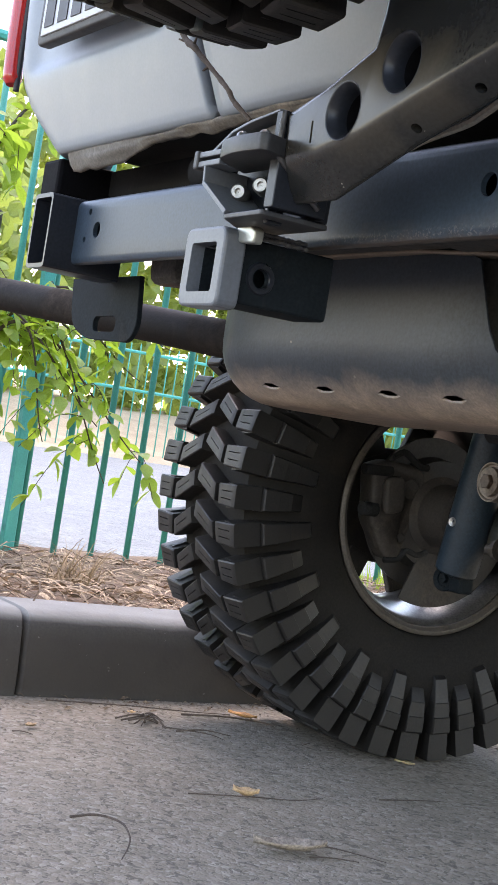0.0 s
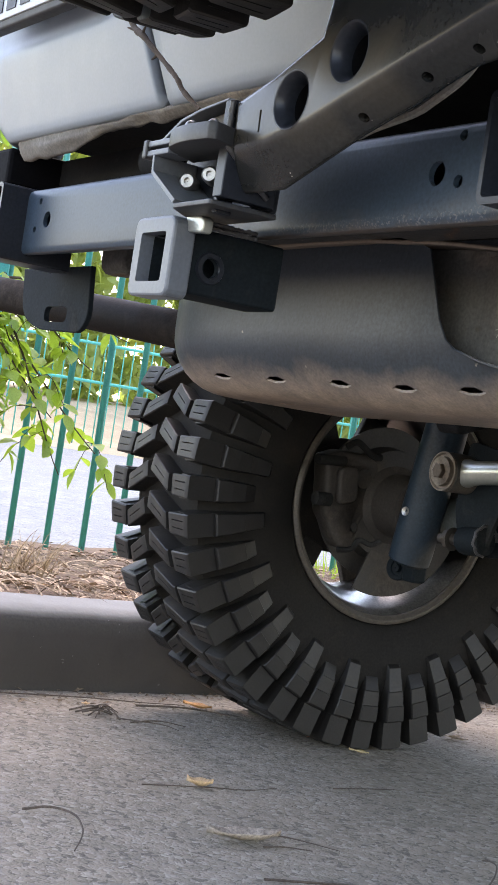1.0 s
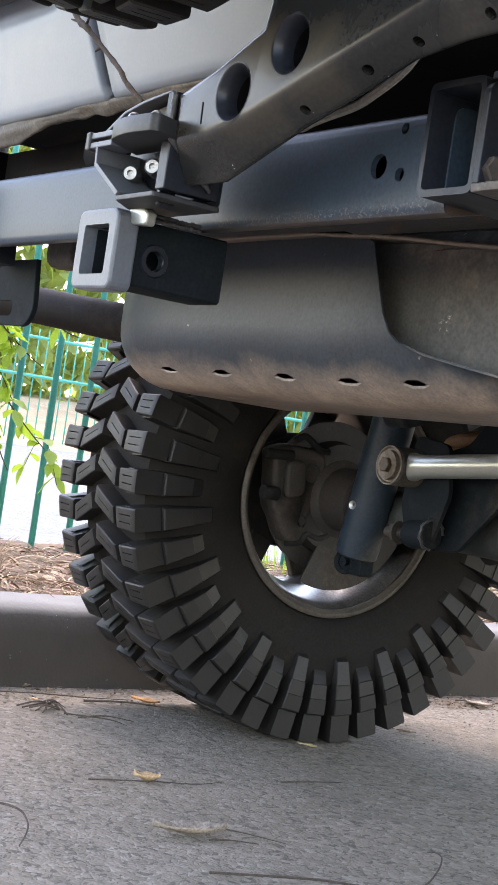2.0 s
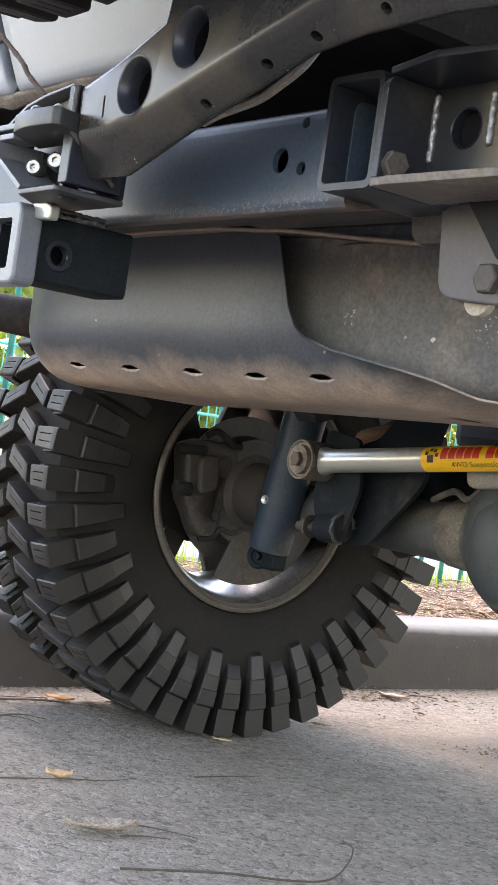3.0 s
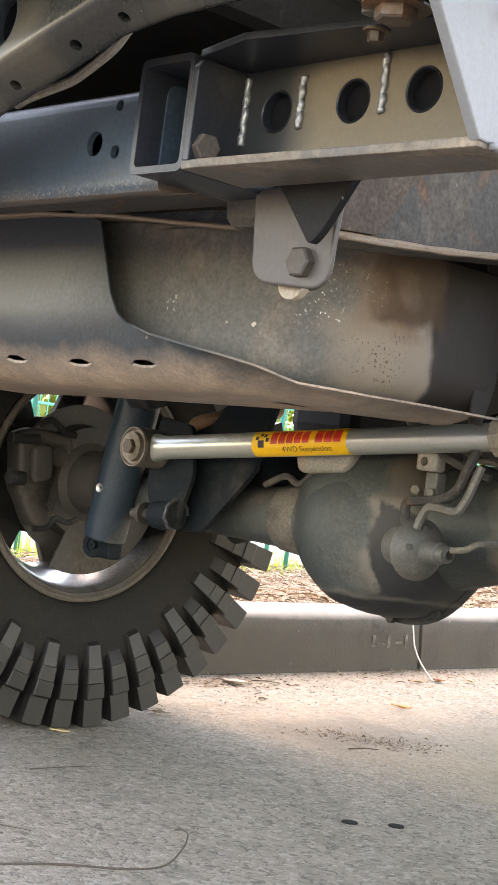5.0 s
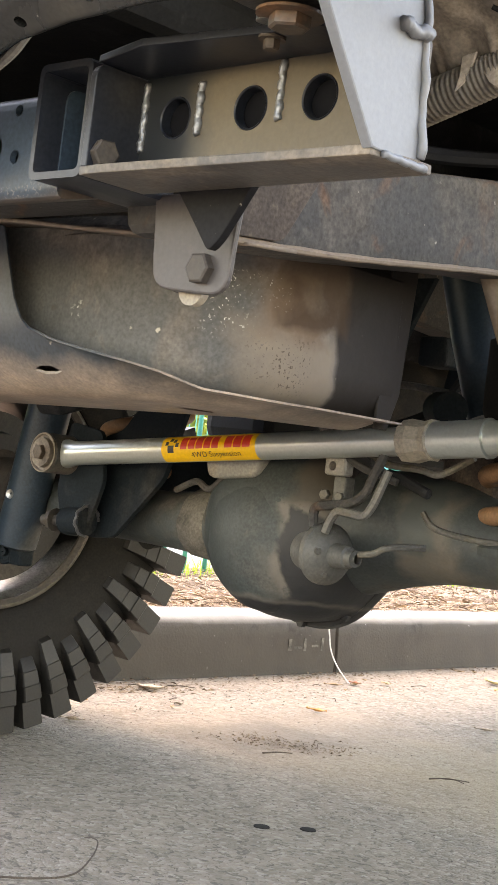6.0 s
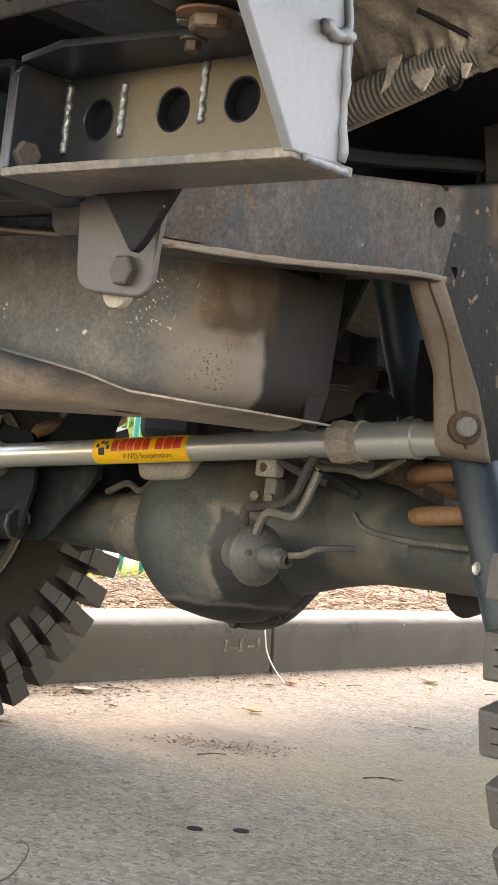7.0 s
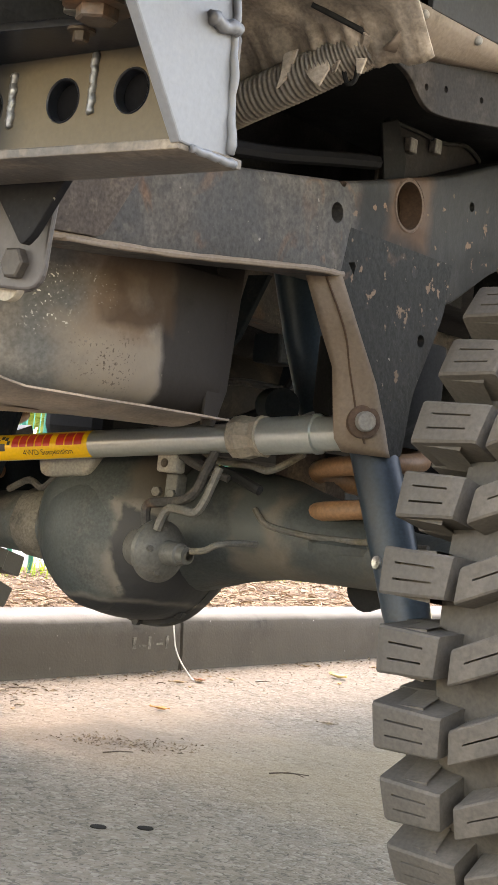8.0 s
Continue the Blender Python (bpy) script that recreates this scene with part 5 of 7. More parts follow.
cut(guard, bm)
# Black strip added behind the slots so they read dark
bm = bm_new()
box(bm, -0.36, 0.11, -0.605, -0.57, 0.582, 0.61)
part("slot_backing", bm, M_JET, guard, "added black backing that darkens the guard slots")
guard.data.shade_smooth()
guard.data.set_sharp_from_angle(angle=radians(50))


def tank_shell(x0, r0, x1, r1, y, y_end, z0, z1, round_low, name, parent, label=""):
    bm = bm_new()
    rings = []
    for (px, py), (nx, ny) in plan_path(x0, r0, x1, r1, y, y_end, 16):
        ring = [(0.06, z1), (0.012, z1 - 0.004), (0.0, z1 - 0.016)]
        ring += [(0.0, z1 + (z0 + round_low - z1) * j / 4) for j in range(1, 5)]
        for j in range(1, 9):
            w = math.pi / 2 * j / 8
            ring.append((round_low * (1 - math.cos(w)), z0 + round_low * (1 - math.sin(w))))
        ring.append((round_low + 0.06, z0))
        rings.append([bm.verts.new((px - nx * d, py - ny * d + 0.003 * noise.noise((px * 8, z * 8, 1)), z)) for d, z in ring])
    for a, b in zip(rings, rings[1:]):
        for j in range(len(a) - 1):
            bm.faces.new((a[j], b[j], b[j + 1], a[j + 1]))
    bm.faces.new([r[0] for r in rings])
    bm.faces.new([r[-1] for r in rings])
    bm.faces.new(rings[0])
    bm.faces.new(rings[-1])
    bmesh.ops.recalc_face_normals(bm, faces=bm.faces)
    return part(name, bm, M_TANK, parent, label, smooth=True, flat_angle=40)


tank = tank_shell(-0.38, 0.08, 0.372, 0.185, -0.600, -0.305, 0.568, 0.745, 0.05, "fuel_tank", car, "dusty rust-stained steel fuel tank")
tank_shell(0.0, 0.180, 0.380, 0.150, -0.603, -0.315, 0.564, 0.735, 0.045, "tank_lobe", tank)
bm = bm_new()
prism(bm, [(-0.335, 0.745), (-0.290, 0.745), (-0.300, 0.60), (-0.315, 0.560), (-0.335, 0.560)], YZ(0.374), 0.004, 0.001)
part("tank_flange", bm, M_TANK, tank)

# ---- springs and dampers ----
def coil(x, y, z0, z1, r, wire, turns, start=0.0):
    bm = bm_new()
    n = int(turns * 28)
    sweep(bm, [(x + r * math.cos(start + 2 * math.pi * k / 28), y + r * math.sin(start + 2 * math.pi * k / 28), z0 + (z1 - z0) * k / n) for k in range(n + 1)], wire, 12)
    return part("coil_spring", bm, M_COIL, car, "tan painted coil spring", smooth=True)


coil(0.362, 0.02, 0.468, 0.577, 0.064, 0.0125, 2.0, 2.87)
coil(-0.40, 0.05, 0.47, 0.80, 0.064, 0.0115, 4.0, 5.0)
bm = bm_new()
lathe(bm, [(-0.03, 0.058), (0.0, 0.075), (0.012, 0.08), (0.10, 0.08)], (0.362, 0.02, 0.600), (0, 0, 1), 32)
part("spring_tower", bm, M_DARK, car, "dark upper spring tower", smooth=True)


def damper(p0, p1, r, eye, eye_r):
    bm = bm_new()
    p0, p1 = Vector(p0), Vector(p1)
    d = (p1 - p0).normalized()
    sweep(bm, [p0, p0 + d * 0.004, p0 + d * 0.02, p1], [r * 0.8, r * 0.97, r, r], 28)
    ob = part("shock_absorber", bm, M_SHOCK, car, "dark blue shock absorber body", smooth=True)
    bm = bm_new()
    e = p0 + Vector(eye)
    lathe(bm, [(-0.03, 0.004), (-0.03, eye_r), (0.0, eye_r), (0.002, eye_r * 0.9), (0.0, eye_r * 0.62), (-0.003, eye_r * 0.58), (-0.003, eye_r * 0.34), (0.006, eye_r * 0.30), (0.006, 0.001)], e, (0.35, -0.93, 0), 28)
    part("shock_eye", bm, M_TEAL, ob, smooth=True)
    bm = bm_new()
    box(bm, e.x + eye_r * 0.6, e.x + eye_r * 0.6 + 0.030, e.y, e.y + 0.030, e.z - eye_r * 0.9, e.z + eye_r * 0.8, 0.005)
    part("shock_clevis", bm, M_TEAL, ob)
    return ob


sh_r = damper((0.522, -0.110, 0.365), (0.388, -0.098, 0.70), 0.0275, (0.012, 0.0, -0.012), 0.016)
sh_l = damper((-0.563, -0.06, 0.335), (-0.497, -0.06, 0.66), 0.0355, (-0.026, 0.0, -0.012), 0.021)
bm = bm_new()
lathe(bm, [(-0.0, 0.001), (0.001, 0.0075), (-0.003, 0.008)], (-0.546, -0.0955, 0.420), (0.2, -1, 0.05), 20)
part("shock_badge", bm, M_STEELW, sh_l, "small round white badge", smooth=True)
bm = bm_new()
lathe(bm, [(-0.0, 0.001), (0.001, 0.0075), (-0.004, 0.008)], (0.485, -0.1345, 0.432), (-0.35, -0.93, 0.05), 20)
part("shock_badge", bm, M_STEELW, sh_r, "small round white badge", smooth=True)

# arms and far undercarriage
for x in (-0.36, 0.36):
    bm = bm_new()
    sweep(bm, [(x, 0.04, 0.385), (x * 1.02, 0.5, 0.47), (x * 1.05, 1.15, 0.58)], 0.026, 16)
    part("trailing_arm", bm, M_DARK, car, "dark trailing arm", smooth=True)
bm = bm_new()
sweep(bm, [(0.10, 0.14, 0.47), (0.05, 0.8, 0.56), (0.0, 1.6, 0.62)], 0.035, 18)
part("drive_shaft", bm, M_DARK, car, "dark drive shaft", smooth=True)
bm = bm_new()
box(bm, -0.42, 0.42, 1.1, 1.25, 0.56, 0.78, 0.02)
part("gearbox_member", bm, M_DARK, car, "dark gearbox crossmember")
bm = bm_new()
sweep(bm, [(-0.36, 0.45, 0.66), (-0.36, 0.5, 0.66), (-0.36, 1.05, 0.66), (-0.36, 1.1, 0.66)], [0.05, 0.09, 0.09, 0.05], 24)
part("muffler", bm, M_PIPE, car, "dusty muffler", smooth=True)
bm = bm_new()
box(bm, -0.84, -0.66, 0.60, 2.6, 0.56, 1.0, 0.03)
part("far_sill", bm, M_DARK, car, "dark body sill")
bm = bm_new()
box(bm, -0.64, -0.50, -0.45, 0.55, 0.76, 1.0, 0.03)
part("inner_arch", bm, M_DARK, car, "dark inner wheel arch")
bm = bm_new()
prism(bm, rounded([(-0.30, 0.80), (-0.22, 0.66), (-0.14, 0.55), (-0.05, 0.58), (-0.02, 0.80)], 0.01, 3), YZ(-0.44), 0.05, 0.003)
part("far_mount", bm, M_DARK, car, "dark pressed mount")
bm = bm_new()
prism(bm, rounded([(0.012, 0.735), (0.062, 0.735), (0.066, 0.690), (0.012, 0.690)], 0.008, 3), XZ(0.20), 0.05, 0.004)
part("relay_box", bm, M_TEAL, car, "grey box on the chassis")
bm = bm_new()
prism(bm, [(0.020, 0.815), (0.058, 0.815), (0.012, 0.72), (-0.008, 0.70)], XZ(0.16), 0.012, 0.002)
part("stay_bar", bm, M_TEAL, car, "grey slanting stay")
bm = bm_new()
prism(bm, rounded([(-0.02, 0.62), (0.04, 0.615), (0.055, 0.70), (0.0, 0.71)], 0.01, 3), XZ(0.30), 0.05, 0.004)
part("valve_block", bm, M_TEAL, car, "grey valve body")
line([(-0.1, 0.25, 0.585), (0.02, 0.25, 0.63), (0.08, 0.25, 0.71), (0.10, 0.25, 0.8)], 0.008, M_DARK, "hose", parent=car)
line([(-0.2, 0.2, 0.62), (-0.05, 0.22, 0.66), (0.05, 0.25, 0.655), (0.09, 0.28, 0.66)], 0.006, M_RAIL, "hose", parent=car)
bm = bm_new()
sweep(bm, [(0.150, 0.10, 0.83), (0.185, 0.10, 0.72), (0.222, 0.10, 0.61)], [0.034, 0.034, 0.03], 20)
part("upper_arm", bm, M_SHOCK, car, "dark suspension link", smooth=True)
bm = bm_new()
rod(bm, (0.175, 0.05, 0.615), (0.215, 0.02, 0.613), 0.024, seg=24)
part("link_bush", bm, M_TEAL, car, "dusty bush", smooth=True)

# ---- swing arm of the spare wheel carrier ----
ARM = [  # lower edge, crease and top, each (x, z), from the latch outwards
    ((0.128, 0.7155), (0.150, 0.757), (0.145, 0.800)),
    ((0.205, 0.7155), (0.206, 0.754), (0.205, 0.817)),
    ((0.246, 0.7300), (0.269, 0.764), (0.272, 0.843)),
    ((0.314, 0.7540), (0.337, 0.783), (0.278, 0.870)),
    ((0.385, 0.7740), (0.398, 0.800), (0.285, 0.930)),
    ((0.447, 0.7940), (0.445, 0.813), (0.295, 1.12)),
    ((0.506, 0.8010), (0.490, 0.826), (0.40, 1.12)),
    ((0.595, 0.8030), (0.580, 0.838), (0.55, 1.12)),
    ((0.709, 0.7965), (0.720, 0.842), (0.72, 1.12)),
    ((0.960, 0.7965), (0.960, 0.845), (0.96, 1.12)),
]
AY = -0.93
bm = bm_new()
rings = []
for lo, ri, to in ARM:
    rings.append([bm.verts.new(v) for v in ((to[0], AY, to[1]), (ri[0], AY, ri[1]), (lo[0], AY + 0.030, lo[1]), (lo[0], AY + 0.050, lo[1] + 0.035), (to[0], AY + 0.080, to[1]))])
for a, b in zip(rings, rings[1:]):
    for k in range(5):
        bm.faces.new((a[k], a[(k + 1) % 5], b[(k + 1) % 5], b[k]))
bm.faces.new(rings[0])
bm.faces.new(rings[-1])
bmesh.ops.recalc_face_normals(bm, faces=bm.faces)
es = [e for e in bm.edges if abs((e.verts[0].co - e.verts[1].co).x) > 0.001 and len(e.link_faces) == 2 and e.calc_face_angle(0) > 0.35]
bmesh.ops.bevel(bm, geom=es, offset=0.009, segments=5, profile=0.5, affect="EDGES", clamp_overlap=True)
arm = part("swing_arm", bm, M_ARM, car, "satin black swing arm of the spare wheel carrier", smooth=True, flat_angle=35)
bm = bm_new()
for x, z in ((0.241, 0.790), (0.3185, 0.821)):
    rod(bm, (x, AY - 0.03, z), (x, AY + 0.06, z), 0.0265, seg=40)
prism(bm, [(0.1935, 0.766), (0.1965, 0.766), (0.1955, 0.786), (0.1925, 0.786)], XZ(AY - 0.03), 0.05)
cut(arm, bm)
bm = bm_new()
for x, y, z in ((0.330, 0.016, 0.768), (0.408, 0.016, 0.792), (0.465, 0.016, 0.806), (0.540, 0.016, 0.815)):
    rod(bm, (x, AY + y - 0.012, z - 0.012), (x, AY + y + 0.012, z + 0.012), 0.005, seg=16)
cut(arm, bm)
for x, z in ((0.241, 0.790), (0.3185, 0.821)):
    bm = bm_new()
    lathe(bm, [(0.0012, 0.0269), (0.0004, 0.0262), (0.0022, 0.0246), (0.0060, 0.0222), (0.0105, 0.0205), (0.016, 0.0198), (0.019, 0.0198)], (x, AY - 0.001, z), (0, 1, 0), 40)
    part("hole_rim", bm, M_BLACK, arm, "rolled hole edge", smooth=True, flat_angle=180)
    # Black liner added so the hole's shaded depth reads dark
    bm = bm_new()
    lathe(bm, [(0.019, 0.0198), (0.058, 0.0198), (0.058, 0.001)], (x, AY - 0.001, z), (0, 1, 0), 40)
    part("hole_liner", bm, M_JET, arm, "added black liner that darkens the hole", smooth=True)
line([(0.43, -0.85, 0.850), (0.405, -0.85, 0.838), (0.389, -0.85, 0.828), (0.369, -0.85, 0.812), (0.334, -0.85, 0.797), (0.311, -0.85, 0.790), (0.259, -0.85, 0.783), (0.23, -0.845, 0.780)], 0.0042, M_PRIMERD, "loose_wire", "grey wire", arm)

bm = bm_new()
sweep(bm, [(0.1445 + 0.0005 * math.sin(k * 1.3), AY - 0.001 + (0.0 if k < 16 else 0.0035 * (k - 15)), 0.800 - 0.0027 * k) for k in range(31)], [0.0030 + 0.0008 * noise.noise((k * 0.7, 2, 5)) for k in range(31)], 8)
part("weld_bead", bm, M_WELDD, arm, "painted weld bead", smooth=True, flat_angle=180)
bm = bm_new()
prism(bm, rounded([(0.126, 0.712), (0.142, 0.712), (0.142, 0.803), (0.126, 0.803)], 0.002, 2), XZ(AY + 0.002), 0.06, 0.001)
part("arm_end_plate", bm, M_BLACK, arm, "black end plate")

# ---- latch at the arm's end ----
bm = bm_new()
prism(bm, rounded([(0.020, 0.712), (0.128, 0.710), (0.132, 0.80), (0.04, 0.80), (0.0, 0.785), (-0.02, 0.752), (-0.015, 0.742)], 0.004, 3), XZ(-0.885), 0.03, 0.002)
latch = part("arm_latch", bm, M_BLACK, car, "black steel over-centre latch with two bolts")
# angled side of the housing and its floor
bm = bm_new()
prism(bm, [(0.009, 0.760), (0.011, 0.741), (0.064, 0.7085), (0.068, 0.712), (0.015, 0.744), (0.013, 0.760)], XZ(-0.935), 0.05, 0.0006)
part("latch_side", bm, M_COLLAR, latch)
bm = bm_new()
prism(bm, rounded([(0.064, -0.934), (0.138, -0.936), (0.138, -0.86), (0.02, -0.86), (0.03, -0.90)], 0.004, 3), lambda u, v, d: Vector((u, v, 0.7035 + d)), 0.005, 0.001)
part("latch_floor", bm, M_BARE, latch, "grey latch floor")
# lever: a thick block with a slanted front
bm = bm_new()
LEV = [(0.030, -0.900), (0.066, -0.952), (0.110, -0.962), (0.156, -0.958), (0.160, -0.952), (0.150, -0.925), (0.12, -0.90)]
prism(bm, rounded(LEV, [0.003, 0.016, 0.02, 0.004, 0.004, 0.004, 0.004], 4), lambda u, v, d: Vector((u, v, 0.7575 + 0.05 * max(0.0, 0.09 - u) * 0.2 + d)), 0.0165, 0.0022, 3)
part("latch_lever", bm, M_BARE, latch, "black latch lever", smooth=True, flat_angle=35)
for z in (0.772, 0.7625):
    bm = bm_new()
    box(bm, -0.008, 0.040, -0.935, -0.905, z - 0.003, z + 0.003, 0.001)
    part("latch_fork", bm, M_COLLAR, latch)
bm = bm_new()
box(bm, -0.012, -0.003, -0.937, -0.903, 0.7575, 0.7765, 0.002)
part("fork_pin", bm, M_BARE, latch)
# bent strap over the lever and the upright post
bm = bm_new()
prism(bm, [(-0.022, 0.780), (0.020, 0.8000), (0.055, 0.8065), (0.108, 0.8115), (0.108, 0.8090), (0.055, 0.8035), (0.022, 0.7970), (-0.019, 0.7775)], XZ(-0.915), 0.03, 0.0008)
part("latch_strap", bm, M_COLLAR, latch, "bent steel strap")
bm = bm_new()
prism(bm, [(0.020, 0.785), (0.098, 0.790), (0.098, 0.806), (0.05, 0.8000), (0.020, 0.794)], XZ(-0.900), 0.006, 0.001)
part("strap_web", bm, M_FLANGE, latch)
bm = bm_new()
prism(bm, rounded([(-0.918, 0.700), (-0.900, 0.700), (-0.900, 0.805), (-0.918, 0.805)], 0.002, 2), YZ(0.112), 0.007, 0.0015)
part("latch_post", bm, M_BLACK, latch)
for x, z in ((0.037, 0.737), (0.079, 0.7405)):
    bm = bm_new()
    lathe(bm, [(0.012, 0.0085), (-0.006, 0.0085), (-0.009, 0.0065), (-0.009, 0.0033), (-0.005, 0.0033), (-0.005, 0.0005)], (x, -0.905, z), (-0.72, 0.69, 0), 24)
    part("cap_bolt", bm, M_STEELW, latch, "bright socket-head bolt", smooth=True)
for x, z in ((0.070, 0.784), (0.113, 0.781)):
    bm = bm_new()
    bmesh.ops.create_icosphere(bm, subdivisions=3, radius=0.0062, matrix=Matrix.Translation((x, -0.93, z)))
    part("dome_nut", bm, M_STEELW, latch, "bright dome nut", smooth=True)

# ---- bracket at the bar's near end ----
BY = -0.790
bm = bm_new()
prism(bm, rounded([(0.472, 0.714), (0.748, 0.714), (0.748, 0.799), (0.472, 0.799)], 0.004, 2), XZ(BY), 0.008)
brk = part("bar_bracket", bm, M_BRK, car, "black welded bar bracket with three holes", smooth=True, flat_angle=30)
bm = bm_new()
for x, z in ((0.510, 0.763), (0.591, 0.764), (0.659, 0.766)):
    rod(bm, (x, BY - 0.02, z), (x, BY + 0.03, z), 0.0156, seg=36)
cut(brk, bm)
for x, z in ((0.510, 0.763), (0.591, 0.764), (0.659, 0.766)):
    bm = bm_new()
    lathe(bm, [(0.0005, 0.0174), (-0.001, 0.0165), (0.0, 0.0154), (0.009, 0.0152)], (x, BY, z), (0, 1, 0), 36)
    part("hole_edge", bm, M_BLACK, brk, smooth=True)
bm = bm_new()
prism(bm, [(0.470, -0.846), (0.490, -0.848), (0.752, -0.838), (0.756, -0.778), (0.47, -0.778)], lambda u, v, d: Vector((u, v, 0.707 + d)), 0.007, 0.001)
part("lower_flange", bm, M_FLANGE, brk, "dusty lower flange")
bm = bm_new()
prism(bm, [(0.468, -0.838), (0.535, -0.855), (0.64, -0.842), (0.745, -0.836), (0.745, -0.78), (0.468, -0.78)], lambda u, v, d: Vector((u, v, 0.7975 + d)), 0.006, 0.001)
part("upper_flange", bm, M_BLACK, brk)
bm = bm_new()
prism(bm, rounded([(-0.782, 0.708), (-0.842, 0.712), (-0.842, 0.79), (-0.836, 0.7965), (-0.782, 0.7965)], 0.004, 2), YZ(0.465), 0.007, 0.001)
part("end_cheek", bm, M_BLACK, brk)
bm = bm_new()
prism(bm, [(-0.787, 0.708), (-0.839, 0.711), (-0.894, 0.785), (-1.03, 0.98), (-0.82, 1.02)], YZ(0.745), 0.009, 0.0015)
plate = part("side_plate", bm, M_PRIMER, brk, "bare grey primed steel side plate")

# Black sheet added behind the holes to stand for their dark depth
bm = bm_new()
box(bm, 0.474, 0.742, BY + 0.0095, BY + 0.0115, 0.7145, 0.7970)
part("hole_backing", bm, M_JET, brk, "added black sheet that darkens the bracket holes")


def bead(pts, r, name="weld_bead", material=None, parent=None, label="bright weld bead"):
    bm = bm_new()
    sweep(bm, pts, [r * (0.95 + 0.10 * (k % 2) + 0.35 * noise.noise((k * 0.45, r * 900, pts[0][0] * 40))) for k in range(len(pts))], 8)
    return part(name, bm, material or M_WELD, parent or brk, label, smooth=True, flat_angle=180)


for x, za, zb in ((0.474, 0.793, 0.738), (0.537, 0.788, 0.747), (0.621, 0.796, 0.752)):
    n = 24
    bead([(x + 0.0006 * math.sin(k * 1.1), BY - 0.0005, za + (zb - za) * k / n) for k in range(n + 1)], 0.0032)
bead([(0.755 + 0.001 * math.sin(k), -0.7895 - 0.0007 * k - 0.0006 * math.cos(k * 2), 0.715 + 0.0065 * k) for k in range(30)], 0.0030, material=M_PRIMER)
bead([(0.756, -0.785 - 0.004 * k, 0.709 + 0.0005 * math.sin(k * 2)) for k in range(12)], 0.0026, material=M_PRIMER)
bead([(0.757, -0.797 - 0.0022 * k, 0.795 + 0.0015 * math.sin(k * 0.7)) for k in range(14)], 0.0048, material=M_PRIMER)
bead([(0.54 + 0.0048 * k, BY - 0.002, 0.7155 + 0.0008 * math.sin(k * 1.9)) for k in range(42)], 0.0024, material=M_WELDD, label="dusty weld seam")
hexbolt("bracket_bolt", (0.472, -0.828, 0.727), (1, -0.25, 0), 0.0115, 0.011, M_TABB, brk)
hexbolt("pivot_bolt", (0.690, -0.862, 0.799), (0, 0, -1), 0.0145, 0.009, M_BOLT, brk, 0.0235, "zinc bolt with a wide rusty washer")
hexbolt("small_bolt", (0.646, -0.832, 0.7975), (0, 0, -1), 0.006, 0.007, M_BOLT, brk, 0.010)
bm = bm_new()
box(bm, 0.655, 0.738, -0.905, -0.842, 0.8045, 0.816, 0.004)
part("pivot_plate", bm, M_RAIL, brk, "dark pivot plate above the bracket")
bm = bm_new()
rod(bm, (0.668, -0.862, 0.7965), (0.668, -0.862, 0.8045), 0.007, seg=20)
part("grease_cap", bm, M_STEELW, brk, "bright cap", smooth=True)

# tab below with its bolt
bm = bm_new()
prism(bm, rounded([(0.455, 0.714), (0.463, 0.637), (0.500, 0.633), (0.550, 0.629), (0.552, 0.670), (0.556, 0.712)], [0, 0.022, 0.01, 0.022, 0.01, 0], 5), XZ(-0.752), 0.006, 0.002)
tab = part("tow_tab", bm, M_TAB, car, "dusty grey steel tow tab with a bolt")
bm = bm_new()
prism(bm, rounded([(0.434, 0.714), (0.447, 0.645), (0.475, 0.634), (0.525, 0.632), (0.532, 0.712)], [0, 0.02, 0.01, 0.02, 0], 5), XZ(-0.733), 0.008, 0.0015)
part("tab_back", bm, M_TAB, tab, "dusty second plate behind the tab")
hexbolt("tab_bolt", (0.5215, -0.752, 0.651), (0, -1, 0), 0.0130, 0.008, M_TABB, tab)
bm = bm_new()
sweep(bm, [(0.500, -0.742, 0.638), (0.500, -0.734, 0.638)], 0.0145, 20)
part("tab_spacer", bm, M_CREAM, tab, "cream spacer behind the tab", smooth=True)
bm = bm_new()
prism(bm, rounded([(0.505, 0.714), (0.596, 0.716), (0.562, 0.668), (0.551, 0.659), (0.534, 0.680)], 0.006, 3), XZ(-0.778), 0.008, 0.001)
part("tab_gusset", bm, M_GUSSET, tab)

# ---- body ----
def door_y(x, z):
    y = -0.800 - 0.03 * min(1.0, max(0.0, (z - 0.875) / 0.13)) - 0.03 * max(0, z - 1.005)
    # swage: the field above a sloping line is set in
    k = 1 / (1 + math.exp(-(z - 1.0) / 0.004))
    w = 1 / (1 + math.exp(-(x + 0.80) / 0.008)) * (1 - 1 / (1 + math.exp(-(x + 0.36) / 0.008)))
    return y + 0.010 * k * w


def left_edge(z):
    pts = [(0.87, -0.765), (0.885, -0.785), (0.92, -0.830), (0.95, -0.865), (0.98, -0.885), (1.02, -0.893), (1.1, -0.90), (1.7, -0.88)]
    for (a, xa), (b, xb) in zip(pts, pts[1:]):
        if a <= z <= b:
            return xa + (xb - xa) * (z - a) / (b - a)
    return -0.765


def gap_x(z):
    return -0.243 - 0.36 * (z - 0.876)


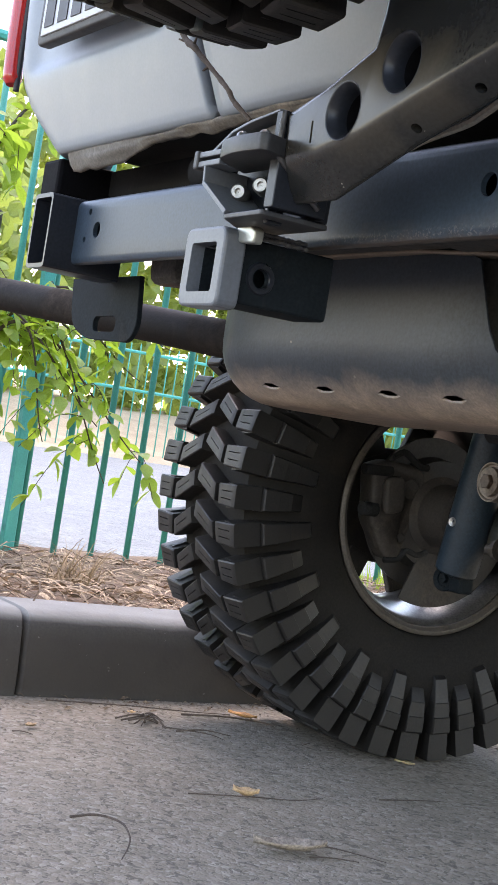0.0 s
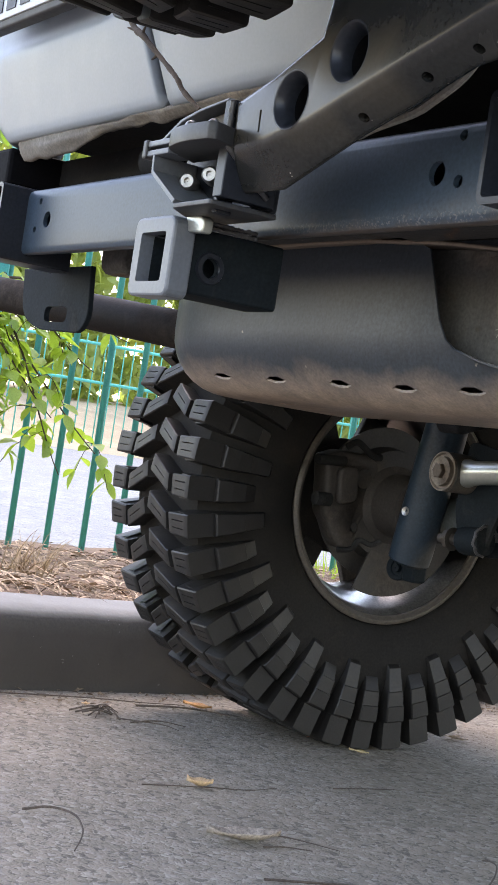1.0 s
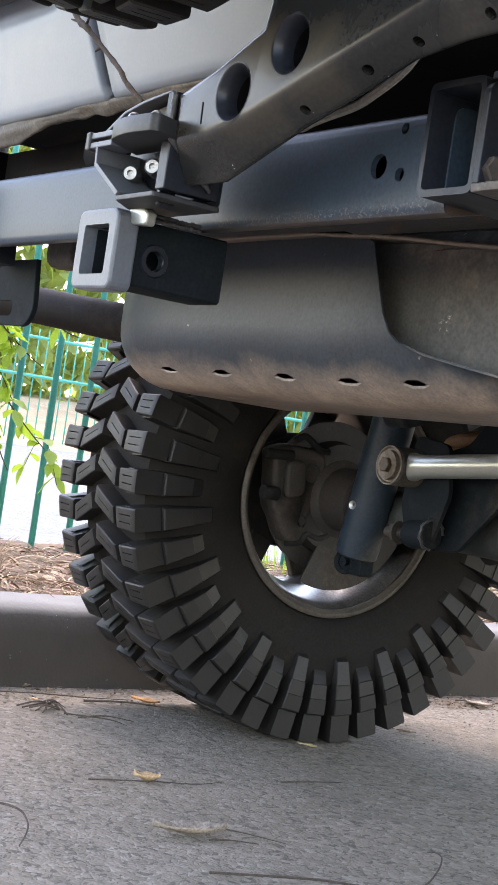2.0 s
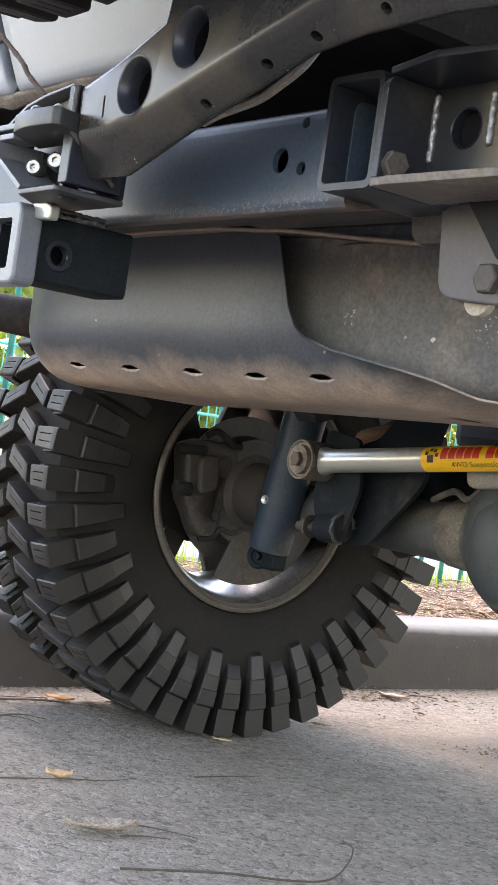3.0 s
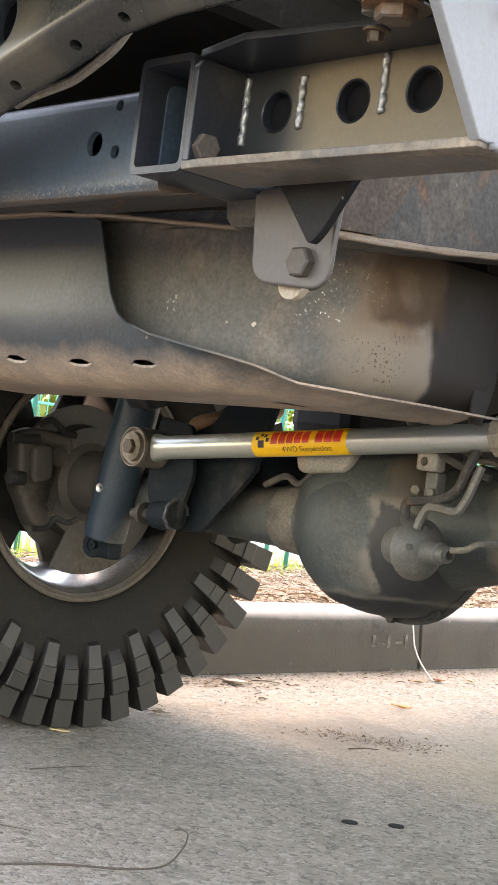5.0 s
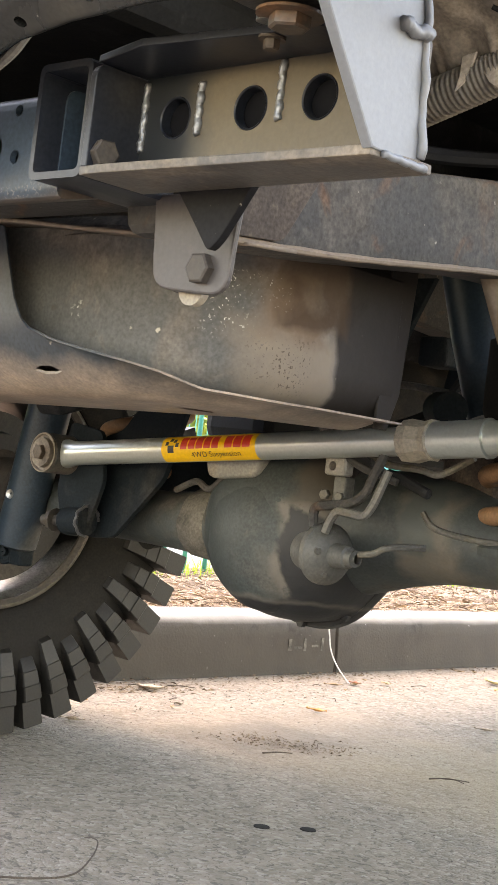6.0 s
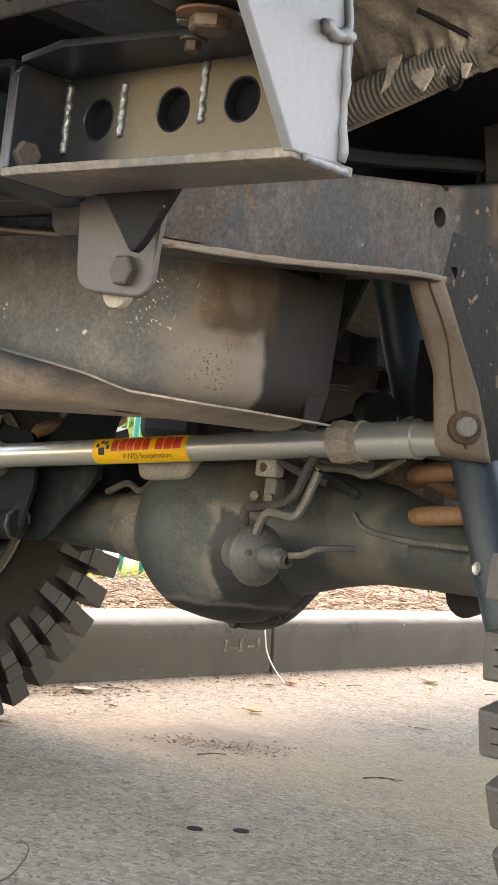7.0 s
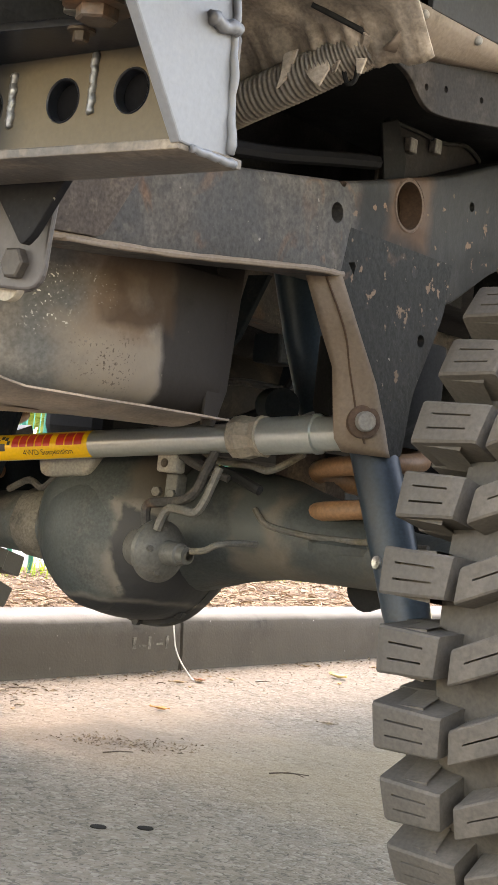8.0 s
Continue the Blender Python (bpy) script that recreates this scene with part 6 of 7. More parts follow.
def body_panel(x0, x1, label, round_left=False):
    bm = bm_new()
    rows = []
    zs = [0.871, 0.874, 0.880, 0.89, 0.905, 0.92, 0.935, 0.95, 0.965, 0.98, 0.988, 0.993, 0.997, 1.0, 1.004, 1.008, 1.015, 1.03, 1.06, 1.1, 1.2, 1.4, 1.65]
    n = 60
    for z in zs:
        row = []
        a, b = x0(z), x1(z)
        for i in range(n + 1):
            x = a + (b - a) * i / n
            y = door_y(x, z)
            if round_left:
                e = max(0.0, 1 - (x - a) / 0.07)
                y += 0.10 * (1 - math.sqrt(max(0, 1 - e * e)))
            row.append(bm.verts.new((x, y + (0.010 if z < 0.873 else 0.002 if z < 0.878 else 0) + 0.0012 * noise.noise((x * 3, z * 3, 0)), z)))
        rows.append(row)
    for a, b in zip(rows, rows[1:]):
        for i in range(n):
            bm.faces.new((a[i], a[i + 1], b[i + 1], b[i]))
    ob = part("rear_door", bm, M_WHITE, car, label, smooth=True, flat_angle=70)
    s = ob.modifiers.new("thick", "SOLIDIFY")
    s.thickness, s.offset = 0.018, -1.0
    return ob


body_panel(left_edge, lambda z: gap_x(z) - 0.0105, "white painted rear door with a plate recess", True)
body_panel(lambda z: gap_x(z) + 0.0105, lambda z: 0.84, "white painted rear door")
bm = bm_new()
box(bm, -0.74, 0.36, -0.775, -0.30, 0.885, 0.95, 0.02)
part("body_floor", bm, M_DARK, car, "dark dusty underside of the body")
bm = bm_new()
box(bm, -0.80, 0.56, -0.36, 2.8, 0.965, 1.03, 0.02)
part("cabin_floor", bm, M_DARK, car, "dark cabin floor from below")
bm = bm_new()
box(bm, -0.86, 0.86, -0.70, 3.6, 1.06, 1.80, 0.10, 4)
part("body_shell", bm, M_WHITE, car, "white body shell", smooth=True)
bm = bm_new()
sweep(bm, smooth_path([(gap_x(0.874) + 0.002, -0.755, 0.868), (gap_x(0.95), -0.765, 0.95), (gap_x(1.1), -0.775, 1.1)], 4), 0.014, 8)
part("door_seal", bm, M_JET, car, "black rubber door seal", smooth=True)
# crumpled dusty liner below the doors
bm = bm_new()
rows = []
for i in range(121):
    x = -0.690 + 0.895 * i / 120
    lo = 0.847 + 0.018 * min(1.0, max(0.0, (x + 0.52) / 0.1)) + 0.007 * noise.noise((x * 9, 2, 0)) + 0.004 * noise.noise((x * 31, 5, 0))
    row = []
    for j in range(9):
        q = j / 8
        row.append(bm.verts.new((x, -0.792 + 0.004 * noise.noise((x * 14, q * 3, 8)) + 0.012 * q * q, 0.874 + (lo - 0.874) * q)))
    rows.append(row)
for a, b in zip(rows, rows[1:]):
    for j in range(8):
        bm.faces.new((a[j], b[j], b[j + 1], a[j + 1]))
lin = part("sill_liner", bm, M_LINER, car, "crumpled dusty grey-brown sill liner", smooth=True, flat_angle=180)
s = lin.modifiers.new("thick", "SOLIDIFY")
s.thickness, s.offset = 0.004, 0
bm = bm_new()
box(bm, -0.80, -0.735, -0.785, -0.50, 0.815, 0.872, 0.006)
part("corner_bracket", bm, M_JET, car, "black corner bracket")
bm = bm_new()
prism(bm, [(-0.76, 0.835), (-0.50, 0.80), (-0.30, 0.80), (-0.30, 0.87), (-0.76, 0.87)], XZ(-0.70), 0.02, 0.002)
part("sill_plate", bm, M_DARK, car, "dark inner sill")
bm = bm_new()
rod(bm, (-0.40, -0.72, 0.835), (-0.33, -0.72, 0.835), 0.024, seg=20)
part("body_mount", bm, M_DARK, car, "black rubber body mount", smooth=True)
# number plate in its frame
bm = bm_new()
prism(bm, rounded([(-0.705, 1.012), (-0.375, 1.012), (-0.375, 1.15), (-0.705, 1.15)], 0.012, 4), XZ(-0.862), 0.020, 0.004, 3)
pf = part("plate_frame", bm, M_PLASTIC, car, "dark grey number plate frame", smooth=True, flat_angle=35)
bm = bm_new()
box(bm, -0.687, -0.393, -0.8650, -0.858, 1.024, 1.14, 0.001)
part("number_plate", bm, M_PLATE, pf, "white number plate")
for k in range(6):
    bm = bm_new()
    box(bm, -0.675 + k * 0.047, -0.643 + k * 0.047, -0.8665, -0.8645, 1.034, 1.115)
    part("plate_bar", bm, M_INK, pf)
bm = bm_new()
sweep(bm, smooth_path([(-0.890, -0.822, 0.992), (-0.896, -0.822, 1.03), (-0.899, -0.822, 1.12), (-0.895, -0.822, 1.3)], 4), [0.010] + [0.016] * 12, 14)
part("tail_lamp", bm, M_RED, car, "red tail lamp", smooth=True)
bm = bm_new()
sweep(bm, smooth_path([(-0.880, -0.818, 0.982), (-0.881, -0.818, 1.03), (-0.882, -0.818, 1.30)], 4), 0.005, 10)
part("lamp_gasket", bm, M_PLASTIC, car, smooth=True)

# rear wing: inner panels, hose and pipe above the near rail
bm = bm_new()
bmesh.ops.create_grid(bm, x_segments=60, y_segments=40, size=0.5)
for v in bm.verts:
    u, w = v.co.x + 0.5, v.co.y + 0.5
    rag = 0.009 * noise.noise((u * 8, 1, 1)) + 0.004 * noise.noise((u * 24, 2, 1))
    x = 0.40 + 0.252 * u
    y = -0.66 + 0.27 * w
    z = 1.005 - 0.085 * w * w + 0.014 * noise.noise((u * 3, w * 3, 0)) + 0.004 * noise.noise((u * 9, w * 9, 4)) + 0.018 * max(0, u - 0.6)
    if w > 0.86:
        z += -0.10 * (w - 0.86) + rag
    v.co = (x, y + (rag * 0.6 if w > 0.86 else 0), z)
mud = part("mud_panel", bm, M_MUD, car, "mud-coated torn inner panel", smooth=True, flat_angle=180)
s = mud.modifiers.new("thick", "SOLIDIFY")
s.thickness, s.offset = 0.003, 1
def flap(outline, y, tilt=0.25):
    """A torn scrap hanging from the panel's edge, bent towards the rear at its tip."""
    bm = bm_new()
    top = max(v for u, v in outline)
    prism(bm, outline, lambda u, v, d: Vector((u, y + d - tilt * (top - v) + 0.002 * math.sin(u * 300), v)), 0.003, 0.0006)
    return part("torn_flap", bm, M_MUD, mud, "torn flap")


flap([(0.499, 0.922), (0.514, 0.926), (0.512, 0.912), (0.506, 0.896), (0.500, 0.886), (0.501, 0.902)], -0.418, 0.2)
flap([(0.522, 0.922), (0.548, 0.918), (0.553, 0.903), (0.546, 0.886), (0.536, 0.893), (0.524, 0.905)], -0.415, 0.2)
flap([(0.550, 0.912), (0.562, 0.912), (0.560, 0.900), (0.556, 0.899)], -0.412)
flap([(0.580, 0.912), (0.590, 0.912), (0.587, 0.897), (0.584, 0.897)], -0.412, 0.1)
line([(0.549, -0.449, 0.9555), (0.563, -0.436, 0.9485), (0.583, -0.419, 0.9385), (0.587, -0.413, 0.936)], 0.0030, M_DARK, "panel_slit", parent=mud)
line([(0.592, -0.412, 0.936), (0.586, -0.406, 0.930), (0.577, -0.402, 0.926), (0.561, -0.397, 0.922), (0.537, -0.395, 0.920), (0.512, -0.396, 0.922)], 0.0065, M_MUD, "panel_rim", parent=mud)
line([(0.560, -0.402, 0.905), (0.566, -0.402, 0.892), (0.574, -0.402, 0.895), (0.576, -0.402, 0.908)], 0.0025, M_DARK, "loose_wire", parent=mud)
bm = bm_new()
pth = smooth_path([(0.36, -0.40, 0.856), (0.425, -0.40, 0.879), (0.515, -0.40, 0.905), (0.58, -0.39, 0.932)], 66)
sweep(bm, pth, [0.0205 + 0.0014 * math.sin(k * 1.57) for k in range(len(pth))], 20)
part("filler_hose", bm, M_HOSE, car, "dusty corrugated filler hose", smooth=True, flat_angle=180)
line([(0.45, -0.50, 0.818), (0.45, -0.426, 0.831), (0.45, -0.347, 0.844), (0.45, -0.26, 0.862), (0.45, -0.168, 0.880)], 0.0085, M_JET, "fuel_pipe", "black pipe along the rail", car)
line([(0.44, -0.45, 0.85), (0.43, -0.44, 0.87), (0.43, -0.44, 0.89)], 0.004, M_PLASTIC, "loose_wire", "thin dark wire", car)
bm = bm_new()
prism(bm, rounded([(-0.390, 0.913), (-0.364, 0.908), (-0.331, 0.883), (-0.29, 0.886), (0.10, 0.955), (0.10, 1.06), (-0.390, 1.06)], [0.005, 0.02, 0.02, 0.02, 0, 0, 0], 5), YZ(0.605), 0.006, 0.001)
wing = part("inner_wing", bm, M_WING, car, "grey-brown dusty inner wing panel")
bm = bm_new()
for y, z in ((-0.333, 0.905), (-0.297, 0.913), (-0.226, 0.922)):
    rod(bm, (0.59, y, z), (0.63, y, z), 0.0035, seg=12)
cut(wing, bm)
bm = bm_new()
rows = []
for y, z, zi in ((-0.415, 0.949, 0.917), (-0.33, 0.954, 0.932), (-0.25, 0.958, 0.949), (-0.20, 0.963, 0.960), (-0.10, 0.972, 0.970), (0.10, 0.99, 0.988)):
    w = 0.001 * noise.noise((y * 30, 2, 1))
    rows.append([bm.verts.new((x, y + w, zi + (z - zi) * q - dz)) for x, q, dz in ((0.6115, 0.0, 0.0), (0.622, 0.35, 0.003), (0.634, 0.8, 0.002), (0.640, 1.0, 0.0), (0.644, 1.0, -0.010))])
for a, b in zip(rows, rows[1:]):
    for k in range(4):
        bm.faces.new((a[k], a[k + 1], b[k + 1], b[k]))
bmesh.ops.recalc_face_normals(bm, faces=bm.faces)
lip = part("wing_lip", bm, M_MOUNTDUST, car, "dusty folded wing lip", smooth=True, flat_angle=60)
md = lip.modifiers.new("thick", "SOLIDIFY")
md.thickness, md.offset = 0.003, 0.0
for y, z in ((-0.40, 0.951), (-0.30, 0.958)):
    bm = bm_new()
    bmesh.ops.create_icosphere(bm, subdivisions=2, radius=0.005, matrix=Matrix.Translation((0.643, y, z)))
    part("sealer_blob", bm, M_PRIMERD, lip, smooth=True)
bm = bm_new()
prism(bm, [(-0.392, 0.959), (-0.25, 0.966), (0.10, 0.998), (0.10, 1.12), (-0.392, 1.12)], YZ(0.640), 0.006, 0.001)
part("quarter_inner", bm, M_WINGG, car, "grey inner face of the rear quarter panel")
bm = bm_new()
prism(bm, rounded([(-0.135, 0.86), (-0.126, 0.943), (-0.10, 0.946), (-0.065, 0.943), (-0.003, 0.946), (0.051, 0.956), (0.087, 0.948), (0.098, 0.93), (0.09, 0.89)], [0, 0.003, 0.01, 0.02, 0.02, 0.015, 0.012, 0.01, 0], 4), YZ(0.425), 0.004, 0.001)
sb = part("stay_bracket", bm, M_WING, car, "dark pressed bracket on the rail")
bm = bm_new()
sweep(bm, smooth_path([(0.432, -0.126, 0.942), (0.432, -0.065, 0.9445), (0.432, -0.003, 0.946), (0.432, 0.051, 0.956), (0.432, 0.085, 0.948), (0.432, 0.097, 0.932)], 6), 0.0028, 8)
part("stay_rim", bm, M_RAIL, sb, smooth=True)
for y, z in ((-0.02, 0.938), (-0.075, 0.925)):
    bm = bm_new()
    box(bm, 0.426, 0.438, y - 0.008, y + 0.008, z - 0.010, z + 0.008, 0.002)
    part("stay_clip", bm, M_PRIMERD, sb)
bm = bm_new()
prism(bm, [(-0.128, 0.86), (-0.147, 0.932), (-0.114, 0.945), (-0.088, 0.903), (-0.09, 0.86)], YZ(0.434), 0.004, 0.001)
part("stay_strip", bm, M_DARK, sb)
bm = bm_new()
box(bm, 0.30, 0.62, 0.34, 0.36, 0.60, 1.06)
part("arch_front", bm, M_DARK, car, "dark wheel arch front wall")
# Dark panel added to close a bright gap behind the spring
bm = bm_new()
box(bm, 0.245, 0.72, 0.30, 0.32, 0.45, 0.62)
part("gap_panel", bm, M_DARK, car, "added dark panel closing the gap behind the spring")
bm = bm_new()
box(bm, 0.255, 0.27, -0.55, 0.36, 0.80, 1.0)
part("arch_inner", bm, M_DARK, car, "dark wheel arch inner wall")

# ---- fence, planting, litter ----
FENCE_A = 1.80


def fence_at(s, z, off=0.0):
    return kerb_at(s, FENCE_A + off, z)


fence = tagged(new("fence"), "green tubular steel picket fence behind the garden bed", "fence")
bm = bm_new()
sweep(bm, [(0, 0, 0), (0, 0, 1.75), (0, 0, 1.78)], [0.0105, 0.0105, 0.004], 10)
picket_me = bpy.data.meshes.new("picket")
bm.to_mesh(picket_me)
bm.free()
picket_me.materials.append(M_FENCE)
picket_me.shade_smooth()
for k in range(-10, 90):
    ob = new("picket", picket_me)
    ob.parent = fence
    ob.matrix_basis = Matrix.Translation(fence_at(0.974 + 0.131 * k, 0.02))
for k in range(-1, 5):
    bm = bm_new()
    s = 0.813 + 2.4 * k
    p = fence_at(s, 0.0)
    box(bm, p.x - 0.019, p.x + 0.019, p.y - 0.019, p.y + 0.019, 0.0, 1.85, 0.004)
    part("fence_post", bm, M_FENCE, fence)
for z in (1.58, 0.14):
    bm = bm_new()
    sweep(bm, [fence_at(-2.0, z), fence_at(0.77, z)] if z < 1 else [fence_at(-2.0, z), fence_at(12.5, z)], 0.017, 8)
    part("fence_rail", bm, M_FENCE, fence)

far_fence = tagged(new("fence"), "pale green picket fence far across the road", "fence")
for k in range(0, 140):
    ob = new("picket", picket_me)
    ob.parent = far_fence
    ob.matrix_basis = Matrix.Translation((-19.4, 3.0 + 0.17 * k, 0.06))
for z in (1.10, 1.70):
    bm = bm_new()
    sweep(bm, [(-19.4, 2.6, z), (-19.4, 27.0, z)], 0.025, 8)
    part("fence_rail", bm, M_FENCE, far_fence)

bm = bm_new()
rows = []
for x, z in ((-18.9, 0.0), (-19.0, 0.07), (-21.0, 0.25), (-24.0, 0.80), (-30.0, 1.1), (-58.0, 1.2)):
    rows.append([bm.verts.new((x, y, z + (0.08 * noise.noise((x * 0.4, y * 0.3, 1)) if x < -20 else 0.0))) for y in range(-30, 61, 2)])
for a, b in zip(rows, rows[1:]):
    for k in range(len(a) - 1):
        bm.faces.new((a[k], b[k], b[k + 1], a[k + 1]))
bmesh.ops.recalc_face_normals(bm, faces=bm.faces)
tagged(part("verge", bm, M_VERGE, smooth=True, flat_angle=180), "dry tan grass bank across the road", "verge", kind="structure")

bm = bm_new()
p = fence_at(0.62, 0, 0.30)
box(bm, p.x - 0.12, p.x + 0.12, p.y - 0.16, p.y + 0.10, 0.0, 1.1, 0.008)
tagged(part("concrete_pillar", bm, M_KERB), "plain grey concrete pillar behind the fence", "pillar")


def leaf_into(verts, faces, at, d, up, length, width, droop=0.25):
    """One pointed leaf with a fold, from its stalk."""
    d = d.normalized()
    side = d.cross(up)
    side = side.normalized() if side.length > 1e-4 else Vector((1, 0, 0))
    nrm = side.cross(d)
    b = len(verts)
    for t, w in ((0.0, 0.06), (0.25, 0.8), (0.5, 1.0), (0.78, 0.62), (1.0, 0.0)):
        c = at + d * (length * t) - nrm * (droop * length * t * t)
        if w == 0.0:
            verts.append(c)
            continue
        verts.extend([c - side * (width * w / 2) + nrm * width * 0.12 * w, c, c + side * (width * w / 2) + nrm * width * 0.12 * w])
    for k in range(3):
        o = b + 3 * k
        faces.extend([(o, o + 1, o + 4, o + 3), (o + 1, o + 2, o + 5, o + 4)])
    faces.extend([(b + 9, b + 10, b + 12), (b + 10, b + 11, b + 12)])


def leafy_branch(rng, pts, verts, faces, size, gap, spread):
    pth = smooth_path(pts, 10)
    acc = 0.0
    for a, b in zip(pth, pth[1:]):
        seg = b - a
        acc += seg.length
        if acc < gap:
            continue
        acc = 0.0
        for _ in range(2):
            d = seg.normalized() * 0.5 + Vector((rng.uniform(-1, 1), rng.uniform(-1, 1), rng.uniform(-0.8, 0.5))) * spread
            leaf_into(verts, faces, b, d, Vector((rng.uniform(-0.5, 0.5), rng.uniform(-0.5, 0.5), 1)), size * rng.uniform(0.6, 1.15), size * rng.uniform(0.46, 0.66), rng.uniform(0.05, 0.35))
    return pth


def shrub(name, label, base, tips, rng, size, twigs, gap=0.03):
    """Stems from the base to the tips, with side twigs and folded leaves."""
    root = empty(name, base, label, "shrub")
    verts, faces = [], []
    bm = bm_new()
    for tip, sag in tips:
        tip = Vector(tip)
        mid = (Vector(base) + tip) / 2 + Vector((rng.uniform(-0.1, 0.1), rng.uniform(-0.1, 0.1), 0.25 + sag))
        main = smooth_path([Vector(base), mid, tip], 14)
        sweep(bm, main, [0.007 * (1 - k / len(main)) + 0.0012 for k in range(len(main))], 6)
        for _ in range(twigs):
            k = rng.randrange(len(main) // 3, len(main))
            a = main[k]
            off = Vector((rng.uniform(-1, 1), rng.uniform(-1, 1), rng.uniform(-0.9, 0.6))) * rng.uniform(0.10, 0.26)
            pth = leafy_branch(rng, [a, a + off * 0.5 + Vector((0, 0, 0.02)), a + off + Vector((0, 0, -0.05))], verts, faces, size, gap, 0.8)
            sweep(bm, pth[::3] + [pth[-1]], 0.0011, 4)
        leafy_branch(rng, main[len(main) // 2 :: 4], verts, faces, size, gap, 0.8)
    part("stem", bm, M_TWIG, root, smooth=True)
    me = bpy.data.meshes.new("leaves")
    me.from_pydata([tuple(v) for v in verts], [], faces)
    me.shade_smooth()
    ob = mesh_part("leaves", me, M_LEAF, root)
    ob["kind"] = "stuff"
    return root


rng = random.Random(4)
shrub("garden_shrub", "leafy green shrub with drooping branches beside the fence", (-2.30, -0.75, 0.11),
      [((-2.15, -0.42, 1.25), 0.1), ((-2.2, -0.35, 1.05), 0.1), ((-2.25, -0.40, 0.9), 0.1), ((-2.3, -0.15, 1.4), 0.1), ((-2.0, -0.55, 1.15), 0.1), ((-2.1, -0.45, 0.75), 0.12), ((-2.25, -0.30, 1.2), 0.1), ((-2.2, -0.5, 1.0), 0.1)], rng, 0.066, 9, 0.030)
shrub("garden_shrub", "leafy green shrub with drooping branches beside the fence", (-2.45, -0.55, 0.10),
      [((-2.30, 0.18, 0.62), 0.18), ((-2.25, 0.05, 0.48), 0.2), ((-2.3, 0.22, 0.40), 0.28), ((-2.25, -0.05, 0.60), 0.2), ((-2.35, 0.30, 0.72), 0.15), ((-2.2, -0.12, 0.42), 0.2), ((-2.3, 0.02, 0.70), 0.15), ((-2.3, 0.12, 0.33), 0.3)], rng, 0.058, 6, 0.036)


def far_trees(name, label, x0, x1, y0, y1, z0, z1, count, size, seed):
    rng = random.Random(seed)
    verts, faces = [], []
    for _ in range(count):
        y = rng.uniform(y0, y1)
        top = z1 * (0.75 + 0.25 * noise.noise((y * 0.35, seed, 0)))
        c = Vector((rng.uniform(x0, x1), y, rng.uniform(z0, top)))
        for _ in range(6):
            p = c + Vector((rng.gauss(0, 0.16), rng.gauss(0, 0.16), rng.gauss(0, 0.13)))
            leaf_into(verts, faces, p, Vector((rng.uniform(-1, 1), rng.uniform(-1, 1), rng.uniform(-1, 0.4))), Vector((rng.uniform(-1, 1), rng.uniform(-1, 1), 1)), size * rng.uniform(0.6, 1.3), size * rng.uniform(0.4, 0.7))
    me = bpy.data.meshes.new(name)
    me.from_pydata([tuple(v) for v in verts], [], faces)
    return tagged(mesh_part(name, me, M_LEAF2), label, "trees", kind="stuff")


far_trees("far_woods", "sunlit green foliage across the road", -28.0, -24.5, -6, 40, 0.9, 10.0, 5200, 0.42, 7)
far_trees("hedge_foliage", "light green foliage beyond the fence", -3.6, -3.2, -0.3, 0.15, 0.5, 2.0, 90, 0.08, 9)

# mulch and straw on the bed
verts, faces = [], []
rng = random.Random(11)
for k in range(9000):
    s, a = rng.uniform(-1.2, 5.0), 0.155 + 1.6 * rng.random() ** 1.5
    c = kerb_at(s, a, bed_z(s, a) + rng.uniform(0.001, 0.022))
    yaw, pit = rng.uniform(0, math.pi * 2), rng.gauss(0, 0.20)
    d = Vector((math.cos(yaw) * math.cos(pit), math.sin(yaw) * math.cos(pit), math.sin(pit)))
    n = d.cross(Vector((0, 0, 1))).normalized()
    chip = rng.random() < 0.25
    L, w = (rng.uniform(0.012, 0.035), rng.uniform(0.002, 0.005)) if chip else (rng.uniform(0.03, 0.13), rng.uniform(0.0006, 0.0016))
    bend, lift = rng.uniform(-0.22, 0.22), rng.uniform(0.0, 0.16)
    b = len(verts)
    for t in (-0.5, -0.25, 0.0, 0.25, 0.5):
        e = Vector((0, 0, lift * L * (1 - 4 * t * t))) + n * (bend * L * (1 - 4 * t * t))
        q = c + d * L * t + e
        verts.extend([q - n * w + Vector((0, 0, -w * 0.6)), q + n * w + Vector((0, 0, w * 0.6))])
    faces.extend([(b + 2 * i, b + 2 * i + 1, b + 2 * i + 3, b + 2 * i + 2) for i in range(4)])
me = bpy.data.meshes.new("mulch_straw")
me.from_pydata([tuple(v) for v in verts], [], faces)
tagged(mesh_part("mulch_straw", me, M_STRAWV), "dry straw, twigs and bark mulch on the bed", "mulch", kind="stuff")
verts, faces = [], []
for k in range(110):
    base = Vector((-1.63 + rng.gauss(0, 0.025), -0.24 + rng.gauss(0, 0.03), 0.135))
    d = Vector((rng.gauss(0, 0.5), rng.gauss(0, 0.5), rng.uniform(0.3, 1.0))).normalized()
    L = rng.uniform(0.06, 0.19)
    n = d.cross(Vector((0.3, 0.2, 1))).normalized()
    b = len(verts)
    for t in (0, 0.4, 0.75, 1.0):
        c = base + d * L * t - Vector((0, 0, 0.35 * L * t * t))
        w = 0.0016 * (1 - t) + 0.0003
        verts.extend([c - n * w, c + n * w])
    faces.extend([(b + 2 * i, b + 2 * i + 1, b + 2 * i + 3, b + 2 * i + 2) for i in range(3)])
me = bpy.data.meshes.new("grass_tuft")
me.from_pydata([tuple(v) for v in verts], [], faces)
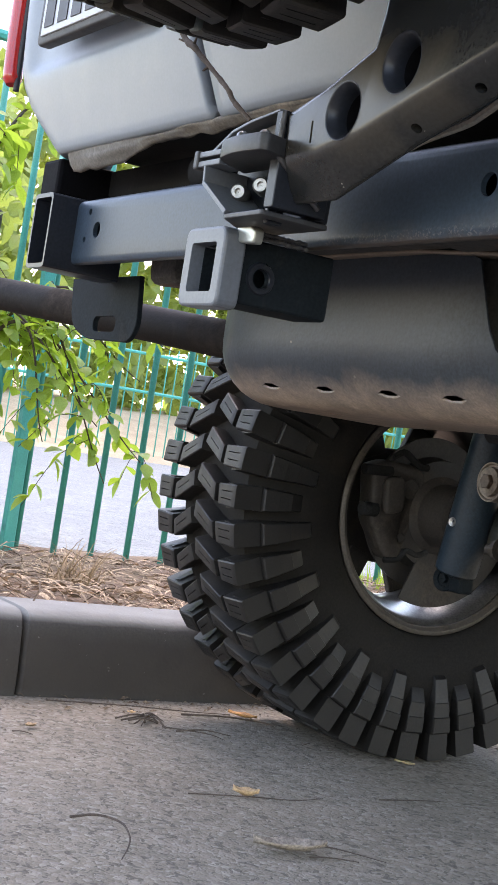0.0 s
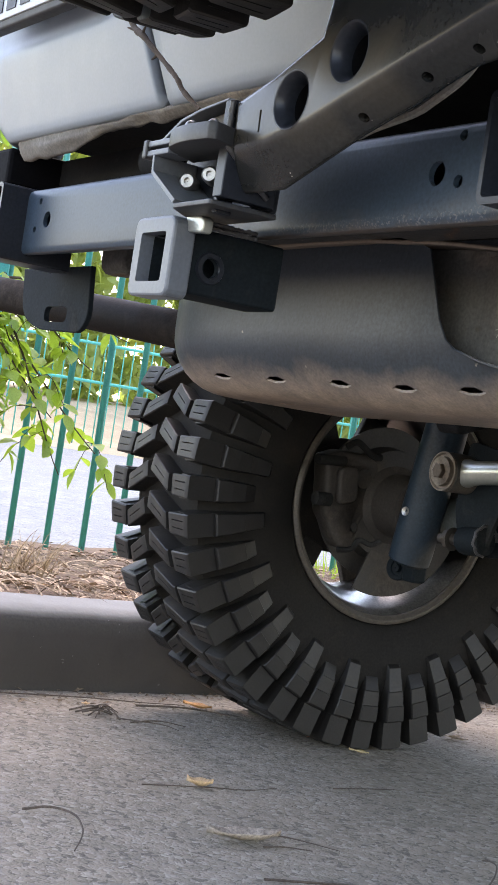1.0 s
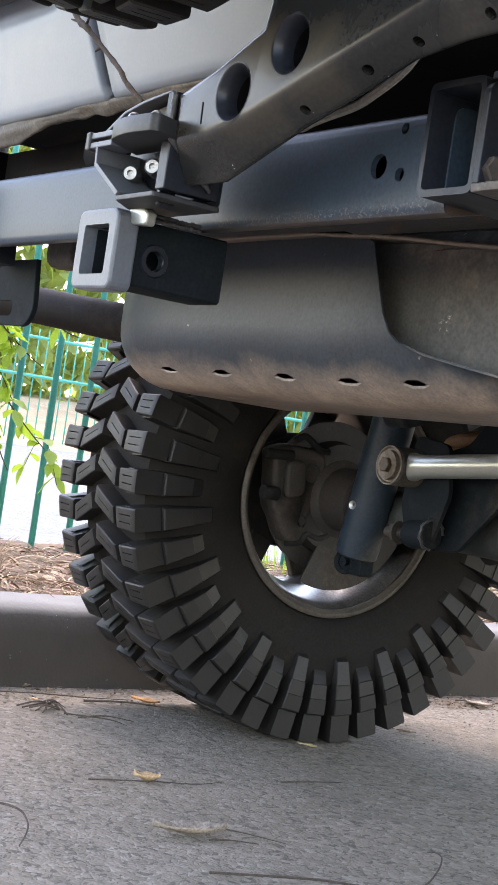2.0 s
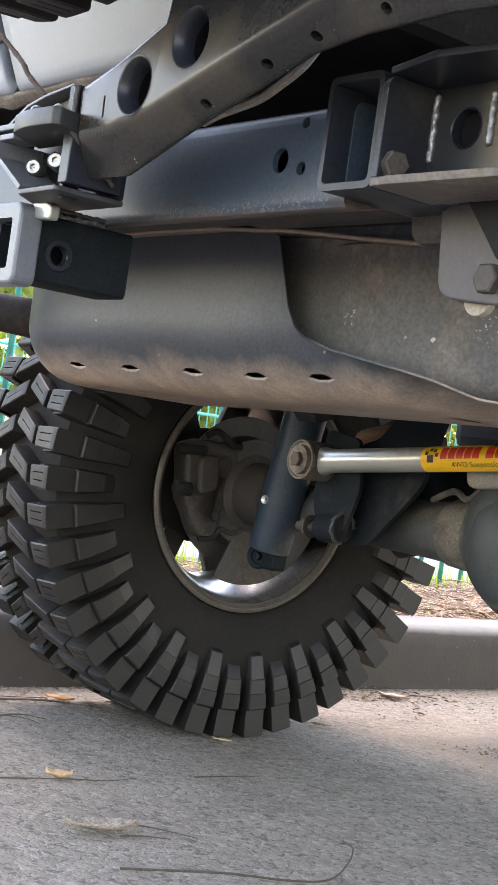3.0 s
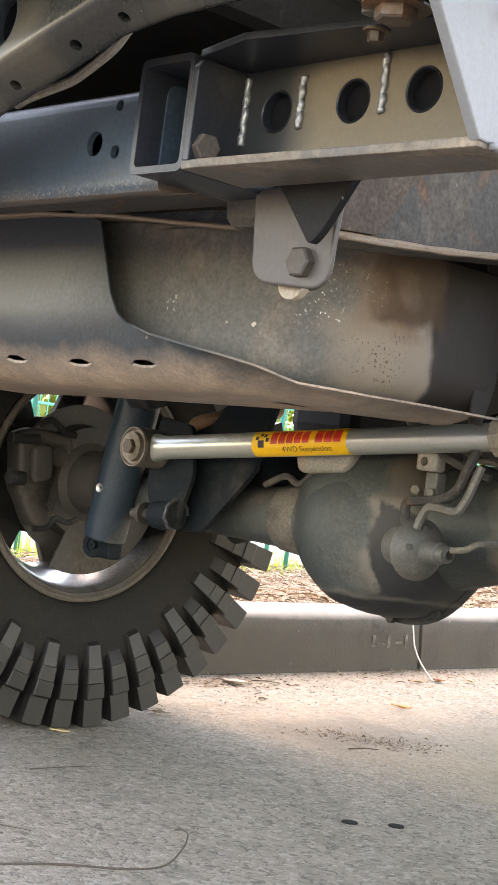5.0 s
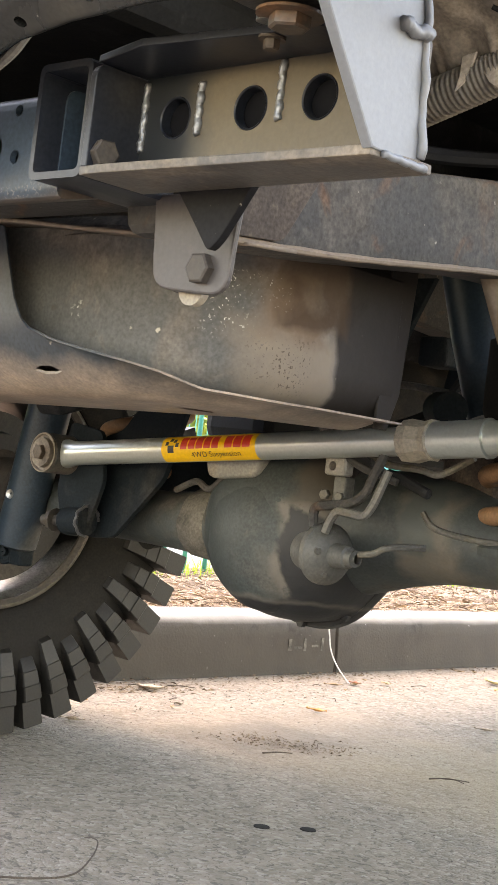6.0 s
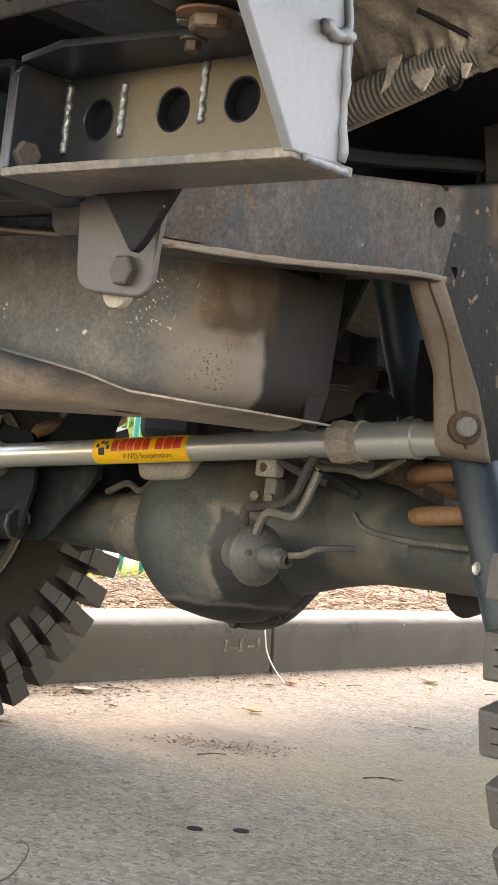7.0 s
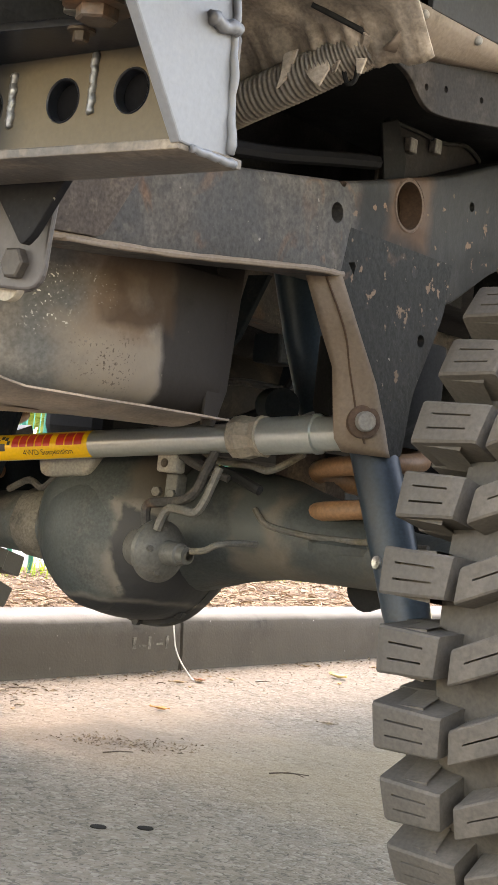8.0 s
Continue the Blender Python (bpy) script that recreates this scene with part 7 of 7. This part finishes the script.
tagged(mesh_part("grass_tuft", me, M_STRAW), "dry straw-coloured grass tuft on the bed", "grass", kind="stuff")
verts, faces = [], []
for k in range(1500):
    s, a = rng.uniform(1.75, 6.5), rng.uniform(1.55, 2.1)
    base = kerb_at(s, a, bed_z(s, min(a, 2.3)) - 0.01)
    d = Vector((rng.gauss(0, 0.3), rng.gauss(0, 0.3), 1)).normalized()
    L = rng.uniform(0.04, 0.12)
    n = d.cross(Vector((rng.uniform(-1, 1), rng.uniform(-1, 1), 0.1))).normalized()
    b = len(verts)
    for t in (0, 0.5, 1.0):
        c = base + d * L * t
        w = 0.0028 * (1 - t) + 0.0003
        verts.extend([c - n * w, c + n * w])
    faces.extend([(b, b + 1, b + 3, b + 2), (b + 2, b + 3, b + 5, b + 4)])
me = bpy.data.meshes.new("grass")
me.from_pydata([tuple(v) for v in verts], [], faces)
tagged(mesh_part("grass", me, M_LEAF), "bright green grass at the foot of the fence", "grass", kind="stuff")


# fallen leaves, twigs and grit
def fallen_leaf(x, y, length, width, yaw, curl, material, label, z=0.004):
    bm = bm_new()
    n, m = 8, 4
    c, s = math.cos(radians(yaw)), math.sin(radians(yaw))
    rows = []
    for i in range(n + 1):
        t = i / n
        w = width * (math.sin(math.pi * min(1, t * 0.96 + 0.02)) ** 0.75) + 0.0006
        row = []
        for j in range(m + 1):
            q = (j / m - 0.5) * 2
            u, v = (t - 0.5) * length, q * w / 2
            h = z + 0.5 * curl * (q * q * 0.5 + (t - 0.5) ** 2 * 1.2) * width + 0.0015 * math.sin(t * 9 + q * 3)
            row.append(bm.verts.new((x + u * c - v * s, y + u * s + v * c, max(0.002, h))))
        rows.append(row)
    for a, b in zip(rows, rows[1:]):
        for j in range(m):
            bm.faces.new((a[j], a[j + 1], b[j + 1], b[j]))
    ob = part("fallen_leaf", bm, material, smooth=True, flat_angle=180)
    md = ob.modifiers.new("thick", "SOLIDIFY")
    md.thickness = 0.0006
    return tagged(ob, label, "leaf", "fallen leaves")


BARK = "pale curled strip of bark on the asphalt"
fallen_leaf(-0.178, -0.572, 0.098, 0.034, 77, 1.1, M_BARKP, BARK)
fallen_leaf(-0.419, -0.492, 0.038, 0.022, 60, 1.4, M_DRYLEAF, "small tan dry leaf on the asphalt")
fallen_leaf(-0.935, -0.190, 0.055, 0.026, 40, 0.7, M_ORLEAF, "orange-tan dry leaf beside the kerb")
fallen_leaf(-0.714, 0.936, 0.048, 0.018, 20, 0.8, M_ORLEAF, "orange dry leaf on the asphalt")
fallen_leaf(-0.935, 1.955, 0.070, 0.038, -10, 0.8, M_YELLEAF, "pale yellow dry leaf on the asphalt")
fallen_leaf(-0.989, 1.404, 0.030, 0.020, 30, 0.8, M_REDLEAF, "red-brown dry leaf at the end of the string")
fallen_leaf(-0.986, 1.315, 0.050, 0.016, 60, 0.6, M_DRYLEAF, "brown dry leaf beside the kerb")
fallen_leaf(-0.453, 1.206, 0.050, 0.014, 30, 0.8, M_BARKP, BARK)
fallen_leaf(-0.715, -0.098, 0.034, 0.024, 10, 1.6, M_REDLEAF, "brown dry leaf leaning against the tyre", 0.008)
fallen_leaf(-0.629, -0.05, 0.036, 0.014, 35, 0.4, M_YELLEAF, "pale yellow dry leaf on the asphalt")
fallen_leaf(-1.000, 0.700, 0.060, 0.030, 50, 0.8, M_BARKP, BARK)
fallen_leaf(-0.844, 0.634, 0.030, 0.012, 50, 0.6, M_BARKP, BARK)
fallen_leaf(-0.742, 0.262, 0.050, 0.016, 40, 0.8, M_BARKP, BARK)
for k in range(34):
    s = rng.uniform(-0.4, 4.2)
    p = kerb_at(s, -0.03 - 0.35 * rng.random() ** 2, 0)
    fallen_leaf(p.x, p.y, rng.uniform(0.012, 0.04), rng.uniform(0.006, 0.016), rng.uniform(0, 180), rng.uniform(0.4, 1), rng.choice([M_DRYLEAF, M_BARKP, M_ORLEAF, M_DRYLEAF]), "small dry leaf scrap beside the kerb")


def twig(pts, r, label="thin dry twig on the asphalt"):
    bm = bm_new()
    pth = smooth_path([(x, y, r + 0.002 + h) for x, y, h in pts], 6)
    sweep(bm, pth, [r * (1 - 0.5 * k / len(pth)) for k in range(len(pth))], 6)
    return tagged(part("twig", bm, M_TWIG, smooth=True), label, "twig", "fallen twigs")


twig([(-0.310, -0.812, 0.001), (-0.305, -0.778, 0.005), (-0.270, -0.762, 0.006), (-0.225, -0.772, 0.004), (-0.190, -0.790, 0.002), (-0.150, -0.818, 0.0)], 0.0018)
twig([(-0.20, -0.52, 0.0), (-0.165, -0.50, 0.003), (-0.125, -0.46, 0.0)], 0.0012)
twig([(-0.428, -0.580, 0.0), (-0.402, -0.487, 0.003), (-0.398, -0.420, 0.0), (-0.402, -0.370, 0.002)], 0.0011)
twig([(-0.406, -0.266, 0.0), (-0.398, -0.205, 0.002), (-0.401, -0.154, 0.0)], 0.0011)
twig([(-0.93, -0.32, 0.0), (-0.90, -0.26, 0.006), (-0.89, -0.20, 0.003), (-0.87, -0.16, 0.0)], 0.0022)
twig([(-0.80, -0.40, 0.0), (-0.78, -0.36, 0.008), (-0.77, -0.31, 0.002)], 0.0016)
twig([(-0.83, -0.41, 0.0), (-0.77, -0.36, 0.005), (-0.74, -0.34, 0.002)], 0.0014)
twig([(-1.0, -0.55, 0.0), (-0.97, -0.40, 0.003), (-0.95, -0.30, 0.002), (-0.93, -0.22, 0.004)], 0.0014)
twig([(-0.035, -0.634, 0.0), (0.010, -0.521, 0.002), (0.055, -0.455, 0.003), (0.066, -0.405, 0.005), (0.028, -0.344, 0.009), (-0.015, -0.298, 0.011), (-0.047, -0.280, 0.007), (-0.065, -0.276, 0.002)], 0.0016, "thin curled dry stalk on the asphalt")
twig([(-0.150, -0.560, 0.0), (-0.140, -0.535, 0.002), (-0.128, -0.500, 0.0)], 0.0012)
twig([(-0.160, 0.600, 0.0), (-0.136, 0.622, 0.004), (-0.115, 0.660, 0.0)], 0.0016)
twig([(-0.152, 0.632, 0.0), (-0.128, 0.634, 0.003), (-0.112, 0.640, 0.0)], 0.0012)
twig([(-0.410, 0.435, 0.0), (-0.400, 0.463, 0.002), (-0.392, 0.495, 0.0)], 0.0016)
for k in range(9):
    a, L = 0.45 + 0.42 * k + rng.uniform(-0.2, 0.2), rng.uniform(0.035, 0.095)
    x, y = -0.865 + rng.gauss(0, 0.014), -0.424 + rng.gauss(0, 0.016)
    twig([(x - L * 0.5 * math.cos(a), y - L * 0.5 * math.sin(a), 0), (x, y, rng.uniform(0.004, 0.014)), (x + L * 0.5 * math.cos(a + 0.4), y + L * 0.5 * math.sin(a + 0.4), 0.001)], rng.uniform(0.0012, 0.0022), "small heap of dry twigs on the asphalt")
fallen_leaf(-0.880, -0.408, 0.030, 0.012, 110, 0.8, M_BARKP, BARK, 0.010)
for k in range(26):
    s = rng.uniform(-0.5, 4.5)
    p = kerb_at(s, -0.02 - 0.5 * rng.random() ** 2, 0)
    a = rng.uniform(0.6, 2.4)
    L = rng.uniform(0.02, 0.08)
    twig([(p.x, p.y, 0), (p.x + L * 0.5 * math.cos(a), p.y + L * 0.5 * math.sin(a), 0.003), (p.x + L * math.cos(a + 0.3), p.y + L * math.sin(a + 0.3), 0)], rng.uniform(0.0007, 0.0014))
verts, faces = [], []
for k in range(5200):
    near = rng.random() < 0.6
    s = rng.uniform(-0.8, 5.0)
    p = kerb_at(s, -0.01 - (0.35 * rng.random() ** 2.2 if near else rng.uniform(0, 1.8)), 0.001)
    r = rng.uniform(0.0008, 0.003) * (1.0 if near else 0.7)
    b = len(verts)
    a = rng.uniform(0, 6)
    for i in range(4):
        verts.append(p + Vector((r * math.cos(a + i * 1.57), r * 1.3 * math.sin(a + i * 1.57), 0)))
    verts.append(p + Vector((0, 0, r * 0.9)))
    faces.extend([(b, b + 1, b + 4), (b + 1, b + 2, b + 4), (b + 2, b + 3, b + 4), (b + 3, b, b + 4)])
me = bpy.data.meshes.new("grit")
me.from_pydata([tuple(v) for v in verts], [], faces)
tagged(mesh_part("grit", me, M_GRIT), "loose grit and leaf crumbs on the asphalt", "grit", kind="stuff")
for x, y in ((-0.035, 0.03), (0.003, 0.088)):
    bm = bm_new()
    sweep(bm, [(x, y, 0.0), (x, y, 0.0016), (x, y, 0.0019)], [0.012, 0.0115, 0.008], 18)
    tagged(part("oil_spot", bm, M_OIL, smooth=True), "dark oil drip on the asphalt", "stain", "oil drips")
bm = bm_new()
sweep(bm, smooth_path([(-1.185, 1.47, 0.153), (-1.15, 1.46, 0.150), (-1.125, 1.445, 0.11), (-1.105, 1.435, 0.07), (-1.075, 1.43, 0.035), (-1.02, 1.412, 0.004), (-1.0, 1.405, 0.003)], 8), 0.0019, 8)
tagged(part("string", bm, M_STRING, smooth=True), "pale string hanging over the kerb", "string")
bm = bm_new()
pth = smooth_path([(-0.176, -0.90, 0.951), (-0.160, -0.90, 0.934), (-0.142, -0.90, 0.920), (-0.120, -0.902, 0.910), (-0.105, -0.90, 0.899), (-0.062, -0.897, 0.870), (-0.030, -0.90, 0.851), (-0.014, -0.90, 0.837), (0.027, -0.90, 0.812)], 6)
sweep(bm, pth, [0.0026 + 0.0012 * math.exp(-((k - 15) / 7) ** 2) + 0.0009 * max(0.0, math.sin(k * 1.05)) ** 6 + 0.0004 * noise.noise((k * 0.6, 3, 1)) for k in range(len(pth))], 10)
for k, off in ((12, (-0.014, -0.004, 0.004)), (17, (0.012, -0.003, 0.007)), (27, (-0.008, -0.003, -0.005))):
    sweep(bm, [pth[k], Vector(pth[k]) + Vector(off)], [0.0022, 0.0009], 8)
tagged(part("twig", bm, M_TWIG, smooth=True), "bare brown twig caught on the latch", "twig", "fallen twigs")

# leaf crumbs and broken twigs drifted against the kerb, and a thin streak of debris
verts, faces = [], []
rng = random.Random(23)
for k in range(1760):
    if k < 1150:
        s = rng.uniform(-0.7, 4.4)
        if noise.noise((s * 2.3, 0, 5)) < rng.uniform(-0.5, 0.35):
            continue
        c = kerb_at(s, -0.008 - 0.11 * rng.random() ** 2, 0.002)
    else:
        t = rng.random()
        c = Vector((-0.566 + 0.194 * t + rng.gauss(0, 0.020), 0.49 + 0.117 * t + rng.gauss(0, 0.045), 0.002))
        if k > 1600:
            c = Vector((-1.0 + rng.gauss(0, 0.028), 0.65 + rng.gauss(0, 0.09), 0.003))
    a, L = rng.uniform(0, 6.3), rng.uniform(0.004, 0.022) * (1.0 if k < 1150 or k > 1600 else 0.5)
    w = L * rng.uniform(0.10, 0.5)
    d, n = Vector((math.cos(a), math.sin(a), rng.uniform(0, 0.3))), Vector((-math.sin(a), math.cos(a), rng.uniform(-0.3, 0.3)))
    b = len(verts)
    up = Vector((0, 0, rng.uniform(0.0, 0.004)))
    verts.extend([c, c + d * L * 0.5 + n * w * 0.5 + up, c + d * L, c + d * L * 0.5 - n * w * 0.5 + up * 0.4])
    faces.append((b, b + 1, b + 2, b + 3))
me = bpy.data.meshes.new("leaf_litter")
me.from_pydata([tuple(v) for v in verts], [], faces)
tagged(mesh_part("leaf_litter", me, M_LITTER), "drifted dry leaf crumbs along the kerb foot", "litter", kind="stuff")
# worn chalk strokes on the kerb's face
for s0, z0, ln, up in ((1.92, 0.062, 0.012, 0.030), (1.945, 0.066, 0.030, 0.006), (1.985, 0.060, 0.010, 0.034), (2.02, 0.070, 0.028, 0.006), (2.06, 0.060, 0.010, 0.034)):
    bm = bm_new()
    a, b = kerb_at(s0, 0.0015 + 0.1 * z0 - 0.004, z0), kerb_at(s0 + ln, 0.0015 + 0.1 * (z0 + up) - 0.004, z0 + up)
    box(bm, min(a.x, b.x) - 0.002, max(a.x, b.x) + 0.002, a.y, b.y, z0, z0 + up)
    part("chalk_mark", bm, M_CHALK, kerb)
